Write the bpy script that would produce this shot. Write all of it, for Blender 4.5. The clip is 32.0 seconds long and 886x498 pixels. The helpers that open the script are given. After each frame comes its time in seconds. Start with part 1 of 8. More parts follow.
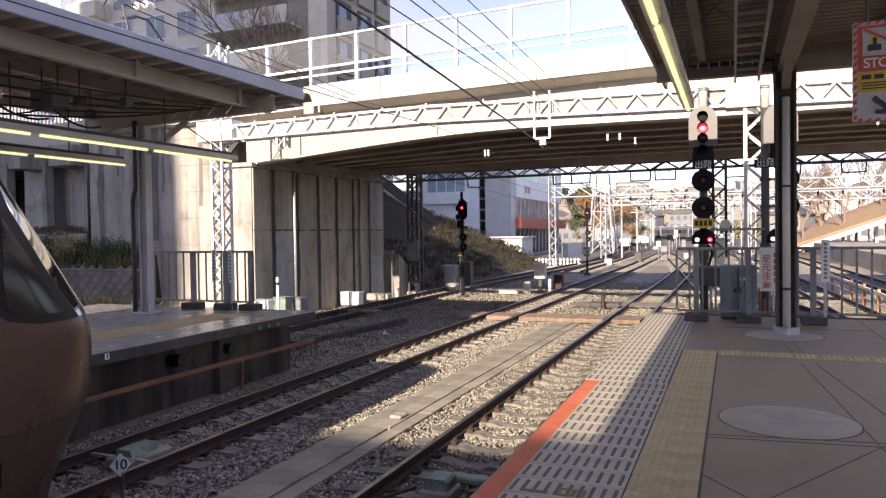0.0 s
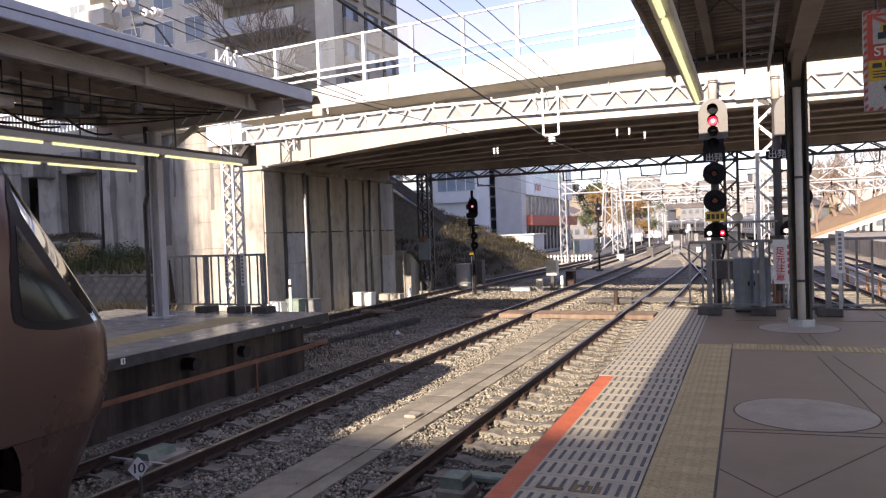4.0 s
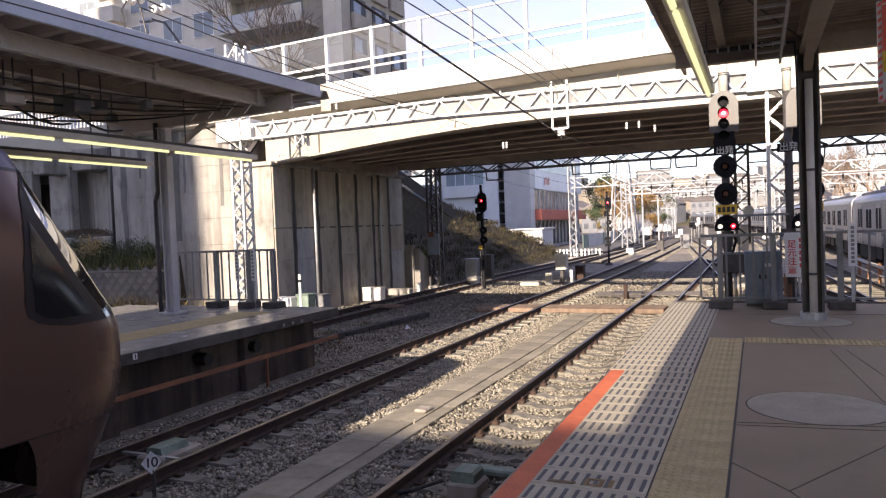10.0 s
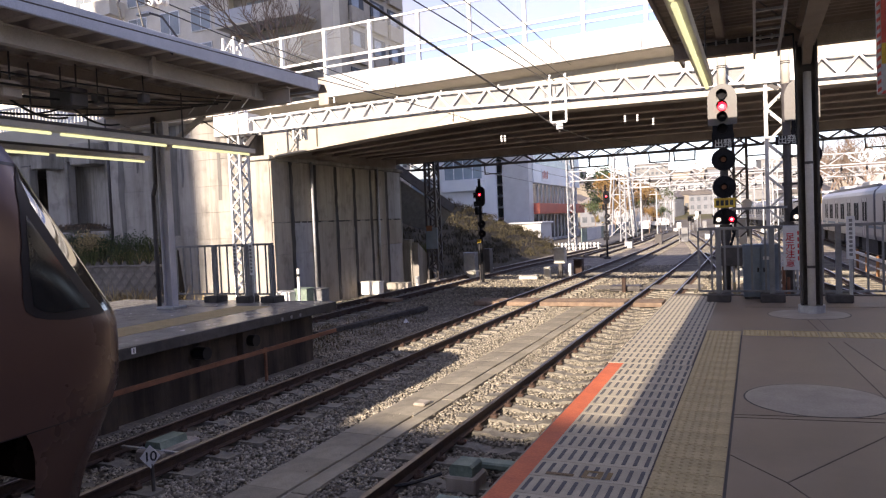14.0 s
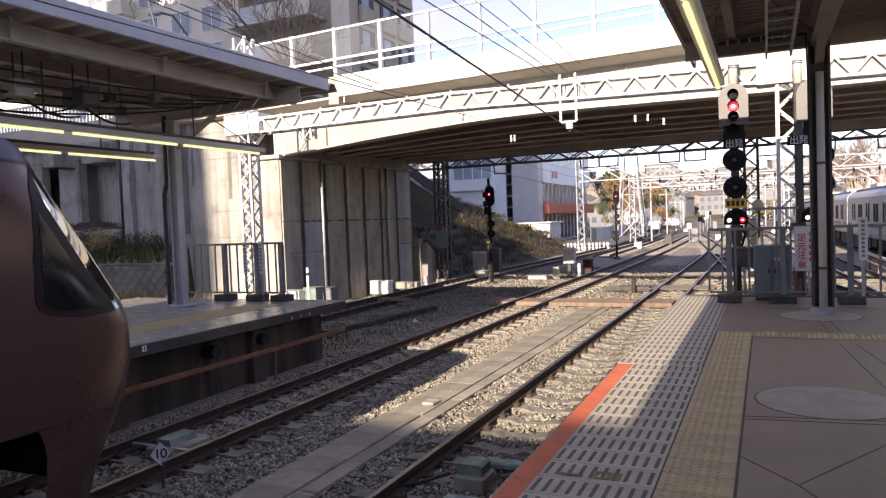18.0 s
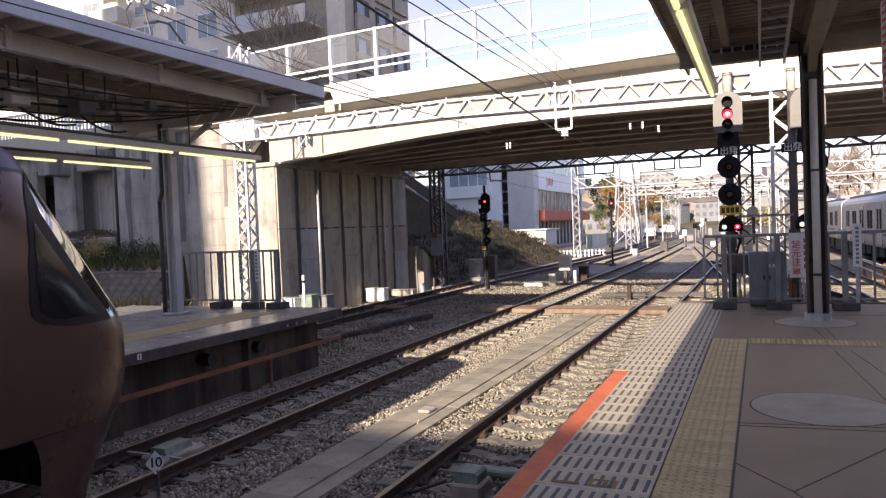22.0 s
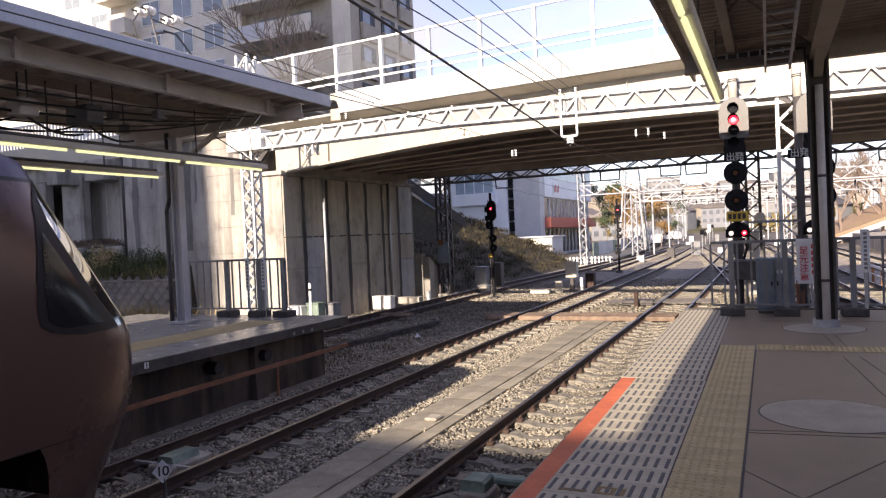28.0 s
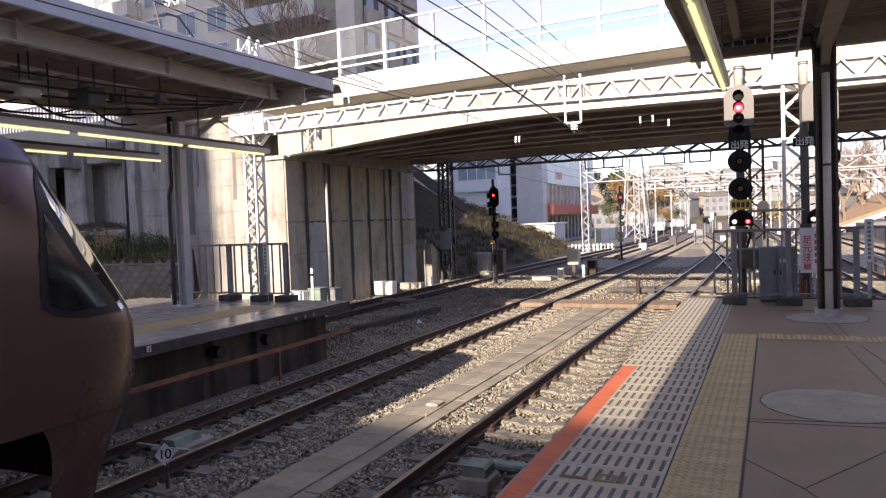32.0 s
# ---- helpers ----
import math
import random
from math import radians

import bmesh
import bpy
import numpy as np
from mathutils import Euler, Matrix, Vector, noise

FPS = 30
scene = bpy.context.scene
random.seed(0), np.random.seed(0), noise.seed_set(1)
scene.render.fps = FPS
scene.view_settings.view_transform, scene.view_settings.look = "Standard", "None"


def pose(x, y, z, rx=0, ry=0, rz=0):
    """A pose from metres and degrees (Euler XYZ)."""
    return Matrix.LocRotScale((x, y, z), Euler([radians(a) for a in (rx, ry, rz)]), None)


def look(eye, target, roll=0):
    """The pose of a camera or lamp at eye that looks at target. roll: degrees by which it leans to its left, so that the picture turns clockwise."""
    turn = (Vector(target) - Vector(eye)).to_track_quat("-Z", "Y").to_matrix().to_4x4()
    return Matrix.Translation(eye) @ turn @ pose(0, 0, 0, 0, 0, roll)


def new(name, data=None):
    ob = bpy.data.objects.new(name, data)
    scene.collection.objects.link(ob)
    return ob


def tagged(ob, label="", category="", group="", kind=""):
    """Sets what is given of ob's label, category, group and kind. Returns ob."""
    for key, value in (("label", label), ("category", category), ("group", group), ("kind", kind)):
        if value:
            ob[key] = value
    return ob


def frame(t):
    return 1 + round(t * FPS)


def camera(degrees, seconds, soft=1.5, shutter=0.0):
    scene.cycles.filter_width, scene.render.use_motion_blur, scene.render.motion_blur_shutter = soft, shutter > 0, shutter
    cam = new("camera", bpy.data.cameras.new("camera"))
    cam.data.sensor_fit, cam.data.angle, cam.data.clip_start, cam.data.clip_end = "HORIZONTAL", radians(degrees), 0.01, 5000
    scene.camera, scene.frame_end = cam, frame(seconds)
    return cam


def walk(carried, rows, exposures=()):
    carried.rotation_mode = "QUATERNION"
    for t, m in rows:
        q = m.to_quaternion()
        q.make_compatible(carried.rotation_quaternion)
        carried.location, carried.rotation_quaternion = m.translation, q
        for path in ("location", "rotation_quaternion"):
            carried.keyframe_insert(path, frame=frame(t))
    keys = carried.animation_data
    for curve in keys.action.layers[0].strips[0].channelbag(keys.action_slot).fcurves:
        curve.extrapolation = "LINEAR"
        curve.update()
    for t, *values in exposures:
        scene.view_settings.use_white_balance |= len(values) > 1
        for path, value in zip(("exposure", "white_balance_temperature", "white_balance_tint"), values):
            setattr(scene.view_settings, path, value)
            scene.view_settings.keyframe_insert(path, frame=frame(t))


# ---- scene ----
cam = camera(64.14, 32.0, soft=1.22)
PATH = [
    (0.0, (-0.001, 0.002, 1.663), (-3.804, 9.249, 1.443), -0.84),
    (0.5, (-0.004, 0.002, 1.663), (-3.812, 9.246, 1.441), -1.14),
    (1.0, (-0.005, 0.006, 1.654), (-3.842, 9.238, 1.423), -1.48),
    (1.5, (-0.004, -0.000, 1.659), (-3.885, 9.213, 1.407), -1.66),
    (2.0, (0.004, -0.001, 1.657), (-3.923, 9.192, 1.396), -1.92),
    (2.5, (-0.002, -0.002, 1.664), (-3.958, 9.179, 1.402), -1.96),
    (3.0, (0.002, 0.003, 1.655), (-3.969, 9.177, 1.406), -1.99),
    (3.5, (0.006, 0.000, 1.661), (-3.957, 9.178, 1.421), -1.98),
    (5.5, (0.004, 0.005, 1.656), (-3.916, 9.203, 1.451), -2.24),
    (6.0, (-0.002, 0.010, 1.655), (-3.926, 9.205, 1.445), -2.11),
    (6.5, (-0.005, 0.005, 1.655), (-3.942, 9.194, 1.437), -1.99),
    (7.0, (-0.006, 0.005, 1.656), (-3.974, 9.181, 1.413), -2.13),
    (7.5, (-0.008, 0.006, 1.658), (-4.019, 9.162, 1.382), -2.01),
    (8.0, (-0.010, 0.003, 1.655), (-4.064, 9.139, 1.353), -2.02),
    (8.5, (-0.003, 0.010, 1.650), (-4.092, 9.130, 1.330), -2.30),
    (9.0, (-0.000, -0.000, 1.655), (-4.091, 9.119, 1.332), -2.32),
    (9.5, (-0.005, -0.006, 1.661), (-4.083, 9.119, 1.348), -2.36),
    (10.0, (-0.009, -0.003, 1.658), (-4.075, 9.128, 1.359), -2.31),
    (10.5, (-0.003, -0.006, 1.663), (-4.071, 9.125, 1.376), -2.23),
    (11.0, (-0.008, -0.001, 1.658), (-4.075, 9.130, 1.370), -2.33),
    (11.5, (-0.002, 0.002, 1.655), (-4.071, 9.132, 1.355), -2.30),
    (12.0, (-0.009, 0.005, 1.651), (-4.067, 9.139, 1.333), -2.41),
    (12.5, (-0.013, 0.004, 1.643), (-4.059, 9.143, 1.311), -2.34),
    (13.0, (-0.008, 0.001, 1.645), (-4.051, 9.140, 1.293), -2.18),
    (13.5, (-0.004, 0.005, 1.654), (-4.050, 9.142, 1.284), -2.23),
    (14.0, (-0.009, 0.005, 1.651), (-4.058, 9.140, 1.268), -2.43),
    (14.5, (-0.011, 0.007, 1.649), (-4.079, 9.134, 1.254), -2.43),
    (16.5, (-0.012, 0.001, 1.652), (-4.149, 9.098, 1.275), -2.24),
    (17.0, (-0.013, 0.003, 1.653), (-4.163, 9.093, 1.276), -2.28),
    (17.5, (-0.013, 0.007, 1.650), (-4.177, 9.091, 1.273), -2.28),
    (18.0, (-0.015, 0.001, 1.651), (-4.179, 9.084, 1.267), -2.23),
    (18.5, (-0.015, 0.001, 1.653), (-4.184, 9.082, 1.263), -2.37),
    (19.0, (-0.009, -0.001, 1.649), (-4.184, 9.078, 1.271), -2.30),
    (19.5, (-0.011, 0.001, 1.652), (-4.190, 9.078, 1.282), -2.45),
    (20.0, (-0.003, 0.003, 1.650), (-4.183, 9.080, 1.303), -2.50),
    (20.5, (-0.003, 0.002, 1.653), (-4.168, 9.088, 1.336), -2.47),
    (21.0, (-0.006, 0.008, 1.650), (-4.151, 9.104, 1.353), -2.50),
    (21.5, (-0.011, 0.004, 1.655), (-4.133, 9.110, 1.364), -2.42),
    (22.0, (-0.008, -0.006, 1.655), (-4.119, 9.106, 1.369), -2.32),
    (22.5, (-0.004, -0.005, 1.651), (-4.113, 9.108, 1.367), -2.47),
    (23.0, (-0.006, -0.002, 1.654), (-4.127, 9.105, 1.373), -2.87),
    (23.5, (-0.018, 0.001, 1.655), (-4.240, 9.062, 1.373), -3.08),
    (24.0, (-0.006, -0.003, 1.659), (-4.290, 9.029, 1.383), -3.13),
    (24.5, (-0.009, 0.003, 1.658), (-4.321, 9.021, 1.393), -3.02),
    (25.0, (-0.014, 0.003, 1.652), (-4.332, 9.019, 1.387), -3.02),
    (25.5, (-0.015, -0.001, 1.655), (-4.338, 9.013, 1.380), -2.81),
    (27.5, (-0.006, -0.005, 1.655), (-4.208, 9.068, 1.472), -2.67),
    (28.0, (-0.005, -0.005, 1.653), (-4.193, 9.074, 1.478), -2.59),
    (28.5, (0.003, -0.004, 1.658), (-4.173, 9.081, 1.483), -2.51),
    (29.0, (0.000, -0.015, 1.660), (-4.162, 9.076, 1.474), -2.19),
    (29.5, (-0.001, -0.009, 1.659), (-4.148, 9.088, 1.467), -2.09),
    (30.0, (-0.003, -0.005, 1.654), (-4.134, 9.100, 1.441), -2.06),
    (30.5, (-0.017, -0.002, 1.649), (-4.144, 9.103, 1.393), -2.08),
    (31.0, (-0.016, -0.004, 1.654), (-4.167, 9.089, 1.351), -2.09),
    (31.5, (-0.013, 0.007, 1.652), (-4.199, 9.082, 1.318), -2.28),
    (32.0, (-0.019, 0.006, 1.657), (-4.237, 9.065, 1.285), -2.13),
]
walk(cam, [(t, look(e, g, r)) for t, e, g, r in PATH], exposures=((0.0, 1.37, 7000, 20), (32.0, 1.37, 7000, 20)))

# ---- light ----
SUN_ELEV, SUN_SIDE = radians(21.0), radians(1.3)   # sun low behind the camera, shining along the tracks
world = bpy.data.worlds.new("sky")
scene.world = world
world.use_nodes = True
wn = world.node_tree
sky = wn.nodes.new("ShaderNodeTexSky")
sky.sky_type, sky.sun_disc = "NISHITA", False
sky.sun_elevation, sky.sun_rotation = SUN_ELEV, radians(180) + SUN_SIDE
sky.air_density, sky.dust_density, sky.ozone_density = 0.9, 0.15, 2.2
wn.nodes["Background"].inputs[1].default_value = 0.13
# thin broken cloud over the sky
tc = wn.nodes.new("ShaderNodeTexCoord")
cm = wn.nodes.new("ShaderNodeMapping")
cm.inputs["Scale"].default_value, cm.inputs["Location"].default_value = (1.0, 1.0, 2.6), (0.35, 0.1, 0.2)
cn = wn.nodes.new("ShaderNodeTexNoise")
cn.inputs["Scale"].default_value, cn.inputs["Detail"].default_value, cn.inputs["Roughness"].default_value = 3.2, 8, 0.55
cr = wn.nodes.new("ShaderNodeValToRGB")
cr.color_ramp.elements[0].position, cr.color_ramp.elements[1].position = 0.44, 0.68
cx = wn.nodes.new("ShaderNodeMixRGB")
cx.inputs[2].default_value = (2.35, 2.5, 2.9, 1)
wn.links.new(tc.outputs["Generated"], cm.inputs[0])
wn.links.new(cm.outputs[0], cn.inputs["Vector"])
wn.links.new(cn.outputs["Fac"], cr.inputs[0])
wn.links.new(cr.outputs[0], cx.inputs[0])
hs_ = wn.nodes.new("ShaderNodeHueSaturation")
hs_.inputs["Hue"].default_value = 0.525
hs_.inputs["Saturation"].default_value, hs_.inputs["Value"].default_value = 0.98, 0.92
wn.links.new(sky.outputs[0], hs_.inputs["Color"])
wn.links.new(hs_.outputs[0], cx.inputs[1])
wn.links.new(cx.outputs[0], wn.nodes["Background"].inputs[0])
sun = new("sun", bpy.data.lights.new("sun", "SUN"))
sun.data.energy, sun.data.angle, sun.data.color = 4.2, radians(0.53), (1.0, 0.92, 0.77)
way = Vector((math.sin(SUN_SIDE) * math.cos(SUN_ELEV), math.cos(SUN_SIDE) * math.cos(SUN_ELEV), -math.sin(SUN_ELEV)))
sun.matrix_world = look((0, -40, 40), Vector((0, -40, 40)) + way)


# ---- mesh and material helpers ----
class Mesh:
    """Collects faces in world metres."""

    def __init__(self):
        self.v, self.f = [], []

    def add(self, vs, fs):
        n = len(self.v)
        self.v.extend(tuple(p) for p in vs)
        self.f.extend(tuple(n + i for i in q) for q in fs)
        return self

    def convex(self, vs, fs):
        c = sum((Vector(p) for p in vs), Vector()) / len(vs)
        out = []
        for q in fs:
            a, b, d = Vector(vs[q[0]]), Vector(vs[q[1]]), Vector(vs[q[2]])
            m = sum((Vector(vs[i]) for i in q), Vector()) / len(q)
            out.append(q if (b - a).cross(d - a).dot(m - c) > 0 else tuple(reversed(q)))
        return self.add(vs, out)

    def box(self, x0, y0, z0, x1, y1, z1):
        x0, x1, y0, y1, z0, z1 = min(x0, x1), max(x0, x1), min(y0, y1), max(y0, y1), min(z0, z1), max(z0, z1)
        return self.add([(x, y, z) for z in (z0, z1) for x, y in ((x0, y0), (x1, y0), (x1, y1), (x0, y1))],
                        [(0, 3, 2, 1), (4, 5, 6, 7), (0, 1, 5, 4), (1, 2, 6, 5), (2, 3, 7, 6), (3, 0, 4, 7)])

    def cbox(self, x0, y0, z0, x1, y1, z1, c=0.01):
        """A box with its edges cut off by c."""
        lo, hi = (min(x0, x1), min(y0, y1), min(z0, z1)), (max(x0, x1), max(y0, y1), max(z0, z1))
        vs, ids = [], {}
        for s in ((a, b, d) for a in (0, 1) for b in (0, 1) for d in (0, 1)):
            for ax in range(3):
                p = [(hi[i] if s[i] else lo[i]) if i == ax else (hi[i] - c if s[i] else lo[i] + c) for i in range(3)]
                ids[s, ax] = len(vs)
                vs.append(p)
        fs = []
        for ax in range(3):
            o = [i for i in range(3) if i != ax]
            for k in (0, 1):
                q = []
                for a, b in ((0, 0), (1, 0), (1, 1), (0, 1)):
                    s = [0, 0, 0]
                    s[ax], s[o[0]], s[o[1]] = k, a, b
                    q.append(ids[tuple(s), ax])
                fs.append(tuple(q))
            for a in (0, 1):
                for b in (0, 1):
                    s0, s1 = [0, 0, 0], [0, 0, 0]
                    s0[o[0]] = s1[o[0]] = a
                    s0[o[1]] = s1[o[1]] = b
                    s1[ax] = 1
                    s0, s1 = tuple(s0), tuple(s1)
                    fs.append((ids[s0, o[0]], ids[s1, o[0]], ids[s1, o[1]], ids[s0, o[1]]))
        for s in ((a, b, d) for a in (0, 1) for b in (0, 1) for d in (0, 1)):
            fs.append(tuple(ids[s, ax] for ax in range(3)))
        return self.convex(vs, fs)

    def beam(self, a, b, w, h, up=(0, 0, 1)):
        """A bar of w x h from a to b; h along up."""
        a, b = Vector(a), Vector(b)
        d = (b - a).normalized()
        s = d.cross(Vector(up))
        if s.length < 1e-4:
            s = d.cross(Vector((1, 0, 0)))
        s.normalize()
        u = s.cross(d)
        vs = [e + s * (i * w / 2) + u * (j * h / 2) for e in (a, b) for i, j in ((-1, -1), (1, -1), (1, 1), (-1, 1))]
        return self.convex(vs, [(0, 1, 2, 3), (4, 5, 6, 7), (0, 1, 5, 4), (1, 2, 6, 5), (2, 3, 7, 6), (3, 0, 4, 7)])

    def cyl(self, a, b, r, r2=None, n=12, caps=True):
        a, b, r2 = Vector(a), Vector(b), r if r2 is None else r2
        d = (b - a).normalized()
        s = d.cross(Vector((0, 0, 1)) if abs(d.z) < 0.9 else Vector((1, 0, 0))).normalized()
        u = d.cross(s)
        ring = [s * math.cos(6.28318 * i / n) + u * math.sin(6.28318 * i / n) for i in range(n)]
        vs = [a + p * r for p in ring] + [b + p * r2 for p in ring]
        fs = [(i, (i + 1) % n, n + (i + 1) % n, n + i) for i in range(n)]
        if caps:
            fs += [tuple(reversed(range(n))), tuple(range(n, 2 * n))]
        return self.add(vs, fs)

    def tube(self, pts, r, n=6):
        """A bent round bar in one skin."""
        pts = [Vector(p) for p in pts]
        vs, fs = [], []
        for k, p in enumerate(pts):
            d = (pts[min(k + 1, len(pts) - 1)] - pts[max(k - 1, 0)]).normalized()
            s = d.cross(Vector((0, 0, 1)) if abs(d.z) < 0.9 else Vector((1, 0, 0))).normalized()
            u = d.cross(s)
            vs += [p + (s * math.cos(6.28318 * i / n) + u * math.sin(6.28318 * i / n)) * r for i in range(n)]
        for k in range(len(pts) - 1):
            fs += [(k * n + i, k * n + (i + 1) % n, (k + 1) * n + (i + 1) % n, (k + 1) * n + i) for i in range(n)]
        return self.add(vs, fs + [tuple(reversed(range(n))), tuple(range((len(pts) - 1) * n, len(pts) * n))])

    def ibeam(self, a, b, w, h, t=0.022):
        """A rolled I-section from a to b, in one skin."""
        a, b = Vector(a), Vector(b)
        d = (b - a).normalized()
        s = d.cross(Vector((0, 0, 1))) if abs(d.z) < 0.9 else Vector((0, 1, 0))
        s.normalize()
        u = s.cross(d)
        p = [(-w / 2, -h / 2), (w / 2, -h / 2), (w / 2, t - h / 2), (t / 2, t - h / 2), (t / 2, h / 2 - t), (w / 2, h / 2 - t),
             (w / 2, h / 2), (-w / 2, h / 2), (-w / 2, h / 2 - t), (-t / 2, h / 2 - t), (-t / 2, t - h / 2), (-w / 2, t - h / 2)]
        vs = [e + s * i + u * j for e in (a, b) for i, j in p]
        return self.add(vs, [(i, (i + 1) % 12, 12 + (i + 1) % 12, 12 + i) for i in range(12)] + [tuple(reversed(range(12))), tuple(range(12, 24))])

    def prism(self, poly, axis, a, b):
        """A closed outline (two coordinates each, of the two other axes in order) pushed along axis from a to b."""
        k = "xyz".index(axis)

        def at(p, w):
            q = list(p)
            q.insert(k, w)
            return q
        n = len(poly)
        area = sum(poly[i][0] * poly[(i + 1) % n][1] - poly[(i + 1) % n][0] * poly[i][1] for i in range(n))
        if (area > 0) == (axis == "y"):
            poly = poly[::-1]
        if a > b:
            a, b = b, a
        vs = [at(p, a) for p in poly] + [at(p, b) for p in poly]
        return self.add(vs, [tuple(reversed(range(n))), tuple(range(n, 2 * n))] + [(i, (i + 1) % n, n + (i + 1) % n, n + i) for i in range(n)])

    def sheet(self, xs, ys, z):
        """A grid of points, z a function of x and y."""
        vs = [(x, y, z(x, y)) for y in ys for x in xs]
        w = len(xs)
        return self.add(vs, [(j * w + i, j * w + i + 1, (j + 1) * w + i + 1, (j + 1) * w + i) for j in range(len(ys) - 1) for i in range(w - 1)])

    def disc(self, c, r, normal, n=20):
        c, d = Vector(c), Vector(normal).normalized()
        return self.cyl(c - d * 0.002, c + d * 0.002, r, n=n)

    def mesh(self, name, at=(0, 0, 0), smooth=False):
        me = bpy.data.meshes.new(name)
        o = np.array(at)
        me.from_pydata([tuple(np.array(p) - o) for p in self.v] if any(at) else self.v, [], self.f)
        if smooth:
            me.polygons.foreach_set("use_smooth", [True] * len(me.polygons))
        me.update()
        return me


def origin(ob):
    p = Vector()
    while ob:
        p += ob.location
        ob = ob.parent
    return p


def thing(name, at, label, category, group=""):
    ob = new(name)
    ob.location = at
    ob.empty_display_size = 0.2
    return tagged(ob, label, category, group)


def part(name, m, material, parent, label="", smooth=False):
    """Links a mesh in world metres as one part of parent."""
    ob = new(name, m.mesh(name, tuple(origin(parent)), smooth))
    ob.data.materials.append(material)
    ob.parent = parent
    return tagged(ob, label)


def solid(name, m, material, label, category, kind="", group="", at=(0, 0, 0), smooth=False):
    """Links a mesh as a top-level object with its origin at `at`."""
    ob = new(name, m.mesh(name, at, smooth))
    ob.location = at
    ob.data.materials.append(material)
    return tagged(ob, label, category, group, kind)


def piece(name, me, parent, x, y, z, rz=0.0):
    """One more object on a shared mesh, at a place in the world."""
    ob = new(name, me)
    o = origin(parent)
    ob.parent = parent
    ob.location = (x - o.x, y - o.y, z - o.z)
    ob.rotation_euler.z = rz
    return ob


def surf(name, a, b, rough=0.7, scale=6.0, bump=0.15, metal=0.0, fine=60.0, stain=0.0, vary=0.0, streak=False, spec=0.5, island=0.0, rv=0.12):
    """A surface of two colours mixed by noise, with fine grain, large stains and relief."""
    m = bpy.data.materials.new(name)
    m.use_nodes = True
    t = m.node_tree
    n, link = t.nodes, t.links.new
    p = n["Principled BSDF"]
    p.inputs["Metallic"].default_value = metal
    p.inputs["Specular IOR Level"].default_value = spec
    co = n.new("ShaderNodeTexCoord")
    mp = n.new("ShaderNodeMapping")
    link(co.outputs["Object"], mp.inputs[0])
    if streak:
        mp.inputs["Scale"].default_value = (1, 1, 0.08)
    n1, n2 = n.new("ShaderNodeTexNoise"), n.new("ShaderNodeTexNoise")
    n1.inputs["Scale"].default_value, n1.inputs["Detail"].default_value, n1.inputs["Roughness"].default_value = scale, 6, 0.65
    n2.inputs["Scale"].default_value, n2.inputs["Detail"].default_value = fine, 4
    link(mp.outputs[0], n1.inputs["Vector"])
    link(co.outputs["Object"], n2.inputs["Vector"])
    r1 = n.new("ShaderNodeValToRGB")
    r1.color_ramp.elements[0].position, r1.color_ramp.elements[1].position = 0.32, 0.7
    r1.color_ramp.elements[0].color, r1.color_ramp.elements[1].color = (*a, 1), (*b, 1)
    link(n1.outputs["Fac"], r1.inputs[0])
    mix = n.new("ShaderNodeMixRGB")
    mix.blend_type, mix.inputs[0].default_value = "OVERLAY", 0.35
    link(r1.outputs[0], mix.inputs[1])
    link(n2.outputs["Fac"], mix.inputs[2])
    last = mix.outputs[0]
    if stain:
        n3 = n.new("ShaderNodeTexNoise")
        n3.inputs["Scale"].default_value, n3.inputs["Detail"].default_value = scale * 0.13, 5
        link(mp.outputs[0], n3.inputs["Vector"])
        r3 = n.new("ShaderNodeValToRGB")
        r3.color_ramp.elements[0].position, r3.color_ramp.elements[1].position = 0.38, 0.6
        r3.color_ramp.elements[0].color = (1 - stain,) * 3 + (1,)
        link(n3.outputs["Fac"], r3.inputs[0])
        mu = n.new("ShaderNodeMixRGB")
        mu.blend_type, mu.inputs[0].default_value = "MULTIPLY", 1
        link(last, mu.inputs[1])
        link(r3.outputs[0], mu.inputs[2])
        last = mu.outputs[0]
    if vary or island:
        src = n.new("ShaderNodeNewGeometry").outputs["Random Per Island"] if island else n.new("ShaderNodeObjectInfo").outputs["Random"]
        k = island or vary
        mr = n.new("ShaderNodeMapRange")
        mr.inputs["To Min"].default_value, mr.inputs["To Max"].default_value = 1 - k, 1 + k
        link(src, mr.inputs[0])
        hs = n.new("ShaderNodeHueSaturation")
        link(mr.outputs[0], hs.inputs["Value"])
        link(last, hs.inputs["Color"])
        last = hs.outputs[0]
    link(last, p.inputs["Base Color"])
    rr = n.new("ShaderNodeMapRange")
    rr.inputs["To Min"].default_value, rr.inputs["To Max"].default_value = max(0.02, rough - rv), min(1, rough + rv)
    link(n1.outputs["Fac"], rr.inputs[0])
    link(rr.outputs[0], p.inputs["Roughness"])
    if bump:
        bp = n.new("ShaderNodeBump")
        bp.inputs["Strength"].default_value, bp.inputs["Distance"].default_value = bump, 0.02
        link(n2.outputs["Fac"], bp.inputs["Height"])
        link(bp.outputs[0], p.inputs["Normal"])
    return m


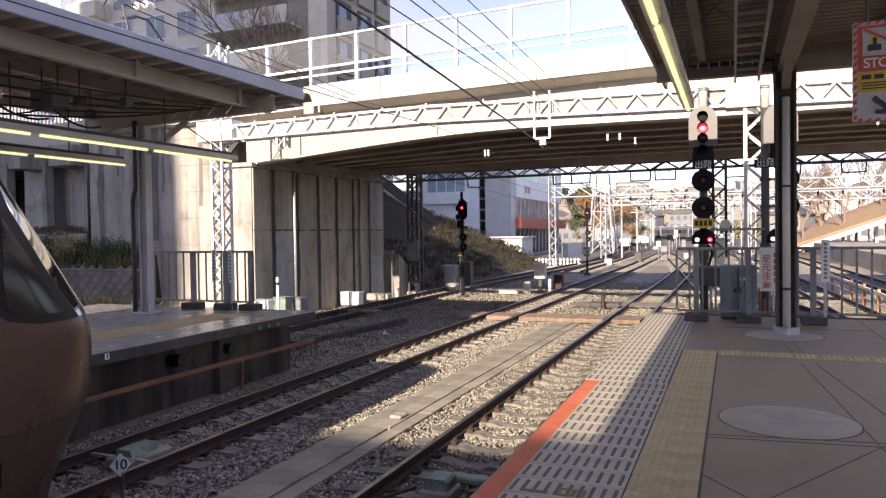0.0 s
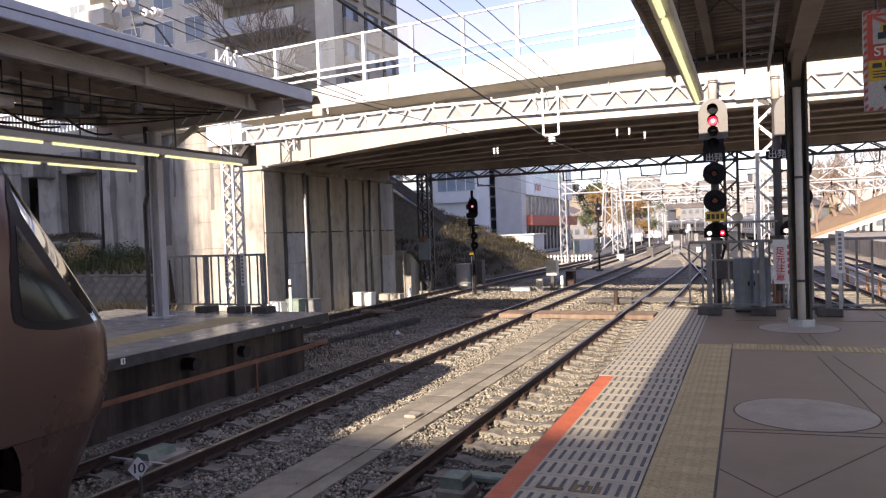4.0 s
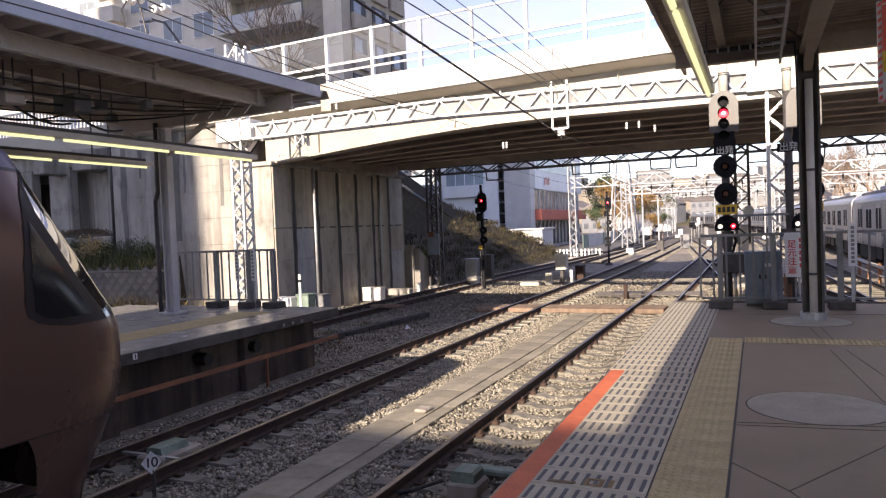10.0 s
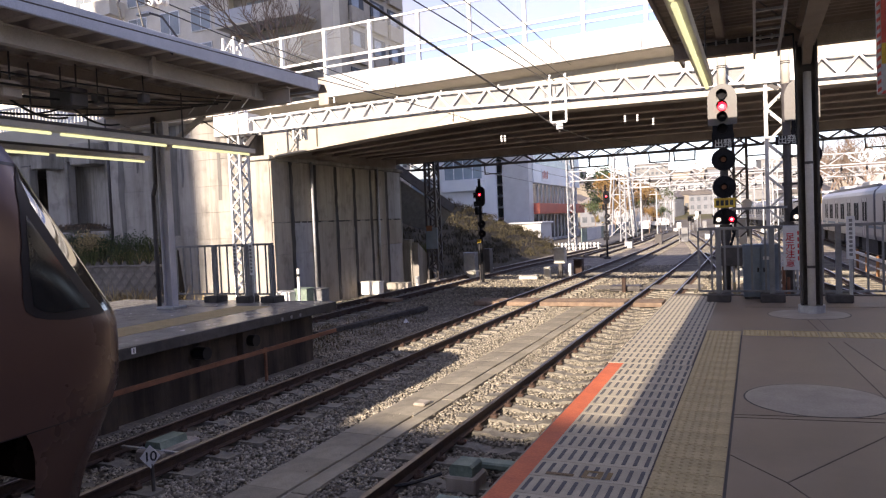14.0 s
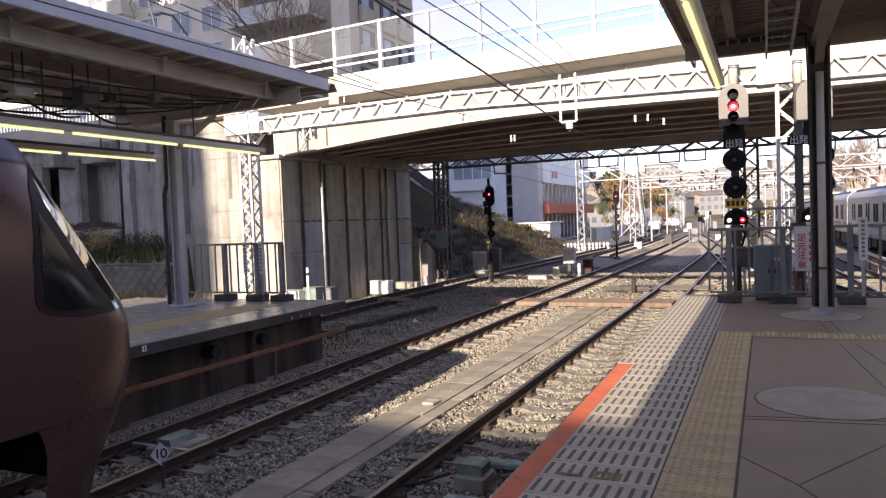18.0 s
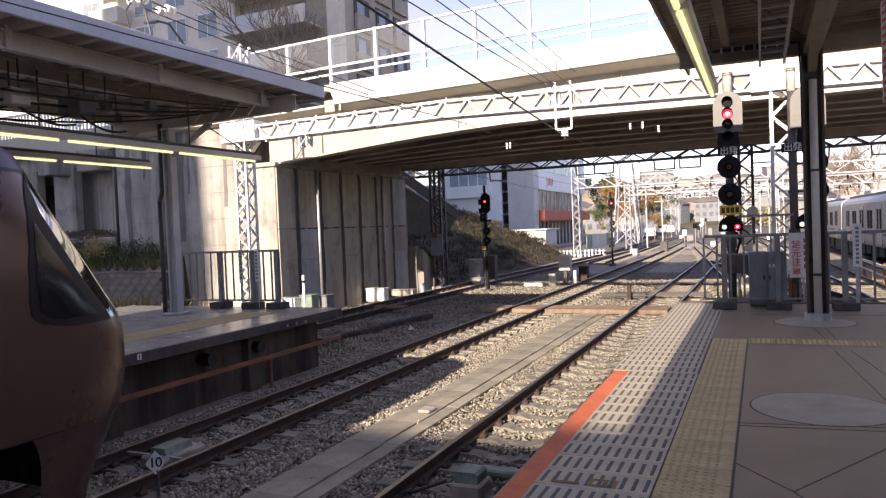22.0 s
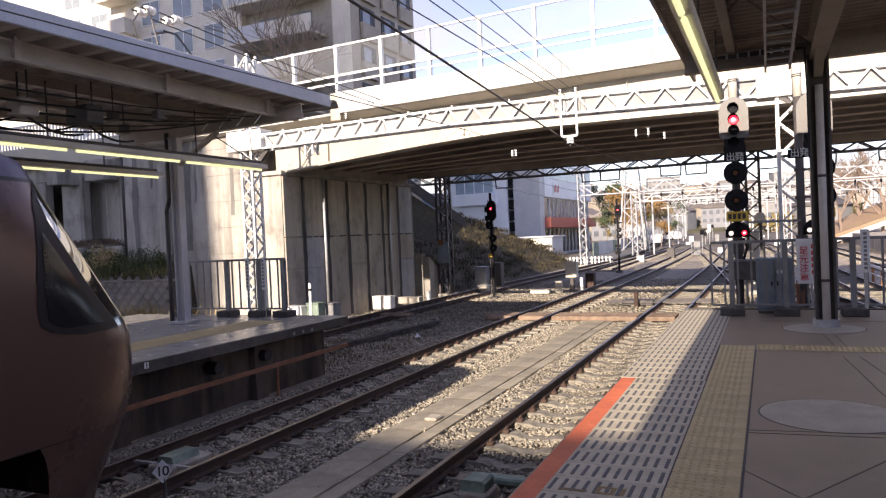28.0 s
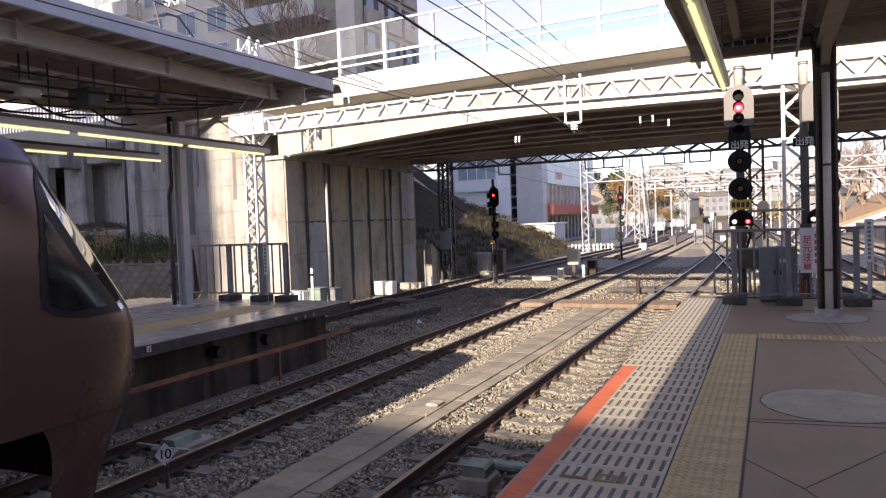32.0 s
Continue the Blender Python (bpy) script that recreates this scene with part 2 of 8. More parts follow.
def old_concrete(name, pale, mid, dirt, streaks=0.55, scale=1.0):
    """Cast concrete with cloudy patches, water streaks running down it, blotches and pores."""
    m = bpy.data.materials.new(name)
    m.use_nodes = True
    t = m.node_tree
    n, link = t.nodes, t.links.new
    p = n["Principled BSDF"]
    p.inputs["Roughness"].default_value = 0.88
    p.inputs["Specular IOR Level"].default_value = 0.3
    co = n.new("ShaderNodeTexCoord")

    def clouds(sc, stretch, detail, lo, hi, shift=0.0):
        mp = n.new("ShaderNodeMapping")
        mp.inputs["Scale"].default_value, mp.inputs["Location"].default_value = (1, 1, stretch), (shift, shift * 0.7, shift * 1.3)
        tx = n.new("ShaderNodeTexNoise")
        tx.inputs["Scale"].default_value, tx.inputs["Detail"].default_value, tx.inputs["Roughness"].default_value = sc * scale, detail, 0.62
        mr = n.new("ShaderNodeMapRange")
        mr.inputs["From Min"].default_value, mr.inputs["From Max"].default_value = lo, hi
        link(co.outputs["Object"], mp.inputs[0])
        link(mp.outputs[0], tx.inputs["Vector"])
        link(tx.outputs["Fac"], mr.inputs[0])
        return mr.outputs[0]

    def blend(fac, a, b, k=1.0):
        mx = n.new("ShaderNodeMixRGB")
        if k != 1.0:
            mu = n.new("ShaderNodeMath")
            mu.operation, mu.inputs[1].default_value = "MULTIPLY", k
            link(fac, mu.inputs[0])
            fac = mu.outputs[0]
        link(fac, mx.inputs[0])
        for k_, c in ((1, a), (2, b)):
            if isinstance(c, tuple):
                mx.inputs[k_].default_value = (*c, 1)
            else:
                link(c, mx.inputs[k_])
        return mx.outputs[0]
    base = blend(clouds(0.7, 0.6, 6, 0.35, 0.65), pale, mid)
    base = blend(clouds(2.6, 0.07, 7, 0.47, 0.68, 3.1), base, dirt, streaks)
    base = blend(clouds(0.55, 0.14, 6, 0.49, 0.66, 7.7), base, dirt, streaks)
    base = blend(clouds(1.6, 0.8, 8, 0.52, 0.7, 1.3), base, dirt, 0.5)
    link(blend(clouds(45, 1, 3, 0.55, 0.85, 5.0), base, dirt, 0.25), p.inputs["Base Color"])
    bp = n.new("ShaderNodeBump")
    bp.inputs["Strength"].default_value, bp.inputs["Distance"].default_value = 0.25, 0.02
    link(clouds(30, 1, 5, 0.2, 0.8, 2.0), bp.inputs["Height"])
    link(bp.outputs[0], p.inputs["Normal"])
    return m


def glow(name, colour, strength):
    m = bpy.data.materials.new(name)
    m.use_nodes = True
    p = m.node_tree.nodes["Principled BSDF"]
    p.inputs["Base Color"].default_value = (*colour, 1)
    p.inputs["Emission Color"].default_value, p.inputs["Emission Strength"].default_value = (*colour, 1), strength
    return m


def glass(name, tint=(0.02, 0.03, 0.035), rough=0.04):
    """Dark reflecting glazing."""
    return surf(name, tint, tuple(min(1, c * 1.5) for c in tint), rough=rough + 0.12, scale=0.7, bump=0.0, spec=0.8)


# ---- materials ----
M_GROUND = surf("dry_earth", (0.10, 0.085, 0.065), (0.22, 0.19, 0.15), 0.95, 0.8, 0.5, fine=25, stain=0.4)
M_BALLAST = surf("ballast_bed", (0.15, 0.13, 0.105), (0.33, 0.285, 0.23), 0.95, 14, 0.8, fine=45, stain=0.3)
M_STONE = surf("ballast_stone", (0.185, 0.165, 0.128), (0.43, 0.385, 0.305), 0.9, 9, 0.3, fine=90, stain=0.25, island=0.45)
M_RAIL = surf("rusty_rail_side", (0.032, 0.018, 0.013), (0.072, 0.038, 0.025), 0.8, 8, 0.3, stain=0.3)
M_RAILTOP = surf("polished_rail_head", (0.15, 0.125, 0.11), (0.27, 0.235, 0.21), 0.42, 10, 0.0, metal=1.0)
M_SLEEPER = surf("concrete_sleeper", (0.17, 0.155, 0.125), (0.31, 0.285, 0.235), 0.9, 7, 0.35, stain=0.35, vary=0.15)
M_CLIP = surf("rusty_clip", (0.035, 0.019, 0.013), (0.075, 0.04, 0.026), 0.8, 30, 0.2)
M_TIMBER = surf("weathered_planks", (0.15, 0.10, 0.07), (0.30, 0.215, 0.15), 0.85, 5, 0.4, vary=0.2)
M_PLATFORM = surf("platform_paving", (0.172, 0.128, 0.088), (0.245, 0.188, 0.134), 0.55, 1.6, 0.12, fine=130, stain=0.2)
M_PLATEDGE = surf("platform_edge_concrete", (0.04, 0.035, 0.032), (0.105, 0.096, 0.088), 0.85, 5, 0.3, stain=0.4)
# soot on the platform wall; painted shade on the viaduct's rear wall
M_SOOTSHADE = old_concrete("soot_and_shade_wall", (0.125, 0.095, 0.073), (0.065, 0.050, 0.040), (0.018, 0.014, 0.012), 0.85, 1.6)
M_SLAT = surf("pale_slotted_tile", (0.345, 0.305, 0.225), (0.475, 0.425, 0.325), 0.6, 4, 0.1, fine=110, stain=0.12, vary=0.06)
M_SLOT = surf("dark_rubber_slot", (0.075, 0.075, 0.08), (0.13, 0.13, 0.135), 0.85, 12, 0.2)
M_ORANGE = surf("orange_edge_paint", (0.52, 0.11, 0.045), (0.68, 0.17, 0.07), 0.7, 6, 0.15, stain=0.15)
M_TACTILE = surf("faded_yellow_tactile", (0.42, 0.33, 0.165), (0.53, 0.425, 0.23), 0.7, 5, 0.12, stain=0.14, vary=0.06)
M_DISC = surf("pale_patch_paving", (0.30, 0.262, 0.212), (0.42, 0.375, 0.31), 0.7, 3, 0.1, stain=0.2)
M_JOINT = surf("dark_joint", (0.05, 0.047, 0.045), (0.09, 0.085, 0.08), 0.9, 20, 0.1)
M_CONC = old_concrete("weathered_concrete", (0.43, 0.405, 0.36), (0.31, 0.29, 0.26), (0.10, 0.09, 0.08), 0.6)
M_CONCDARK = old_concrete("stained_concrete", (0.46, 0.41, 0.345), (0.36, 0.32, 0.27), (0.14, 0.12, 0.10), 0.4, 1.3)
M_STAIN = surf("black_water_stain", (0.035, 0.032, 0.03), (0.11, 0.10, 0.095), 0.9, 3, 0.2, streak=True)
M_STONEWALL = surf("rubble_masonry", (0.15, 0.135, 0.115), (0.28, 0.25, 0.21), 0.9, 4, 0.5, stain=0.3, vary=0.2)
M_WHITESTEEL = surf("white_painted_steel", (0.60, 0.60, 0.59), (0.70, 0.70, 0.69), 0.45, 4, 0.05, stain=0.1)
M_CREAM = surf("cream_painted_girder", (0.40, 0.365, 0.295), (0.47, 0.43, 0.355), 0.5, 1.2, 0.06, stain=0.1)
M_PARAPET = surf("white_parapet_panel", (0.44, 0.44, 0.435), (0.54, 0.54, 0.535), 0.5, 2, 0.04, stain=0.08, vary=0.04)
M_UNDER = surf("brown_bridge_soffit", (0.33, 0.275, 0.23), (0.46, 0.40, 0.34), 0.8, 2, 0.15, stain=0.3)
M_GALV = surf("galvanised_steel", (0.36, 0.37, 0.38), (0.52, 0.53, 0.54), 0.5, 6, 0.08, metal=0.55, stain=0.15)
M_GREYPAINT = surf("grey_painted_steel", (0.155, 0.157, 0.16), (0.245, 0.248, 0.25), 0.55, 5, 0.08, stain=0.15)
M_DARKSTEEL = surf("dark_steel", (0.045, 0.04, 0.04), (0.09, 0.08, 0.075), 0.6, 6, 0.1, stain=0.2)
M_BROWNSTEEL = surf("brown_canopy_steel", (0.25, 0.205, 0.17), (0.35, 0.295, 0.245), 0.6, 3, 0.08, stain=0.2)
M_CANOPYWHITE = surf("pale_canopy_beam", (0.52, 0.485, 0.44), (0.64, 0.60, 0.55), 0.6, 3, 0.08, stain=0.2)
M_FASCIA = surf("bluish_roof_edge", (0.36, 0.38, 0.43), (0.48, 0.50, 0.55), 0.5, 2, 0.05, stain=0.12)
M_ROOFDECK = surf("corrugated_roof_deck", (0.26, 0.215, 0.178), (0.37, 0.31, 0.26), 0.7, 3, 0.1, stain=0.3)
M_BLACK = surf("black_plastic", (0.008, 0.008, 0.009), (0.018, 0.018, 0.02), 0.42, 8, 0.03, spec=0.3)
M_GLASS = surf("dark_glass", (0.006, 0.008, 0.009), (0.01, 0.012, 0.013), 0.06, 0.7, 0.0, spec=0.4, rv=0.01)
M_WIRE = surf("dark_wire", (0.03, 0.028, 0.027), (0.06, 0.055, 0.05), 0.5, 10, 0.0)
M_PORC = surf("white_porcelain", (0.75, 0.74, 0.72), (0.85, 0.84, 0.82), 0.25, 8, 0.0)
M_TUBE = glow("fluorescent_tube", (0.86, 0.9, 0.5), 0.38)
M_RED = glow("red_signal_light", (1.0, 0.008, 0.02), 3.2)
M_REDCORE = glow("red_signal_core", (1.0, 0.16, 0.18), 4.5)
M_SIGBLACK = surf("matt_black_signal_paint", (0.010, 0.010, 0.012), (0.022, 0.022, 0.025), 0.85, 8, 0.03, spec=0.12)
# brighter, tanner copy of the ballast bed, with sunlight put into its colour
M_BALLASTLIT = surf("ballast_sun_in_colour", (0.23, 0.19, 0.145), (0.48, 0.405, 0.315), 0.95, 11, 0.8, fine=40, stain=0.3)
M_STOREGLASS = surf("pale_store_glazing", (0.20, 0.27, 0.33), (0.34, 0.43, 0.50), 0.2, 0.5, 0.0, spec=0.6)
# shop glass whose reflections are painted as mottled grey noise
M_SHOPREFLECT = surf("shop_glazing_painted_reflections", (0.10, 0.10, 0.10), (0.52, 0.49, 0.44), 0.15, 1.1, 0.0, fine=6, stain=0.3, spec=0.6)
M_WHITEL = glow("white_signal_light", (1.0, 0.9, 0.78), 0.55)
M_YELLOWSIGN = surf("yellow_plate", (0.55, 0.36, 0.03), (0.68, 0.46, 0.05), 0.6, 8, 0.05)
M_WHITEPLATE = surf("white_plate", (0.66, 0.66, 0.65), (0.78, 0.78, 0.77), 0.5, 8, 0.03, stain=0.1)
M_REDINK = surf("red_lettering", (0.5, 0.02, 0.03), (0.6, 0.04, 0.05), 0.6, 10, 0.0)
M_INK = surf("black_lettering", (0.012, 0.012, 0.014), (0.03, 0.03, 0.032), 0.6, 10, 0.0)
M_BLUEGREY = surf("blue_grey_cabinet", (0.15, 0.19, 0.24), (0.21, 0.26, 0.31), 0.5, 4, 0.05, stain=0.15)
M_GREENBOX = surf("pale_green_box", (0.15, 0.215, 0.17), (0.29, 0.36, 0.30), 0.6, 7, 0.1, stain=0.3)
M_RUSTORANGE = surf("rust_orange_conduit", (0.17, 0.07, 0.037), (0.28, 0.12, 0.062), 0.7, 5, 0.1, stain=0.25)
M_CREAMBOX = surf("cream_box", (0.55, 0.52, 0.45), (0.68, 0.65, 0.57), 0.6, 5, 0.08, stain=0.15)
M_BRONZE = surf("bronze_train_paint", (0.096, 0.053, 0.044), (0.105, 0.060, 0.049), 0.26, 0.3, 0.0, metal=0.35, fine=0.5, spec=0.5)
M_TRAINROOF = surf("violet_grey_roof", (0.07, 0.055, 0.09), (0.09, 0.075, 0.12), 0.4, 1.5, 0.0, metal=0.3)
M_SILVER = surf("stainless_train_body", (0.33, 0.32, 0.325), (0.41, 0.40, 0.405), 0.42, 2, 0.03, metal=0.35, stain=0.12)
# stainless of the cab ends, darkened so the colour itself carries shade
M_TRAINSHADE = surf("shaded_stainless_front", (0.17, 0.18, 0.20), (0.22, 0.23, 0.25), 0.4, 3, 0.0, metal=0.75, stain=0.08)
M_BLUE = surf("blue_train_stripe", (0.02, 0.07, 0.13), (0.03, 0.10, 0.18), 0.4, 3, 0.0)
M_UNDERFRAME = surf("black_underframe", (0.02, 0.018, 0.017), (0.05, 0.045, 0.04), 0.8, 5, 0.2)
M_HEADL = glow("train_headlamp", (1.0, 0.96, 0.88), 9.0)
M_BEIGESTEEL = surf("beige_canopy_steel", (0.40, 0.345, 0.29), (0.52, 0.455, 0.39), 0.6, 3, 0.08, stain=0.2)
M_BEIGEDECK = surf("beige_roof_deck", (0.36, 0.31, 0.265), (0.50, 0.44, 0.38), 0.7, 3, 0.1, stain=0.3)
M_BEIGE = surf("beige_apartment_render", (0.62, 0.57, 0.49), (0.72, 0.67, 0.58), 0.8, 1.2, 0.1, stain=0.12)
# darker copy of the apartment beige, the wing's shade put into the colour
M_BEIGESHADE = surf("shaded_apartment_beige", (0.31, 0.28, 0.245), (0.40, 0.365, 0.32), 0.75, 2, 0.1, stain=0.12)
M_WINDOW = glass("window_glass", (0.17, 0.19, 0.20))
M_STORE = surf("pale_blue_store_panel", (0.74, 0.79, 0.85), (0.82, 0.86, 0.91), 0.5, 1.0, 0.04, stain=0.1)
M_STOREGREY = surf("grey_store_column", (0.48, 0.49, 0.51), (0.58, 0.59, 0.61), 0.6, 1.0, 0.05, stain=0.1)
M_REDSIGN = surf("dull_red_fascia", (0.42, 0.10, 0.07), (0.52, 0.15, 0.10), 0.6, 3, 0.04, stain=0.1)
M_TANROOF = surf("tan_canopy_roof", (0.26, 0.175, 0.105), (0.33, 0.23, 0.14), 0.65, 2, 0.08, stain=0.15)
M_BARK = surf("grey_brown_bark", (0.16, 0.115, 0.085), (0.27, 0.20, 0.155), 0.9, 12, 0.4)
M_GRASSDRY = surf("dry_grass", (0.26, 0.19, 0.085), (0.42, 0.33, 0.16), 0.9, 6, 0.1, island=0.35)
M_GRASSGREEN = surf("green_weeds", (0.055, 0.075, 0.025), (0.15, 0.15, 0.055), 0.9, 6, 0.1, island=0.4)
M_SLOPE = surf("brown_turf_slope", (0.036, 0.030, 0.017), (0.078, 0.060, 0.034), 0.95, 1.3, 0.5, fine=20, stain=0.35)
M_LEAF = surf("autumn_leaves", (0.16, 0.09, 0.03), (0.28, 0.17, 0.06), 0.8, 3, 0.1, island=0.4)
M_LEAFGREEN = surf("evergreen_leaves", (0.035, 0.055, 0.022), (0.075, 0.095, 0.04), 0.8, 3, 0.1, island=0.4)
M_TOWNA = surf("town_wall_pale", (0.215, 0.212, 0.205), (0.30, 0.297, 0.29), 0.8, 0.6, 0.0, vary=0.2)
M_TOWNB = surf("town_wall_tan", (0.22, 0.19, 0.15), (0.30, 0.26, 0.205), 0.8, 0.6, 0.0, vary=0.2)
M_TOWNROOF = surf("town_roof", (0.085, 0.075, 0.072), (0.165, 0.145, 0.138), 0.8, 0.8, 0.0, vary=0.3)
M_HILL = surf("wooded_hill", (0.06, 0.065, 0.03), (0.16, 0.13, 0.06), 0.95, 0.15, 0.3, fine=2, stain=0.3)
M_ACRYL = bpy.data.materials.new("clear_screen")
M_ACRYL.use_nodes = True
M_ACRYL.node_tree.nodes["Principled BSDF"].inputs["Base Color"].default_value = (0.5, 0.52, 0.54, 1)
M_ACRYL.node_tree.nodes["Principled BSDF"].inputs["Alpha"].default_value = 0.06
M_ACRYL.node_tree.nodes["Principled BSDF"].inputs["Roughness"].default_value = 0.15

RAIL_Z, BED_Z = -1.0, -1.235      # rail head and ballast surface, the platform top is z = 0


def bend(y):
    """How far the lines have swung to the left at y."""
    return -0.0004 * max(0.0, y - 38.0) ** 2


# ---- ground ----
def ground_z(x, y):
    far = max(0.0, min(1.0, (y - 60) / 60))
    return -1.32 + 0.02 * math.sin(x * 0.7 + y * 0.4) + far * 0.35


steps = [-800, -300, -120, -60, -40, -30, -24, -18, -14, -10, -6, -2, 2, 6, 10, 16, 24, 40, 60, 120, 300, 800]
ysteps = [-800, -300, -100, -40, -10, 0, 6, 12, 18, 24, 30, 36, 44, 52, 60, 70, 80, 100, 120, 160, 240, 400, 900, 2500]
solid("ground", Mesh().sheet(steps, ysteps, ground_z), M_GROUND, "dry earth and gravel ground between the railway lines", "ground", "structure")


def bed(x0, x1, y0, y1, z=BED_Z, curve=True):
    ys = [y0 + (y1 - y0) * i / 60 for i in range(61)]
    m = Mesh()
    vs, fs = [], []
    cols = 14
    for y in ys:
        for i in range(cols + 1):
            e = min(i, cols - i)
            drop = 0.12 if e == 0 else 0
            x = x0 + (x1 - x0) * i / cols
            vs.append((x + (bend(y) if curve else 0), y, z - drop + 0.03 * noise.noise((x * 1.3, y * 1.3, 0))))
    for j in range(60):
        for i in range(cols):
            a = j * (cols + 1) + i
            fs.append((a, a + 1, a + cols + 2, a + cols + 1))
    return m.add(vs, fs)


solid("ballast_bed", bed(-15.2, -1.2, -40, 60), M_BALLAST, "grey crushed-stone ballast under the tracks", "ballast", "structure")
# the next three beds wear the ballast with sunshine painted in
solid("ballast_bed", bed(-14.5, 9.0, 60.001, 260, BED_Z), M_BALLASTLIT, "sunlit crushed-stone ballast of the far tracks", "ballast", "structure")
solid("ballast_bed", bed(-1.19, 9.5, 15.2, 60, BED_Z), M_BALLASTLIT, "sunlit ballast past the end of the platform", "ballast", "structure")
solid("ballast_bed", bed(2.6, 9.5, -40, 15.19, BED_Z), M_BALLASTLIT, "ballast beside the platform", "ballast", "structure")


# ---- tracks ----
def rail_mesh(pts, head=True):
    """A rail along points (x, y): the rusty web and foot, or the bright head."""
    m = Mesh()
    prof = [(-0.065, -0.15), (0.065, -0.15), (0.065, -0.135), (0.012, -0.115), (0.012, -0.045), (0.0325, -0.03), (0.0325, -0.006), (-0.0325, -0.006),
            (-0.0325, -0.03), (-0.012, -0.045), (-0.012, -0.115), (-0.065, -0.135)]
    if head:
        prof = [(-0.031, -0.006), (0.031, -0.006), (0.026, 0.0), (-0.026, 0.0)]
    n = len(prof)
    vs, fs = [], []
    for x, y in pts:
        vs += [(x + a, y, RAIL_Z + b) for a, b in prof]
    for k in range(len(pts) - 1):
        for i in range(n):
            a, b = k * n + i, k * n + (i + 1) % n
            fs.append((a, b, b + n, a + n))
    fs += [tuple(range(n)), tuple(range((len(pts) - 1) * n, len(pts) * n))]
    return m.add(vs, fs)


def sleeper_mesh():
    m = Mesh()
    m.prism([(-1.0, -0.14), (1.0, -0.14), (1.0, 0.0), (0.28, 0.0), (0.18, -0.035), (-0.18, -0.035), (-0.28, 0.0), (-1.0, 0.0)], "y", -0.11, 0.11)
    me = m.mesh("sleeper")
    me.materials.append(M_SLEEPER)
    c = Mesh()
    for s in (-0.566, 0.566):
        for k in (-0.12, 0.12):
            c.cbox(s + k - 0.05, -0.055, -0.01, s + k + 0.05, 0.055, 0.05, 0.015)
            c.cyl((s + k, -0.02, 0.04), (s + k, 0.02, 0.075), 0.022, n=6)
    ce = c.mesh("rail_clip")
    ce.materials.append(M_CLIP)
    return me, ce


SLEEPER, CLIPS = sleeper_mesh()


def track(x, y0, y1, label, path=None, near=(0, 0)):
    path = path or (lambda y: x + bend(y))
    tr = thing("track", (x, y0, RAIL_Z), label, "railway track")
    tr["kind"] = "structure"
    ys = [y0 + (y1 - y0) * i / 50 for i in range(51)]
    for s in (-0.566, 0.566):
        r = part("rail", rail_mesh([(path(y) + s, y) for y in ys], False), M_RAIL, tr)
        part("rail_head", rail_mesh([(path(y) + s, y) for y in ys], True), M_RAILTOP, r, "polished running surface")
    far, y, zs = Mesh(), y0 + 0.3, RAIL_Z - 0.155
    while y < min(y1, 130):
        if near[0] <= y <= near[1]:
            s = piece("sleeper", SLEEPER, tr, path(y), y, zs, random.uniform(-0.012, 0.012))
            piece("rail_clip", CLIPS, s, path(y), y, zs)
        else:
            far.box(path(y) - 1.0, y - 0.11, zs - 0.14, path(y) + 1.0, y + 0.11, zs)
        y += 0.62
    if far.v:
        tagged(part("sleepers_beyond", far, M_SLEEPER, tr), kind="stuff")
    return tr


TRACK_L, TRACK_N, TRACK_LL = -7.02, -3.02, -12.6
track(TRACK_L, -30, 250, "rusty rails on concrete sleepers in ballast", near=(2, 32))
track(TRACK_N, -30, 250, "sunlit track beside the platform edge", near=(3, 32))
track(TRACK_LL, 16.5, 250, "outer siding track beside the abutment wall", near=(16, 34), path=lambda y: -12.6 + 0.045 * max(0, y - 36) + bend(y))
track(5.9, -30, 200, "track of the arriving commuter train", path=lambda y: 6.95 - 0.03 * (y - 20) - 0.0008 * max(0.0, y - 60) ** 2)
track(4.5, 16, 150, "running track beside the white conduit", path=lambda y: 4.9 - 0.05 * y + bend(y) * 0.6)
track(-1.0, 30, 120, "crossover track past the bridge", path=lambda y: -0.6 - 0.11 * (y - 30) + bend(y) * 0.4)
track(2.2, 8, 48, "curved connecting track behind the platform end", path=lambda y: 4.0 - 0.0078 * max(0, y - 9) ** 2 if y < 22 else 2.68 - 0.203 * (y - 22) + 0.0012 * max(0, y - 36) ** 2)


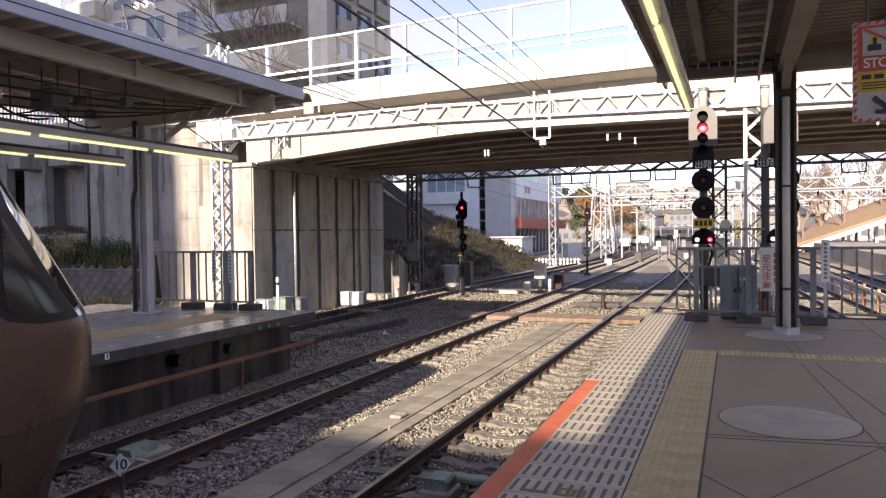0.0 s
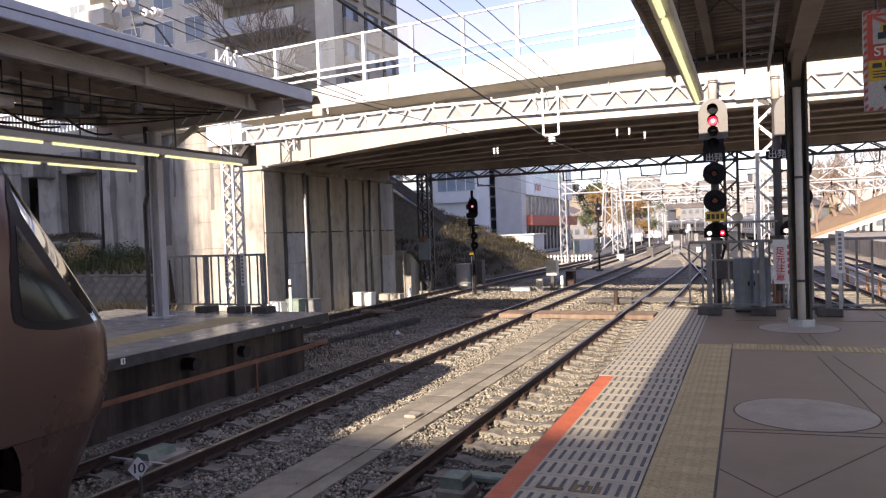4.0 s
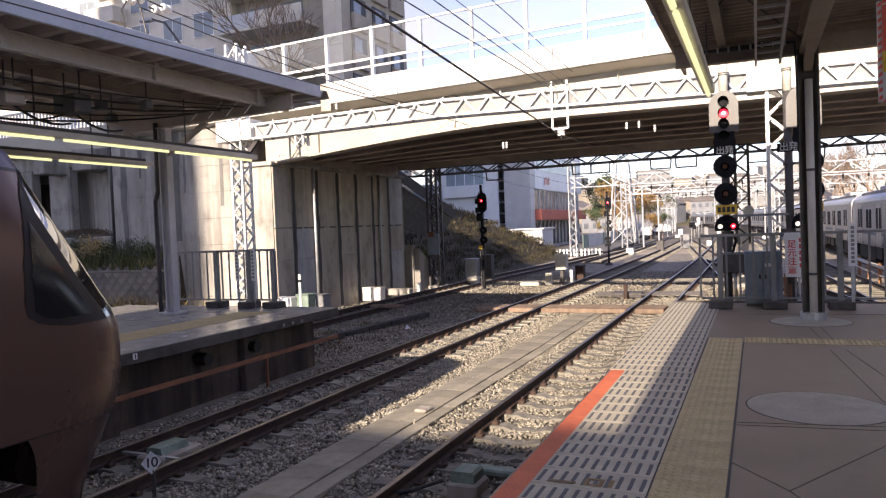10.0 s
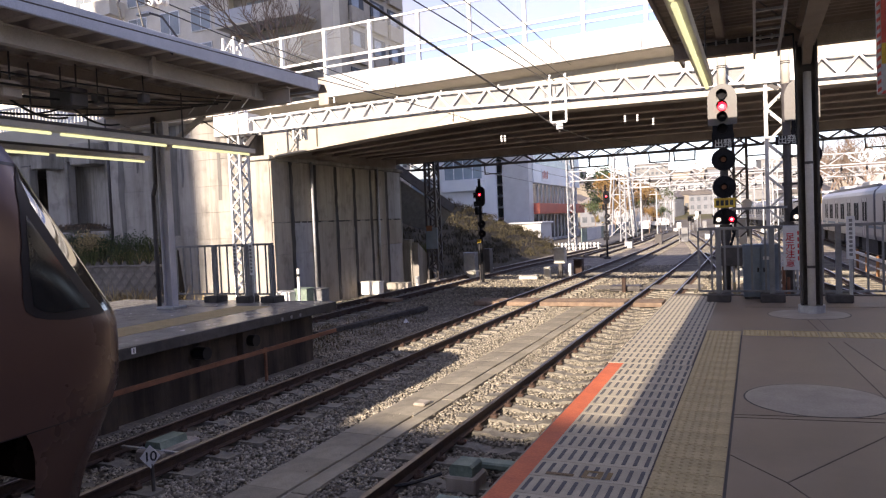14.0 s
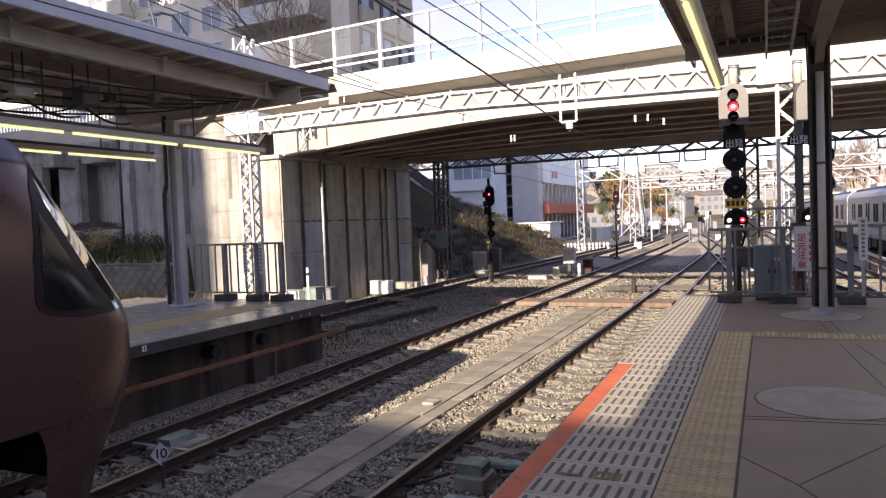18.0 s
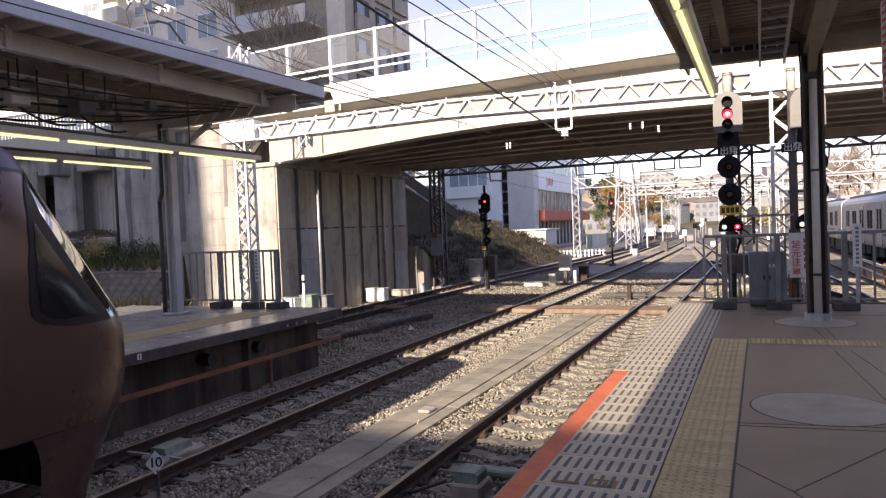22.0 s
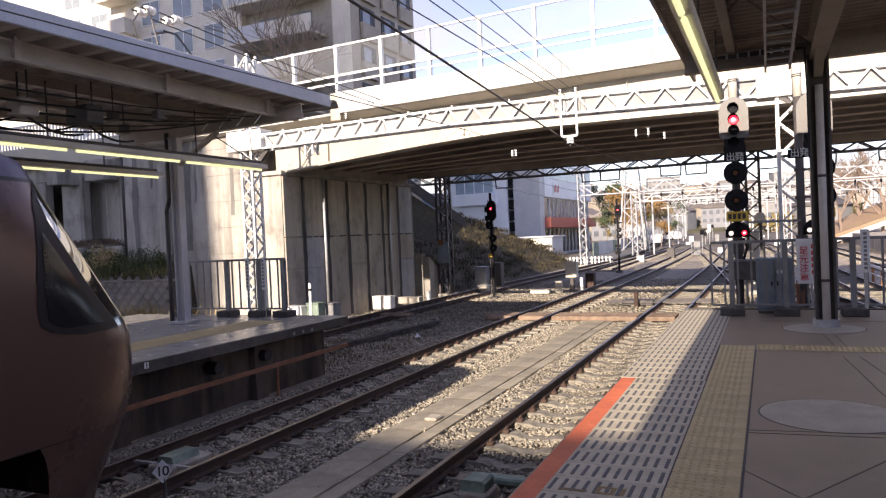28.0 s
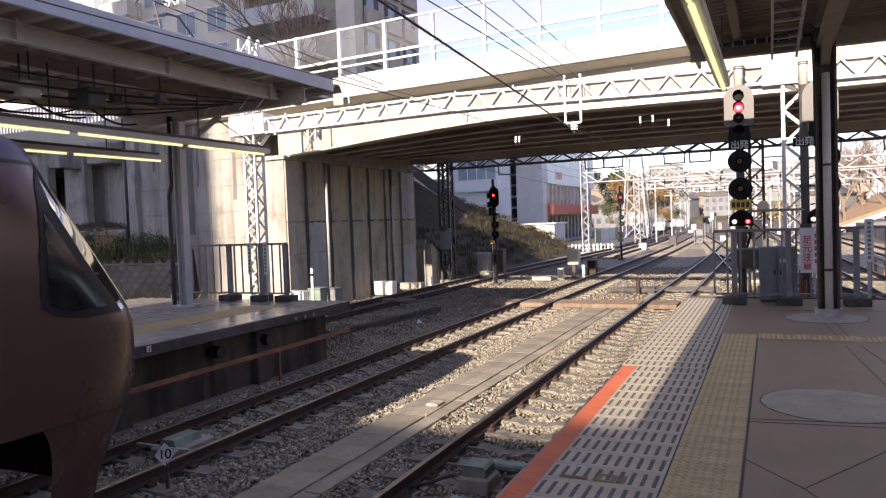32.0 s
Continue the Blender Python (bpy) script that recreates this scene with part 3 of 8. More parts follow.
# loose ballast stones on the beds nearest to the platform
def stones(x0, x1, y0, y1, count, size, z0, skip, seed):
    rng = np.random.default_rng(seed)
    base = np.array([(-1, -1, -.7), (1, -.9, -.6), (.9, 1, -.7), (-.9, .8, -.6), (-.8, -.7, .7), (.8, -.6, .6), (.6, .8, .75), (-.7, .7, .55)])
    quads = np.array([(0, 3, 2, 1), (4, 5, 6, 7), (0, 1, 5, 4), (1, 2, 6, 5), (2, 3, 7, 6), (3, 0, 4, 7)])
    xs, ys = rng.uniform(x0, x1, count), y0 + (y1 - y0) * rng.uniform(0, 1, count) ** 1.35
    keep = np.array([not skip(x, y) for x, y in zip(xs, ys)])
    xs, ys = xs[keep], ys[keep]
    n = len(xs)
    s = rng.uniform(0.55, 1.25, (n, 1, 3)) * size
    v = base[None] * s * (1, 1, 0.75) + rng.normal(0, size * 0.2, (n, 8, 3))
    a = rng.uniform(0, 6.28, n)
    c, d = np.cos(a)[:, None], np.sin(a)[:, None]
    t = rng.uniform(-0.6, 0.6, (n, 1))
    v[:, :, 2], v[:, :, 0] = v[:, :, 2] * np.cos(t) - v[:, :, 0] * np.sin(t), v[:, :, 0] * np.cos(t) + v[:, :, 2] * np.sin(t)
    v = np.stack([v[:, :, 0] * c - v[:, :, 1] * d + xs[:, None], v[:, :, 0] * d + v[:, :, 1] * c + ys[:, None], v[:, :, 2] + z0 + rng.uniform(-0.012, 0.022, (n, 1))], 2)
    me = bpy.data.meshes.new("ballast_stones")
    f = (quads[None] + (np.arange(n) * 8)[:, None, None]).reshape(-1, 4)
    me.vertices.add(n * 8)
    me.vertices.foreach_set("co", v.reshape(-1))
    me.loops.add(len(f) * 4)
    me.loops.foreach_set("vertex_index", f.reshape(-1).astype(np.int32))
    me.polygons.add(len(f))
    me.polygons.foreach_set("loop_start", np.arange(len(f), dtype=np.int32) * 4)
    me.update(calc_edges=True)
    me.materials.append(M_STONE)
    return tagged(new("ballast_stones", me), "loose grey crushed stones between the rails", "ballast", kind="stuff")


def on_trough(x, y):
    return -5.17 < x < -4.66 and y < 22 and random.random() < 0.93


def clear_rails(x, y):
    for c in (TRACK_L, TRACK_N):
        for s in (-0.566, 0.566):
            if abs(x - c - s) < 0.09:
                return True
        if abs(x - c) < 1.0 and ((y - 0.3 + 30) % 0.62 < 0.13 or (y - 0.3 + 30) % 0.62 > 0.49) and random.random() < (0.9 if c == TRACK_N else 0.45):
            return True
    return on_trough(x, y)


stones(-8.5, -1.45, 3.5, 24, 82000, 0.0215, BED_Z + 0.035, clear_rails, 1)
stones(-14.5, -1.3, 22, 40, 14000, 0.032, BED_Z + 0.03, clear_rails, 2)
stones(-14, -8.5, 13, 24, 9000, 0.024, BED_Z + 0.01, lambda x, y: False, 3)

# concrete cable trough with lids between the two tracks
trough = solid("cable_trough", Mesh().box(-5.25, 2, -1.35, -4.58, 24, -1.17), M_CONCDARK, "concrete cable trough sunk in the ballast", "cable trough")
lid = Mesh().cbox(-0.28, -0.499, 0, 0.28, 0.499, 0.03, 0.003).mesh("lid")
lid.materials.append(surf("trough_lid_concrete", (0.25, 0.222, 0.165), (0.35, 0.312, 0.24), 0.95, 5, 0.3, fine=60, stain=0.25, vary=0.05))
for k in range(21):
    piece("lid", lid, trough, -4.915 + random.uniform(-.02, .02), 2.6 + k * 1.0, -1.172 + random.uniform(-.003, .002), random.uniform(-.006, .006))

strip_me = Mesh().cbox(-0.11, -0.99, 0, 0.11, 0.99, 0.05, 0.006).mesh("edging_slab")
strip_me.materials.append(lid.materials[0])
for k in range(11):
    piece("edging_slab", strip_me, trough, -4.50 + random.uniform(-.008, .008), 3.1 + k * 2.0, -1.205 + random.uniform(-.006, .004), random.uniform(-.004, .004))
broken = solid("concrete_fragment", Mesh().cbox(-4.86, 9.55, -1.142, -4.66, 9.8, -1.085, 0.02), M_CONCDARK, "broken concrete piece lying on the trough lids", "fragment", at=(-4.76, 9.67, -1.142))

# timber crossing laid across the tracks
crossing = thing("track_crossing", (-4.5, 22.3, -1.1), "timber foot crossing laid between the rails", "crossing")
for a, b in ((-8.6, -7.7), (-7.45, -6.6), (-6.35, -3.7), (-3.45, -2.6), (-2.35, -0.5)):
    for k in range(3):
        part("plank", Mesh().cbox(a, 21.7 + k * 0.36, -1.16, b, 22.04 + k * 0.36, -1.02, 0.015), M_TIMBER, crossing)

# ---- near platform ----
PX0, PX1, PY0, PY1 = -1.53, 2.75, -40.0, 14.6
plat = Mesh().prism([(PX0 + 0.12, -1.3), (PX1 - 0.1, -1.3), (PX1 - 0.1, -0.16), (PX1, -0.16), (PX1, 0), (PX0, 0), (PX0, -0.16), (PX0 + 0.12, -0.16)], "y", PY0, PY1)
platform = solid("platform", plat, M_PLATFORM, "grey resin-paved station platform with tactile edge", "platform", "structure")
m = Mesh()
m.beam((2.05, -6, 0.001), (2.05, 14.5, 0.001), 0.008, 0.004)
for a, b in (((-0.2, 5.07), (0.13, 4.64)), ((0.13, 4.64), (2.0, 7.8)), ((0.76, 9.63), (1.05, 5.8)), ((0.93, 9.67), (1.35, 6.3)), ((0.64, 11.67), (0.73, 10.39)), ((0.79, 11.7), (0.86, 10.41)),
             ((-0.2, 6.09), (2.05, 6.42)), ((-0.2, 6.01), (2.05, 6.28)), ((0.13, 4.64), (0.5, 3.9)), ((-0.2, 12.9), (2.05, 13.05))):
    m.beam((*a, 0.001), (*b, 0.001), 0.008, 0.004)
part("saw_joint", m, surf("brown_saw_joint", (0.085, 0.068, 0.055), (0.13, 0.105, 0.085), 0.9, 20, 0.1), platform)
for cx, cy, r in ((0.425, 6.74, 0.555), (0.70, 12.1, 0.56)):
    m = Mesh().cyl((cx, cy, -0.01), (cx, cy, 0.003), r, n=40)
    part("patch_seam", Mesh().cyl((cx, cy, -0.01), (cx, cy, 0.0015), r + 0.014, n=40), M_JOINT, platform)
    part("round_patch", m, M_DISC, platform, "pale round patch of newer paving")
# edge, slotted tiles and tactile tiles
for y0, y1, mat_, lab in ((-6, 7.9, M_ORANGE, "orange painted edge strip"),):
    part("edge_strip", Mesh().cbox(PX0 - 0.005, y0, -0.05, PX0 + 0.155, y1, 0.004, 0.003), mat_, platform, lab)
slat_me = Mesh().cbox(-0.36, -0.148, 0, 0.36, 0.148, 0.008, 0.003).mesh("slotted_tile")
slat_me.materials.append(M_SLAT)
slat_wide = Mesh().cbox(-0.44, -0.148, 0, 0.44, 0.148, 0.008, 0.003).mesh("slotted_tile")
slat_wide.materials.append(M_SLAT)


def slot_mesh(half):
    m = Mesh()
    n = 10 if half < 0.4 else 12
    for i in range(n):
        x = -half + 2 * half * (i + 0.5) / n
        m.cbox(x - 0.013, -0.105, 0.004, x + 0.013, 0.105, 0.011, 0.003)
    me = m.mesh("slots")
    me.materials.append(M_SLOT)
    return me


SLOTS, SLOTS_W = slot_mesh(0.36), slot_mesh(0.44)
y = -2.0
while y < 14.4:
    wide = y > 7.75
    cx = -1.115 if wide else -1.02
    t = piece("slotted_tile", slat_wide if wide else slat_me, platform, cx, y + 0.15, 0.0)
    piece("slots", SLOTS_W if wide else SLOTS, t, cx, y + 0.15, 0.0)
    y += 0.30


def tactile(bars):
    m = Mesh().cbox(-0.213, -0.146, 0, 0.213, 0.146, 0.007, 0.004)
    for i in range(6):
        for j in range(5):
            m.cyl((-0.165 + i * 0.056, -0.12 + j * 0.06, 0.006), (-0.165 + i * 0.056, -0.12 + j * 0.06, 0.0135), 0.017, 0.009, n=7)
    m.box(0.165, -0.148, 0.006, 0.19, 0.148, 0.011)
    me = m.mesh("tactile_tile")
    me.materials.append(M_TACTILE)
    return me


TACT = tactile(True)
y = -2.0
while y < 10.25:
    piece("tactile_tile", TACT, platform, -0.435, y + 0.15, 0.0)
    y += 0.30
for i in range(10):
    piece("tactile_tile", TACT, platform, -0.05 + i * 0.30, 10.2, 0.0, radians(90))

part("tactile_seam", Mesh().box(-0.668, -2, 0.0005, -0.652, 10.3, 0.002).box(-0.218, -2, 0.0005, -0.202, 10.0, 0.002), M_JOINT, platform, "dark seam along the tactile tiles")
# stones lying on the trough lids
st_ = Mesh()
for k in range(900):
    x, y, r = random.uniform(-5.25, -4.58), 2.2 + 20 * random.random(), random.uniform(0.008, 0.018)
    if abs(x + 4.915) < 0.24 and random.random() < 0.9:
        continue
    z = -1.145 if abs(x + 4.915) < 0.28 else -1.18
    p = [(x + r * math.cos(a) * random.uniform(.7, 1.2), y + r * math.sin(a) * random.uniform(.7, 1.2), z + random.uniform(-.002, .004)) for a in (0.3, 1.6, 2.9, 4.1, 5.3)]
    st_.add(p + [(x, y, z + r * random.uniform(0.8, 1.3))], [(0, 1, 5), (1, 2, 5), (2, 3, 5), (3, 4, 5), (4, 0, 5)])
solid("ballast_stones", st_, M_STONE, "loose stones strewn over the trough lids", "stones", "stuff")

# low wall and sunken side of the platform end
part("end_kerb", Mesh().cbox(PX0 + 0.02, PY1, -1.3, PX1 - 0.02, PY1 + 0.14, 0.02, 0.01), M_PLATEDGE, platform, "concrete kerb at the end of the platform")

# ---- left platform ----
LX0, LX1, LY1 = -14.9, -8.55, 13.3
lp = Mesh().prism([(LX0, -0.22), (LX1 - 0.31, -0.22), (LX1 - 0.31, -0.18), (LX1, -0.18), (LX1, 0), (LX0, 0)], "y", -60, LY1)
lplat = solid("platform", lp, surf("left_platform_paving", (0.28, 0.265, 0.24), (0.38, 0.36, 0.33), 0.24, 3, 0.06, fine=100, stain=0.15), "grey paved platform across the tracks", "platform", "structure")
part("platform_wall", Mesh().box(LX0 + 0.3, -60, -1.35, LX1 - 0.35, LY1 - 0.45, -0.22), M_SOOTSHADE, lplat, "sooty streaked wall under the platform edge")
part("edge_beam", Mesh().cbox(LX1 - 0.3, -60, -0.19, LX1 + 0.01, LY1 + 0.01, -0.012, 0.01), M_PLATEDGE, lplat, "dark concrete edge beam")
y = -8
while y < 12.4:
    piece("tactile_tile", TACT, lplat, -9.75, y, 0.0)
    piece("tactile_tile", TACT, lplat, -10.19, y, 0.0)
    y += 0.30
for yy in (-2, 1, 4, 7.2, 10.4):
    part("buttress", Mesh().cbox(LX1 - 0.36, yy, -1.3, LX1 - 0.2, yy + 0.35, -0.24, 0.01), M_SOOTSHADE, lplat)
cond = thing("conduit", (-8.45, 6, -0.8), "rust-orange cable conduit along the platform wall", "conduit")
part("pipe", Mesh().beam((-8.5, -10, -0.62), (-8.5, 13.15, -0.62), 0.05, 0.075), M_RUSTORANGE, cond)
for yy in (4.5, 10.7):
    part("bracket", Mesh().box(-8.53, yy, -1.25, -8.49, yy + 0.05, -0.57), M_RUSTORANGE, cond)
for yy in (9.3, 10.6):
    part("pipe_outlet", Mesh().cyl((-8.85, yy, -0.42), (-8.6, yy, -0.42), 0.11, n=14), M_BLACK, lplat)
# ---- bridge and abutments ----
BY0, BY1 = 19.9, 29.2


def soffit_z(x):
    """Underside of the cambered edge girder at x."""
    return float(np.interp(x, (-22, -15.4, -13.7, -12, -10.3, -8.8, -7.4, -6, -4.9, -3.3, -0.4, 2.6, 22), (3.7, 4.07, 4.21, 4.36, 4.49, 4.59, 4.66, 4.69, 4.69, 4.67, 4.63, 4.62, 4.4)))


def cornice_z(x):
    """Lower edge of the parapet at x."""
    return float(np.interp(x, (-24, -14, -12.2, -9.9, -7.1, -4.65, -1.8, 3, 22), (5.5, 5.68, 5.73, 5.77, 5.82, 5.88, 5.93, 5.93, 5.8)))


def ribbon(m, x0, x1, y0, y1, low, high, step=1.2):
    """A long slab between two curves of height over x."""
    n = max(1, int(round((x1 - x0) / step)))
    vs, fs = [], []
    for i in range(n + 1):
        x = x0 + (x1 - x0) * i / n
        vs += [(x, y0, low(x)), (x, y1, low(x)), (x, y1, high(x)), (x, y0, high(x))]
    for i in range(n):
        a = 4 * i
        fs += [(a + j, a + 4 + j, a + 4 + (j + 1) % 4, a + (j + 1) % 4) for j in range(4)]
    fs += [(0, 1, 2, 3), (4 * n + 3, 4 * n + 2, 4 * n + 1, 4 * n)]
    return m.add(vs, fs)


def over(curve, d):
    return lambda x: curve(x) + d


def girder_z(f):
    """Underside of an inner girder, f of the way across the deck."""
    return lambda x: soffit_z(x) * (1 - f) + f * 4.38


bridge = thing("road_bridge", (-4, 24, 4.3), "cream and white road bridge over the tracks", "bridge")
BX0, BX1 = -15.4, 22.0
part("edge_girder", ribbon(Mesh(), BX0, BX1, BY0, BY0 + 0.05, soffit_z, over(cornice_z, -0.08)), M_CREAM, bridge, "cream painted steel edge girder")
part("edge_flange", ribbon(Mesh(), BX0, BX1, BY0 - 0.16, BY0 + 0.22, over(soffit_z, -0.03), over(soffit_z, 0.03)), M_CREAM, bridge)
part("edge_girder", ribbon(Mesh(), BX0, BX1, BY1 - 0.05, BY1, girder_z(1.0), over(cornice_z, -0.08)), M_UNDER, bridge)
for k in range(6):
    y = BY0 + 1.3 + k * 1.33
    gz = girder_z((k + 1) / 7)
    g_ = part("inner_girder", ribbon(Mesh(), BX0, BX1, y, y + 0.04, over(gz, 0.2), over(gz, 1.0)), M_UNDER, bridge)
    part("flange", ribbon(Mesh(), BX0, BX1, y - 0.17, y + 0.2, over(gz, 0.16), over(gz, 0.20)), M_UNDER, g_)
part("deck_slab", ribbon(Mesh(), BX0 - 6, BX1, BY0 + 0.06, BY1 + 0.4, over(cornice_z, -0.06), over(cornice_z, 0.12)), M_UNDER, bridge, "brown deck slab")
part("deck_soffit", ribbon(Mesh(), BX0, BX1, BY0 + 0.06, BY1 - 0.06, over(soffit_z, 0.66), over(soffit_z, 0.74)), M_UNDER, bridge, "dark ribbed soffit")
for k in range(24):
    x = BX0 + 1.5 + k * 1.55
    for j in range(3):
        y = BY0 + 2.0 + j * 2.66
        part("cross_frame", Mesh().beam((x, y - 0.6, girder_z(0.5)(x) + 0.3), (x, y + 0.6, girder_z(0.5)(x) + 0.62), 0.06, 0.06), M_UNDER, bridge) if k % 3 == 0 else None
for k in range(8):
    x = BX0 + 2.2 + k * 4.9
    part("stiffener", ribbon(Mesh(), x, x + 0.02, BY0 - 0.1, BY0, over(soffit_z, 0.05), over(cornice_z, -0.1)), M_CREAM, bridge)
part("end_diaphragm", ribbon(Mesh(), BX0, BX0 + 0.3, BY0 + 0.06, BY1 - 0.06, over(soffit_z, -0.01), over(soffit_z, 0.62)), M_UNDER, bridge)
# sloped cove under the overhanging parapet
vs_, fs_ = [], []
for i in range(33):
    x = BX0 - 6 + (BX1 - BX0 + 6) * i / 32
    c = cornice_z(x)
    vs_ += [(x, BY0 - 0.003, c - 0.13), (x, BY0 - 0.62, c - 0.012), (x, BY0 - 0.62, c + 0.06), (x, BY0 + 0.05, c + 0.06)]
for i in range(32):
    fs_ += [(4 * i + j, 4 * i + 4 + j, 4 * i + 4 + (j + 1) % 4, 4 * i + (j + 1) % 4) for j in range(4)]
part("cove", Mesh().add(vs_, fs_), M_CANOPYWHITE, bridge, "shaded cove under the parapet")
x = -12.25
while x < 20:
    part("parapet_panel", ribbon(Mesh(), x + 0.008, x + 2.402, BY0 - 0.74, BY0 - 0.625, cornice_z, over(cornice_z, 0.665), 0.8), M_PARAPET, bridge)
    part("parapet_panel", ribbon(Mesh(), x + 0.008, x + 2.402, BY1 + 0.4, BY1 + 0.5, cornice_z, over(cornice_z, 0.6), 0.8), M_PARAPET, bridge)
    part("drain_strip", Mesh().box(x + 1.3, BY0 - 0.75, cornice_z(x + 1.3) + 0.01, x + 1.36, BY0 - 0.741, cornice_z(x + 1.3) + 0.5), M_STOREGREY, bridge)
    x += 2.41
part("end_pilaster", Mesh().cbox(-12.62, BY0 - 0.715, 5.5, -12.245, BY0 - 0.2, 6.38, 0.02), M_CONCDARK, bridge, "weathered concrete end pilaster")
for dz, hh, deep in ((0.93, 0.06, 0.05), (1.16, 0.07, 0.06), (2.10, 0.06, 0.06)):
    part("hand_rail", ribbon(Mesh(), -24, 20, BY0 - 0.70, BY0 - 0.70 + deep, over(cornice_z, dz), over(cornice_z, dz + hh)), M_WHITESTEEL, bridge)
x = -23.8
while x < 20:
    part("rail_post", ribbon(Mesh(), x - 0.05, x + 0.05, BY0 - 0.72, BY0 - 0.6, over(cornice_z, 0.655), over(cornice_z, 2.17)), M_WHITESTEEL, bridge)
    x += 1.64
scr = part("clear_screen", ribbon(Mesh(), -24, 20, BY0 - 0.672, BY0 - 0.662, over(cornice_z, 1.24), over(cornice_z, 2.10)), M_ACRYL, bridge, "hazy clear screen between the posts")
scr.visible_shadow = False

# abutment and walls
AB = -15.0
wall = solid("abutment_wall", Mesh().box(AB - 1.2, 19.6, -1.5, AB, 29.3, 4.16), M_CONC, "stained concrete bridge abutment", "wall", "structure")
m = Mesh()
JOINTS = (19.62, 20.73, 22.2, 23.64, 25.01, 26.36, 27.77, 29.2)
M_CONCBLUE = old_concrete("bluish_damp_concrete", (0.47, 0.47, 0.485), (0.36, 0.36, 0.375), (0.17, 0.16, 0.15), 0.4, 1.3)
for k, (ya, yb) in enumerate(zip(JOINTS, JOINTS[1:])):
    a, b = ya + (0.12 if k else 0.02), yb - 0.1
    damp = k in (0, 1, 3, 5, 6)
    part("wall_panel", Mesh().cbox(AB - 0.02, a, -1.3, AB + 0.05, b, 0.75 if damp else 1.85, 0.015), M_CONCBLUE if k in (1, 6) else M_CONCDARK, wall)
    if damp:
        part("wall_panel", Mesh().cbox(AB - 0.02, a, 0.755, AB + 0.049, b, 1.85, 0.012), M_CONCBLUE if k == 1 else M_CONCDARK, wall)
    part("wall_panel", Mesh().cbox(AB - 0.02, a, 1.88, AB + 0.05, b, 3.98, 0.015), M_CONCBLUE if k == 6 else M_CONCDARK, wall)
    # black seepage of uneven width down the joint
    if k:
        z, w0, w1 = -1.2, 0.12, 0.1
        m = Mesh()
        while z < 3.95:
            zn = z + random.uniform(0.2, 0.5)
            n0, n1 = random.uniform(0.07, 0.15), random.uniform(0.05, 0.13)
            zn = min(zn, 3.97)
            m.add([(AB + 0.054, ya - w1, z), (AB + 0.054, ya + w0, z), (AB + 0.054, ya + n0, zn), (AB + 0.054, ya - n1, zn)], [(0, 1, 2, 3)])
            z, w0, w1 = zn, n0, n1
        part("stain", m, M_STAIN, wall)
        m = Mesh()
        yy_ = a
        while yy_ < b - 0.3:
            m.box(AB + 0.05, yy_, 1.835, AB + 0.056, yy_ + random.uniform(0.2, 0.5), 1.885)
            yy_ += random.uniform(0.35, 0.9)
        part("stain", m, M_STAIN, wall)
for y0 in (21.93, 26.85):
    part("downpipe", Mesh().cyl((AB + 0.12, y0, -1.2), (AB + 0.12, y0, 4.05), 0.06, n=10), M_GALV, wall, smooth=True)
part("bearing_shelf", Mesh().cbox(AB - 1.3, 19.5, 4.0, AB + 0.1, 29.4, 4.14, 0.02), M_CONC, wall)
wing = solid("wing_wall", Mesh().box(-22.4, 19.62, -1.5, AB - 1.2, 21.0, 6.2), M_CONC, "tall weathered concrete wing wall", "wall", "structure")
part("wing_coping", Mesh().cbox(-22.45, 19.5, 6.2, AB - 1.2, 21.1, 6.45, 0.02), M_CONC, wing)
wx = -22.38
while wx < AB - 1.4:
    wz = -1.4
    xn = min(wx + 2.05, AB - 1.21)
    while wz < 6.1:
        zn = min(wz + 0.93, 6.19)
        part("wall_panel", Mesh().cbox(wx + 0.004, 19.6 + random.uniform(-0.004, 0.006), wz + 0.004, xn - 0.004, 19.64, zn - 0.004, 0.006), M_CONC, wing)
        wz = zn
    wx = xn
M_WASH = old_concrete("grey_water_wash", (0.22, 0.21, 0.195), (0.15, 0.145, 0.135), (0.07, 0.066, 0.06))
for x, w, z0 in ((-21.9, 0.22, -0.2), (-21.1, 0.35, 1.6), (-20.2, 0.3, 0.9), (-19.5, 0.5, 1.9), (-18.9, 0.25, 0.2), (-17.2, 0.18, 3.0)):
    m = Mesh()
    z, a0, a1 = 6.1, x, x + w
    while z > z0:
        zn = z - random.uniform(0.3, 0.6)
        b0, b1 = a0 + random.uniform(-0.03, 0.06), a1 - random.uniform(-0.03, 0.07)
        if b1 - b0 < 0.04:
            break
        m.add([(a0, 19.592, z), (b0, 19.592, zn), (b1, 19.592, zn), (a1, 19.592, z)], [(0, 1, 2, 3)])
        z, a0, a1 = zn, b0, b1
    part("stain", m, M_WASH, wing)

viaduct = thing("concrete_viaduct", (-30, 26, -1.3), "grey concrete viaduct on square columns", "viaduct")
part("beam", Mesh().box(-60, 22.0, 5.0, -24.0, 32, 6.6), M_CONC, viaduct)
part("beam_face", Mesh().cbox(-60, 21.7, 5.6, -24.0, 22.0, 6.6, 0.03), M_CREAM, viaduct)
for x0, x1 in ((-29.1, -27.75), (-32.6, -30.2), (-37, -35), (-42, -40)):
    part("column", Mesh().cbox(x0, 22.0, -1.3, x1, 22.45, 5.0, 0.04), M_CONC, viaduct)
for x0, x1 in ((-28.6, -27.9), (-26.2, -25.0)):
    part("crosshead", Mesh().cbox(x0, 20.9, 4.65, x1, 22.4, 5.55, 0.04), M_CONC, viaduct)
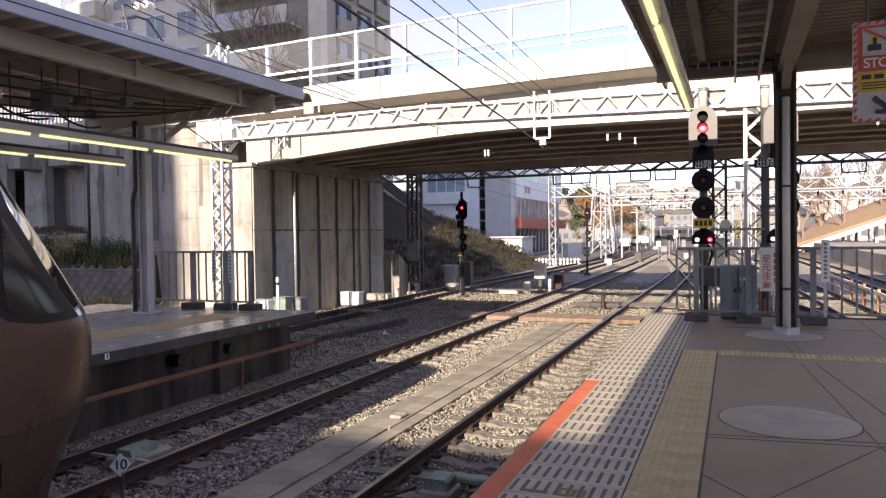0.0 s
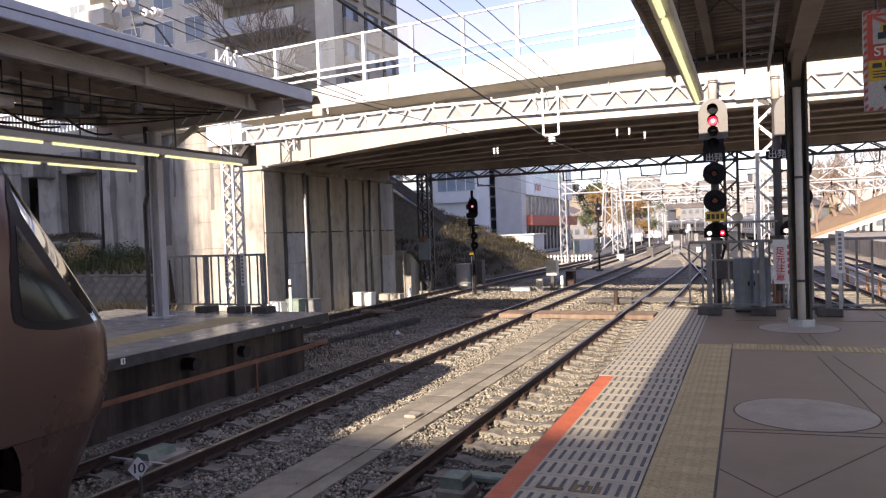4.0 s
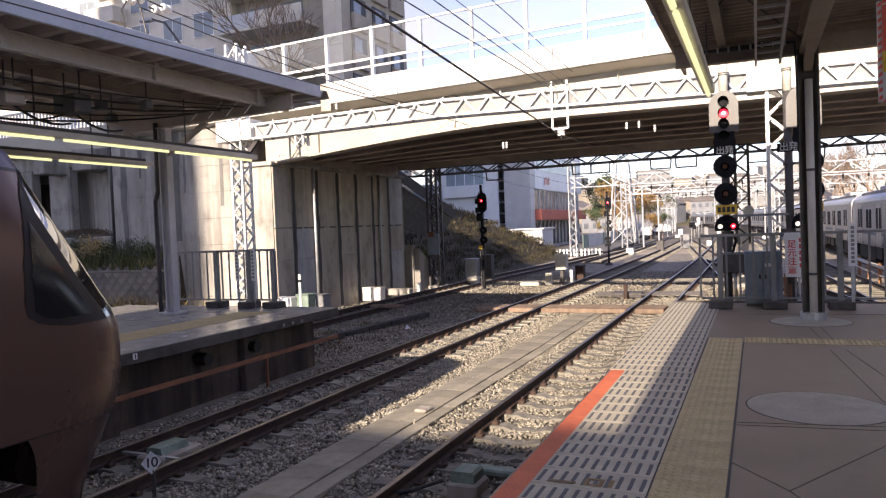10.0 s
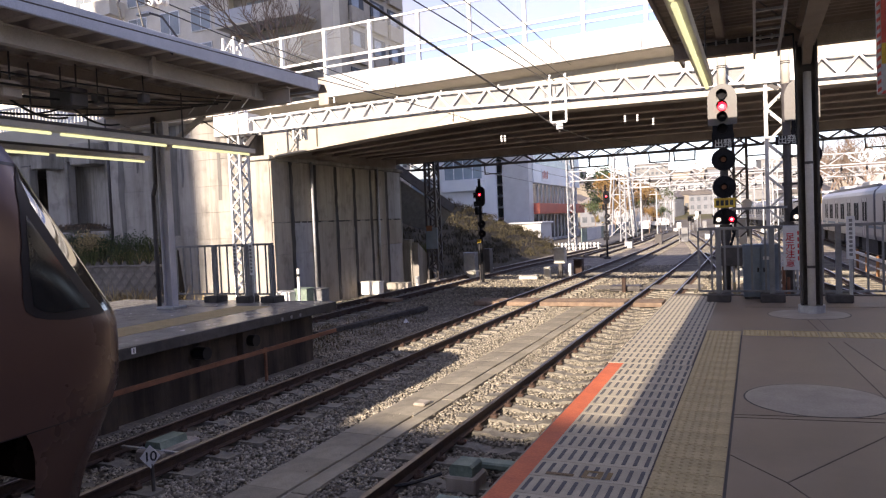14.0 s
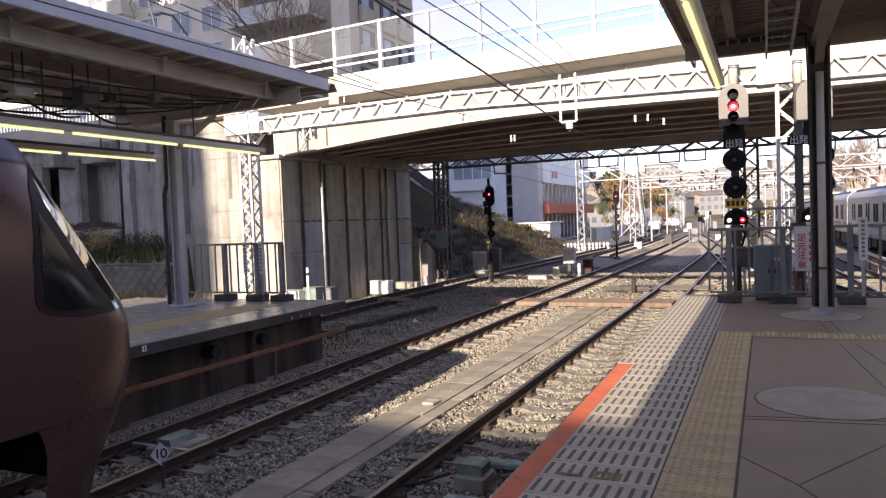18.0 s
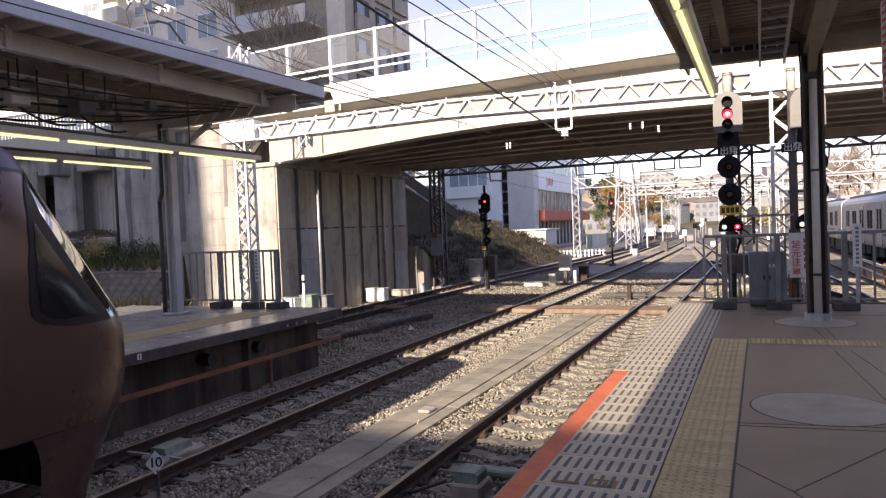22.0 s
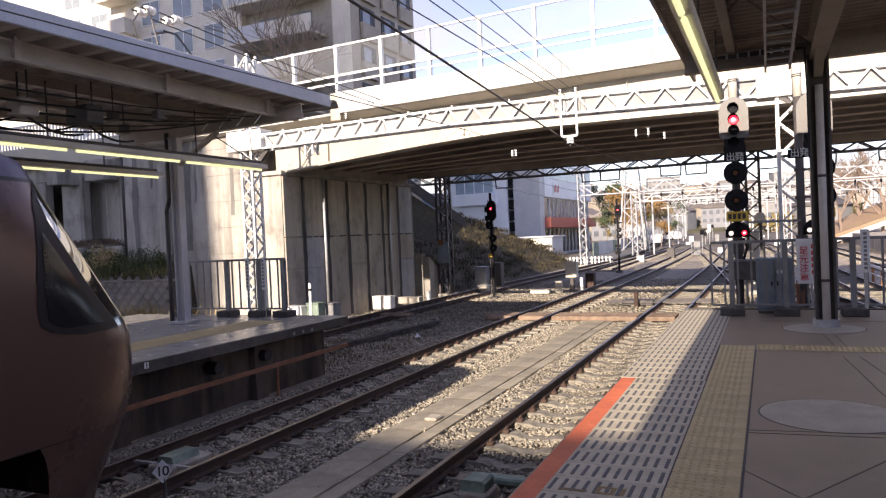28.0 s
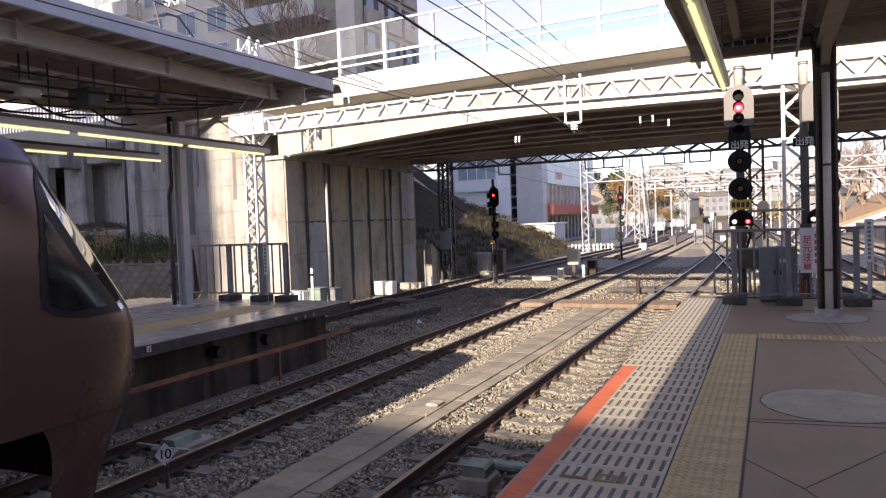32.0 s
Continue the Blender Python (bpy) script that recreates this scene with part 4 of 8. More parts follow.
v = [(-30.4, 24.2), (-23.4, 20.9), (-23.2, 21.3), (-30.2, 24.6)]
part("recess_wall", Mesh().convex([(x, y, -1.3) for x, y in v] + [(x, y, 5.0) for x, y in v], [(0, 1, 2, 3), (4, 5, 6, 7), (0, 1, 5, 4), (1, 2, 6, 5), (2, 3, 7, 6), (3, 0, 4, 7)]), M_CONC, viaduct, "grey recessed wall beside the column")
part("drain_pipe", Mesh().cyl((-22.62, 19.75, 1.2), (-22.62, 19.75, 6.2), 0.06, n=10), M_DARKSTEEL, viaduct, smooth=True)
# rear wall coloured dark for the shade deep inside the openings
part("back_wall", Mesh().box(-60, 27.5, -1.3, -24.0, 28, 5.0), M_SOOTSHADE, viaduct)
m = Mesh()
x = -40.0
while x < -18.2:
    part("rail_bar", Mesh().box(x, 21.8, 6.6 if x < -24 else 6.45, x + 0.07, 21.86, 7.6), M_WHITESTEEL, viaduct)
    x += 0.22
part("rail_top", Mesh().box(-40, 21.79, 7.58, -18.1, 21.87, 7.66), M_WHITESTEEL, viaduct)

# masonry bank with weeds behind the left platform
bank = solid("bank", Mesh().sheet([-60, -40, -30, -27, -25, -23.5, -22, -20, -19.2, -18.9, -16.5, -15.3], [13.5, 15, 18.6, 18.9, 19.3, 20.2, 22, 26, 31],
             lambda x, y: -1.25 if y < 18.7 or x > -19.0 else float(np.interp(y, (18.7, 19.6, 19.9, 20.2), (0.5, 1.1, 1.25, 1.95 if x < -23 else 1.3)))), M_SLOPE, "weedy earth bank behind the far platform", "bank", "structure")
mw = thing("masonry_wall", (-26, 18.75, -1.3), "low rubble retaining wall of diagonal stones", "wall")
mw["kind"] = "structure"
part("core", Mesh().box(-45, 18.72, -1.3, -19.2, 19.0, 0.5), M_JOINT, mw)
dia = Mesh().prism([(-0.225, 0), (0, -0.225), (0.225, 0), (0, 0.225)], "y", -0.03, 0.05).mesh("stone")
dia.materials.append(M_STONEWALL)
for r in range(8):
    for c in range(28):
        piece("stone", dia, mw, -32.2 + c * 0.46 + (r % 2) * 0.23, 18.72, -1.15 + r * 0.235)
part("coping", Mesh().cbox(-45, 18.66, 0.5, -19.15, 19.05, 0.58, 0.02), M_STONEWALL, mw)
# turf slope past the bridge
slope = Mesh()
yy = [29.3 + i * 0.9 for i in range(42)]
xx = [-40 + i * 0.8 for i in range(33)]


def slope_z(x, y):
    crest = np.interp(y, (29, 37, 43, 47, 52.5, 56, 59), (5.2, 4.3, 3.3, 2.4, 1.0, 0.2, -1.3))
    up = max(0.0, -14.7 - x) * 0.95
    return -1.25 + min(up, max(0.0, crest + 1.25)) + 0.1 * noise.noise((x, y, 3))


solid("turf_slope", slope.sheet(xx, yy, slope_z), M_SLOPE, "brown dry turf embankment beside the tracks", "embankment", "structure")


# ---- lattice work ----
def lattice(m, a, b, w, h, n, r=0.03, up=(0, 0, 1)):
    """A box lattice girder from a to b, w wide and h deep, with n bays."""
    a, b, u = Vector(a), Vector(b), Vector(up)
    d = (b - a)
    s = d.normalized().cross(u).normalized()
    for i, j in ((-1, -1), (1, -1), (1, 1), (-1, 1)):
        o = s * (i * w / 2) + u * (j * h / 2)
        m.beam(a + o, b + o, r * 2, r * 2, u)
    for k in range(n):
        p, q = a + d * (k / n), a + d * ((k + 1) / n)
        t = -1 if k % 2 else 1
        for i in (-1, 1):
            m.beam(p + s * (i * w / 2) + u * (t * h / 2), q + s * (i * w / 2) - u * (t * h / 2), r * 1.1, r * 1.5, u)
        if w > 0.2:
            for j in (-1, 1):
                m.beam(p + s * (t * w / 2) + u * (j * h / 2), q - s * (t * w / 2) + u * (j * h / 2), r, r, u)
    return m


def gantry(y, x0, x1, z, h, mat_, mats, label, n, mast_h, masts, mast_w=0.42, r=0.035, bay=0.45, mr=None, spans=None):
    g = thing("catenary_gantry", (x0, y, -1.3), label, "gantry", "catenary gantries")
    for xa, za, xb, zb, bays in spans or ((x0, z, x1, z, n),):
        part("truss", lattice(Mesh(), (xa, y, za), (xb, y, zb), 0.45, h, bays, r), mat_, g)
    for x in masts:
        part("mast", lattice(Mesh(), (x, y, -1.3), (x, y, mast_h), mast_w, mast_w, int((mast_h + 1.3) / bay), mr or r, up=(0, 1, 0)), mats, g)
        part("footing", Mesh().cbox(x - 0.4, y - 0.4, -1.4, x + 0.4, y + 0.4, -1.05, 0.03), M_CONC, g)
    return g


M_FARSTEEL = surf("far_galvanised_lattice", (0.34, 0.35, 0.365), (0.43, 0.44, 0.455), 0.8, 4, 0.0, spec=0.2)
G1Y = 17.2
g1 = gantry(G1Y, -14.2, 9.5, 4.75, 0.40, M_WHITESTEEL, M_WHITESTEEL, "white lattice catenary gantry before the bridge", 50, 4.55, (-14.25, 0.44), 0.38, bay=0.36, r=0.03, mr=0.036, spans=((-14.2, 4.72, -7.5, 4.785, 20), (-7.5, 4.785, 9.5, 4.37, 50)))
M_INFILL = surf("dull_grey_panel", (0.33, 0.33, 0.325), (0.45, 0.445, 0.435), 0.8, 1.5, 0.1, stain=0.3)
for xa, za, xb, zb in ((-13.55, 4.726, -7.5, 4.785), (-7.5, 4.785, 9.4, 4.372)):
    part("back_panel", Mesh().beam((xa, G1Y - 0.13, za), (xb, G1Y - 0.13, zb), 0.01, 0.34), M_INFILL, g1, "dull grey panel behind the lattice")
part("cap_plate", Mesh().cbox(-0.15, G1Y - 0.3, 4.34, 0.95, G1Y + 0.28, 4.86, 0.01), M_WHITESTEEL, g1)
part("cap_plate", Mesh().cbox(-14.9, G1Y - 0.3, 4.5, -13.6, G1Y + 0.28, 5.1, 0.01), M_WHITESTEEL, g1)
part("mast_top", lattice(Mesh(), (-14.25, G1Y, 5.1), (-14.25, G1Y, 7.4), 0.4, 0.4, 5, 0.035, up=(0, 1, 0)), M_WHITESTEEL, g1)
part("drop_frame", lattice(Mesh(), (-12.0, G1Y, 4.2), (-12.0, G1Y, 5.0), 0.25, 0.25, 3, 0.03, up=(0, 1, 0)), M_WHITESTEEL, g1)
part("end_brace", Mesh().beam((-13.5, G1Y - .1, 4.5), (-14.1, G1Y - .1, 3.9), 0.1, 0.12), M_DARKSTEEL, g1)
part("end_brace", Mesh().beam((0.0, G1Y - .2, 4.52), (0.5, G1Y - .2, 4.2), 0.05, 0.08), M_DARKSTEEL, g1)

g2 = gantry(30.6, -15.2, 10.0, 4.34, 0.34, M_DARKSTEEL, M_DARKSTEEL, "dark steel lattice gantry behind the bridge", 44, 4.6, (-14.0, -0.52), 0.48, bay=0.42, mr=0.05)
part("plate", Mesh().cbox(-14.3, 30.3, 0.4, -13.7, 30.34, 1.4, 0.01), M_BLUEGREY, g2)
part("warning_plate", Mesh().cbox(-14.25, 30.28, 1.25, -13.95, 30.3, 1.5, 0.005), M_RUSTORANGE, g2)
for x in (-10.9, -6.9, -6.1, -3.6, -2.6, 0.1, 2.0, 4.2):
    w = 0.42
    part("hanger_loop", Mesh().beam((x - w, 30.6, 4.2), (x - w + .03, 30.6, 3.75), 0.05, 0.05).beam((x + w, 30.6, 4.2), (x + w - .03, 30.6, 3.75), 0.05, 0.05).beam((x - w, 30.6, 3.75), (x + w, 30.6, 3.75), 0.05, 0.05), M_DARKSTEEL, g2)
gantry(55, -13.2, 14, 4.75, 0.75, M_FARSTEEL, M_FARSTEEL, "pale lattice gantry across the far tracks", 26, 6.4, (-13.2, 1.2, 13.5), 0.5, 0.032)
gantry(72, -12.2, 16, 4.6, 0.8, M_FARSTEEL, M_FARSTEEL, "pale lattice gantry across the far tracks", 26, 5.6, (-12.1, 15), 0.5, 0.032)
gantry(96, -16, 16, 5.6, 0.9, M_FARSTEEL, M_FARSTEEL, "pale lattice gantry across the far tracks", 26, 6.4, (-15, -2, 15), 0.6, 0.04)
gantry(125, -22, 16, 6.2, 1.0, M_FARSTEEL, M_FARSTEEL, "pale lattice gantry across the far tracks", 26, 7, (-21, -4, 15), 0.6, 0.045)
gantry(165, -30, 20, 7, 1.2, M_FARSTEEL, M_FARSTEEL, "pale lattice gantry across the far tracks", 26, 8, (-29, -8, 19), 0.7, 0.05)

# ---- canopies ----
# left
CX, CZ, CY = -8.3, 4.5, 12.6
lc = thing("platform_canopy", (-11.6, 0, 4.4), "brown steel canopy with a pale blue-grey roof edge", "canopy")
part("fascia", Mesh().cbox(CX - 0.03, -60, CZ - 0.02, CX + 0.03, CY, CZ + 0.24, 0.01), M_FASCIA, lc, "pale blue-grey roof edge")
part("fascia", Mesh().cbox(-13.5, CY - 0.04, CZ - 0.02, CX - 0.03, CY + 0.02, CZ + 0.24, 0.01), M_FASCIA, lc)


def corrugated(x0, x1, y0, y1, z, pitch=0.36, depth=0.1, thick=0.02):
    m = Mesh()
    y = y0
    while y < y1 - pitch:
        for a, b, za, zb in ((0, .3, 0, 0), (.3, .5, 0, 1), (.5, .8, 1, 1), (.8, 1, 1, 0)):
            ya, yb, p, q = y + a * pitch, y + b * pitch, z + za * depth, z + zb * depth
            m.add([(x0, ya, p), (x1, ya, p), (x1, yb, q), (x0, yb, q), (x0, ya, p + thick), (x1, ya, p + thick), (x1, yb, q + thick), (x0, yb, q + thick)],
                  [(0, 3, 2, 1), (4, 5, 6, 7), (1, 2, 6, 5), (3, 0, 4, 7)])
        y += pitch
    return m


part("roof_deck", corrugated(-13.5, CX - 0.03, CY - 0.04 - 160 * 0.45, CY + 0.411, CZ + 0.02, 0.45, 0.13), M_BEIGEDECK, lc, "corrugated metal roof deck")


part("edge_purlin", Mesh().ibeam((CX - 0.75, -60, CZ - 0.12), (CX - 0.75, CY - 0.15, CZ - 0.12), 0.14, 0.26), M_CANOPYWHITE, lc, "pale edge purlin")
for x in (-10.4, -11.8, -13.2):
    part("purlin", Mesh().ibeam((x, -60, CZ - 0.1), (x, CY - 0.15, CZ - 0.1), 0.12, 0.2), M_BEIGESTEEL, lc)
for y in (-12.0, -4.0, 4.0, 11.75):
    part("cross_beam", Mesh().ibeam((-13.45, y, CZ - 0.32), (CX - 0.1, y, CZ - 0.2), 0.16, 0.3), M_BEIGESTEEL, lc)
    p = part("post", Mesh().ibeam((-11.8, y, 0), (-11.8, y, CZ - 0.4), 0.17, 0.24, 0.03),
             surf("lilac_grey_post_paint", (0.40, 0.39, 0.42), (0.50, 0.49, 0.52), 0.5, 3, 0.06, stain=0.2), lc, "pale grey steel H-section post")
    part("base_plate", Mesh().cbox(-12.05, y - 0.2, 0, -11.55, y + 0.2, 0.06, 0.01), M_GALV, p)
    part("downpipe", Mesh().cyl((-12.1, y - 0.05, 0.0), (-12.1, y - 0.05, 2.5), 0.05, n=10).cyl((-12.1, y - .05, 2.5), (-12.0, y - .05, 2.75), 0.05, n=10).cyl((-12.0, y - .05, 2.75), (-12.0, y - .05, 4.2), 0.05, n=10), M_DARKSTEEL, p, smooth=True)
    for s in (-1, 1):
        part("bracket", Mesh().beam((-11.8 + s * 0.1, y, CZ - 1.0), (-11.8 + s * 1.2, y, CZ - 0.4), 0.08, 0.1), M_BEIGESTEEL, lc)
for k in range(9):
    y = 11.4 - k * 2.6
    part("purlin_stub", Mesh().cbox(CX - 0.79, y, CZ - 0.26, CX - 0.66, y + 0.1, CZ + 0.06, 0.006), M_CANOPYWHITE, lc)
    part("tie_rod", Mesh().cyl((CX - 0.75, y, CZ - 0.2), (CX - 2.1, y + 0.6, CZ - 0.05), 0.012, n=6), M_CANOPYWHITE, lc)
# two runs of tube lamps under it
for x, z, y1 in ((-10.3, 3.36, 12.9), (-12.9, 3.36, 12.4)):
    r = thing("lamp_rail", (x, y1, z), "lamp rail with bare fluorescent tubes", "lamp", "tube lamp rails")
    part("channel", Mesh().cbox(x - 0.09, -20, z, x + 0.09, y1, z + 0.1, 0.01), M_CANOPYWHITE, r)
    part("cable_duct", Mesh().cbox(x - 0.06, -20, z + 0.1, x + 0.06, y1 - 0.2, z + 0.16, 0.01), M_DARKSTEEL, r)
    y = y1 - 0.1
    while y > -4:
        part("tube", Mesh().cyl((x + 0.02, y - 2.3, z - 0.03), (x + 0.02, y - 0.06, z - 0.03), 0.025, n=8), M_TUBE, r, "lit fluorescent tube")
        y -= 2.42
    for y in (-8, -2, 1.2, 4.4, 7.6, 10.8):
        part("hanger", Mesh().cyl((x, y, z + 0.1), (x, y, 4.4), 0.015, n=6), M_DARKSTEEL, r)
# right
RX, RZ, RY = -1.27, 4.58, 15.3
rc = thing("platform_canopy", (0.75, 4, 4.3), "brown steel canopy over the near platform", "canopy")
part("fascia", Mesh().cbox(RX - 0.03, -40, RZ - 0.02, RX + 0.03, RY, RZ + 0.24, 0.01), M_BROWNSTEEL, rc)
RD = 12.9
part("fascia", Mesh().cbox(RX + 0.03, RD - 0.03, RZ - 0.12, 2.7, RD + 0.03, RZ + 0.08, 0.01), M_BROWNSTEEL, rc)
part("roof_deck", corrugated(RX + 0.03, 2.7, RD - 0.03 - 265 * 0.2, RD + 0.171, RZ + 0.03, 0.2, 0.05), M_ROOFDECK, rc, "corrugated metal roof deck")
for x in (-0.45, 2.0, 2.62):
    part("purlin", Mesh().ibeam((x, -40, RZ - 0.12), (x, RD - 0.1, RZ - 0.12), 0.12, 0.22), M_BROWNSTEEL, rc)
for y in (-8.0, 0.0, 6.2, 12.35):
    part("cross_beam", Mesh().ibeam((RX + 0.1, y, RZ - 0.3), (2.6, y, RZ - 0.34), 0.16, 0.3), M_BROWNSTEEL, rc)
    if y < 5 and y > -3:
        continue
    if y == 6.2:
        continue
    p = part("post", Mesh().ibeam((0.76, y, 0), (0.76, y, RZ - 0.4), 0.23, 0.30, 0.035), M_DARKSTEEL, rc, "dark brown steel H-section post")
    part("pipe", Mesh().cyl((0.76, y - 0.11, 0), (0.76, y - 0.11, 3.7), 0.058, n=14), M_CANOPYWHITE, p, "pale drain pipe", smooth=True)
    for z in (0.7, 2.3):
        part("pipe_clamp", Mesh().cyl((0.76, y - 0.11, z), (0.76, y - 0.11, z + 0.04), 0.066, n=14), M_DARKSTEEL, p)
    part("base_plate", Mesh().cyl((0.76, y, 0), (0.76, y, 0.12), 0.19, n=20), M_GALV, p)
    part("haunch", Mesh().prism([(y - 0.16, RZ - 0.75), (y + 0.16, RZ - 0.75), (y + 0.16, RZ - 0.45), (y - 0.9, RZ - 0.45)], "x", 0.7, 0.82), M_BROWNSTEEL, rc)
part("main_girder", Mesh().ibeam((0.76, -40, RZ - 0.27), (0.76, RD - 0.1, RZ - 0.27), 0.24, 0.38), M_BROWNSTEEL, rc, "deep girder over the posts")
for a, b in (((-1.1, 6.4, 4.45), (0.7, 12.2, 4.3)), ((0.7, 6.4, 4.3), (-1.1, 12.2, 4.45)), ((0.85, 6.4, 4.3), (2.5, 12.2, 4.35))):
    part("tie_rod", Mesh().cyl(a, b, 0.012, n=6), M_DARKSTEEL, rc)
for k in range(3):
    part("conduit", Mesh().tube([(-0.9 + k * 0.12, 12.2 - k * 0.03, 4.3), (0.1, 12.2 - k * 0.03, 4.27 + 0.02 * k), (0.58, 12.2 - k * 0.03, 4.28), (0.6, 12.2, 3.6), (0.6, 12.2, 2.6)], 0.014), M_BLACK, rc)
for k in range(9):
    part("cable_clip", Mesh().cbox(-0.85 + k * 0.16, 12.12, 4.26, -0.82 + k * 0.16, 12.22, 4.33, 0.005), M_GALV, rc)
tray = thing("cable_ladder", (0.2, 10, 4.2), "grey steel cable ladder under the canopy", "cable ladder")
part("side_rail", Mesh().box(0.02, -20, 4.0, 0.05, 12.3, 4.1), M_GALV, tray)
part("side_rail", Mesh().box(0.36, -20, 4.0, 0.39, 12.3, 4.1), M_GALV, tray)
for k in range(19):
    part("rung", Mesh().box(0.05, 3 + k * 0.5, 4.03, 0.36, 3.04 + k * 0.5, 4.06), M_GALV, tray)
lr = thing("lamp_rail", (-0.6, 8, 3.4), "lamp rail with bare fluorescent tubes", "lamp", "tube lamp rails")
part("channel", Mesh().cbox(-0.68, -20, 3.44, -0.52, 11.0, 3.56, 0.01), M_CANOPYWHITE, lr)
for y in (-3.0, -0.6, 1.8, 4.2, 6.6, 8.9):
    part("tube", Mesh().cyl((-0.6, y - 0.2, 3.41), (-0.6, y + 2.0, 3.41), 0.03, n=8), M_TUBE, lr, "lit fluorescent tube")
for y in (1, 5.5, 8, 10.8):
    part("hanger", Mesh().cyl((-0.6, y, 3.55), (-0.6, y, 4.4), 0.012, n=6), M_DARKSTEEL, lr)

# unseen concourse hall added behind the camera to shade the near end of the platforms
station = thing("shade_hall", (0, -22, 0), "unseen hall added across the platforms to cast shade", "station")
station["kind"] = "structure"
part("hall", Mesh().box(-17.4, -30, 5.2, 14, -16, 8.3), M_BEIGE, station)

part("pier", Mesh().box(1.5, -29, 0, 2.5, -17, 5.2).box(-12.3, -29, 0, -11.3, -17, 5.2), M_CONC, station)
# unseen tower added to shade the wing wall and the apartment building
tower = thing("shade_tower", (-45, -55, -1.3), "unseen tall pale tower added behind the station to cast shade", "building")
part("shaft", Mesh().box(-75, -70, -1.3, -20.0, -40, 36), M_BEIGE, tower)
part("upper_shaft", Mesh().box(-53, -70, 36, -25.0, -40.02, 60), M_BEIGE, tower)
for k in range(8):
    part("window_band", Mesh().box(-74, -40.05, 3 + k * 3.8, -20, -39.98, 4.8 + k * 3.8), M_WINDOW, tower)
# ---- bronze express train, standing ----
TXC, THW = -7.15, 1.45


def nose_front(z):
    """Foremost y of the nose at height z above the platform."""
    return float(np.interp(z, (-0.95, -0.6, -0.2, 0.0, 0.2, 0.4, 0.6, 0.8, 0.9, 1.0, 1.2, 1.6, 2.0, 2.2, 2.4, 2.5, 2.6, 2.7, 2.8, 2.95),
                           (4.92, 5.01, 5.22, 5.31, 5.40, 5.426, 5.434, 5.425, 5.387, 5.331, 5.195, 4.939, 4.684, 4.56, 4.459, 4.39, 4.18, 3.85, 3.3, 2.0)))


def half_width(z):
    if z < 0:
        return THW - 0.10 * min(1, -z / 0.9)
    if z < 1.2:
        return THW
    return max(0.02, THW - 0.10 * ((z - 1.2) / 1.2) ** 2 - (max(0, z - 2.45) / 0.5) ** 2.2 * 1.0)


def skin(s, z, off=0.0):
    """A point of the nose at plan angle s (0: the middle of the front, 1: the side, over 1: back along the side)."""
    depth, w = 1.6, half_width(z)
    yf = nose_front(z)
    if s <= 1:
        a = s * math.pi / 2
        x, y = (w + off) * math.sin(a) ** 0.52, yf - depth + (depth + off) * max(0.0, math.cos(a)) ** 0.52
    else:
        x, y = w + off, yf - depth - (s - 1) * 8
    return Vector((TXC + x, y, z))


def skin_patch(s0, s1, z0, z1, ns, nz, off):
    """A sheet on the nose between two plan angles, numbers or functions of the height."""
    vs, fs = [], []
    for j in range(nz + 1):
        z = z0 + (z1 - z0) * j / nz
        a = s0(z) if callable(s0) else s0
        b = s1(z) if callable(s1) else s1
        for i in range(ns + 1):
            s = a + (b - a) * i / ns
            p = skin(abs(s), z, off)
            if s < 0:
                p.x = 2 * TXC - p.x
            vs.append(p)
    for j in range(nz):
        for i in range(ns):
            a = j * (ns + 1) + i
            fs.append((a, a + ns + 1, a + ns + 2, a + 1))
    return Mesh().add(vs, fs)


def line(z, z0, s0, z1, s1):
    return s0 + (s1 - s0) * (z - z0) / (z1 - z0)


express = thing("express_train", (TXC, 0, -1.0), "bronze brown express train standing at the platform", "train")
part("body", skin_patch(-1.6, 1.6, 0.0, 2.32, 128, 44, 0.0), M_BRONZE, express, "glossy bronze brown body", smooth=True)
part("roof_skin", skin_patch(-1.6, 1.6, 2.32, 2.95, 96, 18, 0.0), M_TRAINROOF, express, "violet-grey roof over the cab", smooth=True)
part("roof_seam", skin_patch(0.4, 1.6, 2.30, 2.33, 60, 1, 0.004), M_BLACK, express)
part("skirt", skin_patch(lambda z: -line(z, 0.0, 0.98, -0.5, 0.90), lambda z: line(z, 0.0, 0.98, -0.5, 0.90), -0.88, -0.006, 64, 12, -0.006), M_BRONZE, express, smooth=True)
rest = Mesh()
ring = []
for z in [2.95 * i / 30 for i in range(31)]:
    ring.append((half_width(z), z))
outline = [(TXC + w, z) for w, z in ring] + [(TXC - w, z) for w, z in reversed(ring)]
part("car_body", rest.prism(outline, "y", -60, nose_front(0.5) - 1.6 - 3.0), M_BRONZE, express, smooth=False)
part("roof_cap", Mesh().prism([(TXC + w * 1.0, z + 0.012) for w, z in ring if z > 2.5] + [(TXC - w, z + 0.012) for w, z in reversed(ring) if z > 2.5], "y", -60, 2.2), M_TRAINROOF, express)
part("underframe", Mesh().box(TXC - 1.15, -60, -0.92, TXC + 1.15, 3.3, -0.12), M_UNDERFRAME, express)


# the side glazing of the cab: a black frame with a pane, then the windscreen wrapped round the front
def screen_edge(z):
    """Plan angle of the edge between windscreen and side frame."""
    return float(np.interp(z, (0.9, 1.0, 1.2, 1.4, 1.94, 2.16, 2.32), (0.66, 0.665, 0.68, 0.69, 0.665, 0.60, 0.5)))


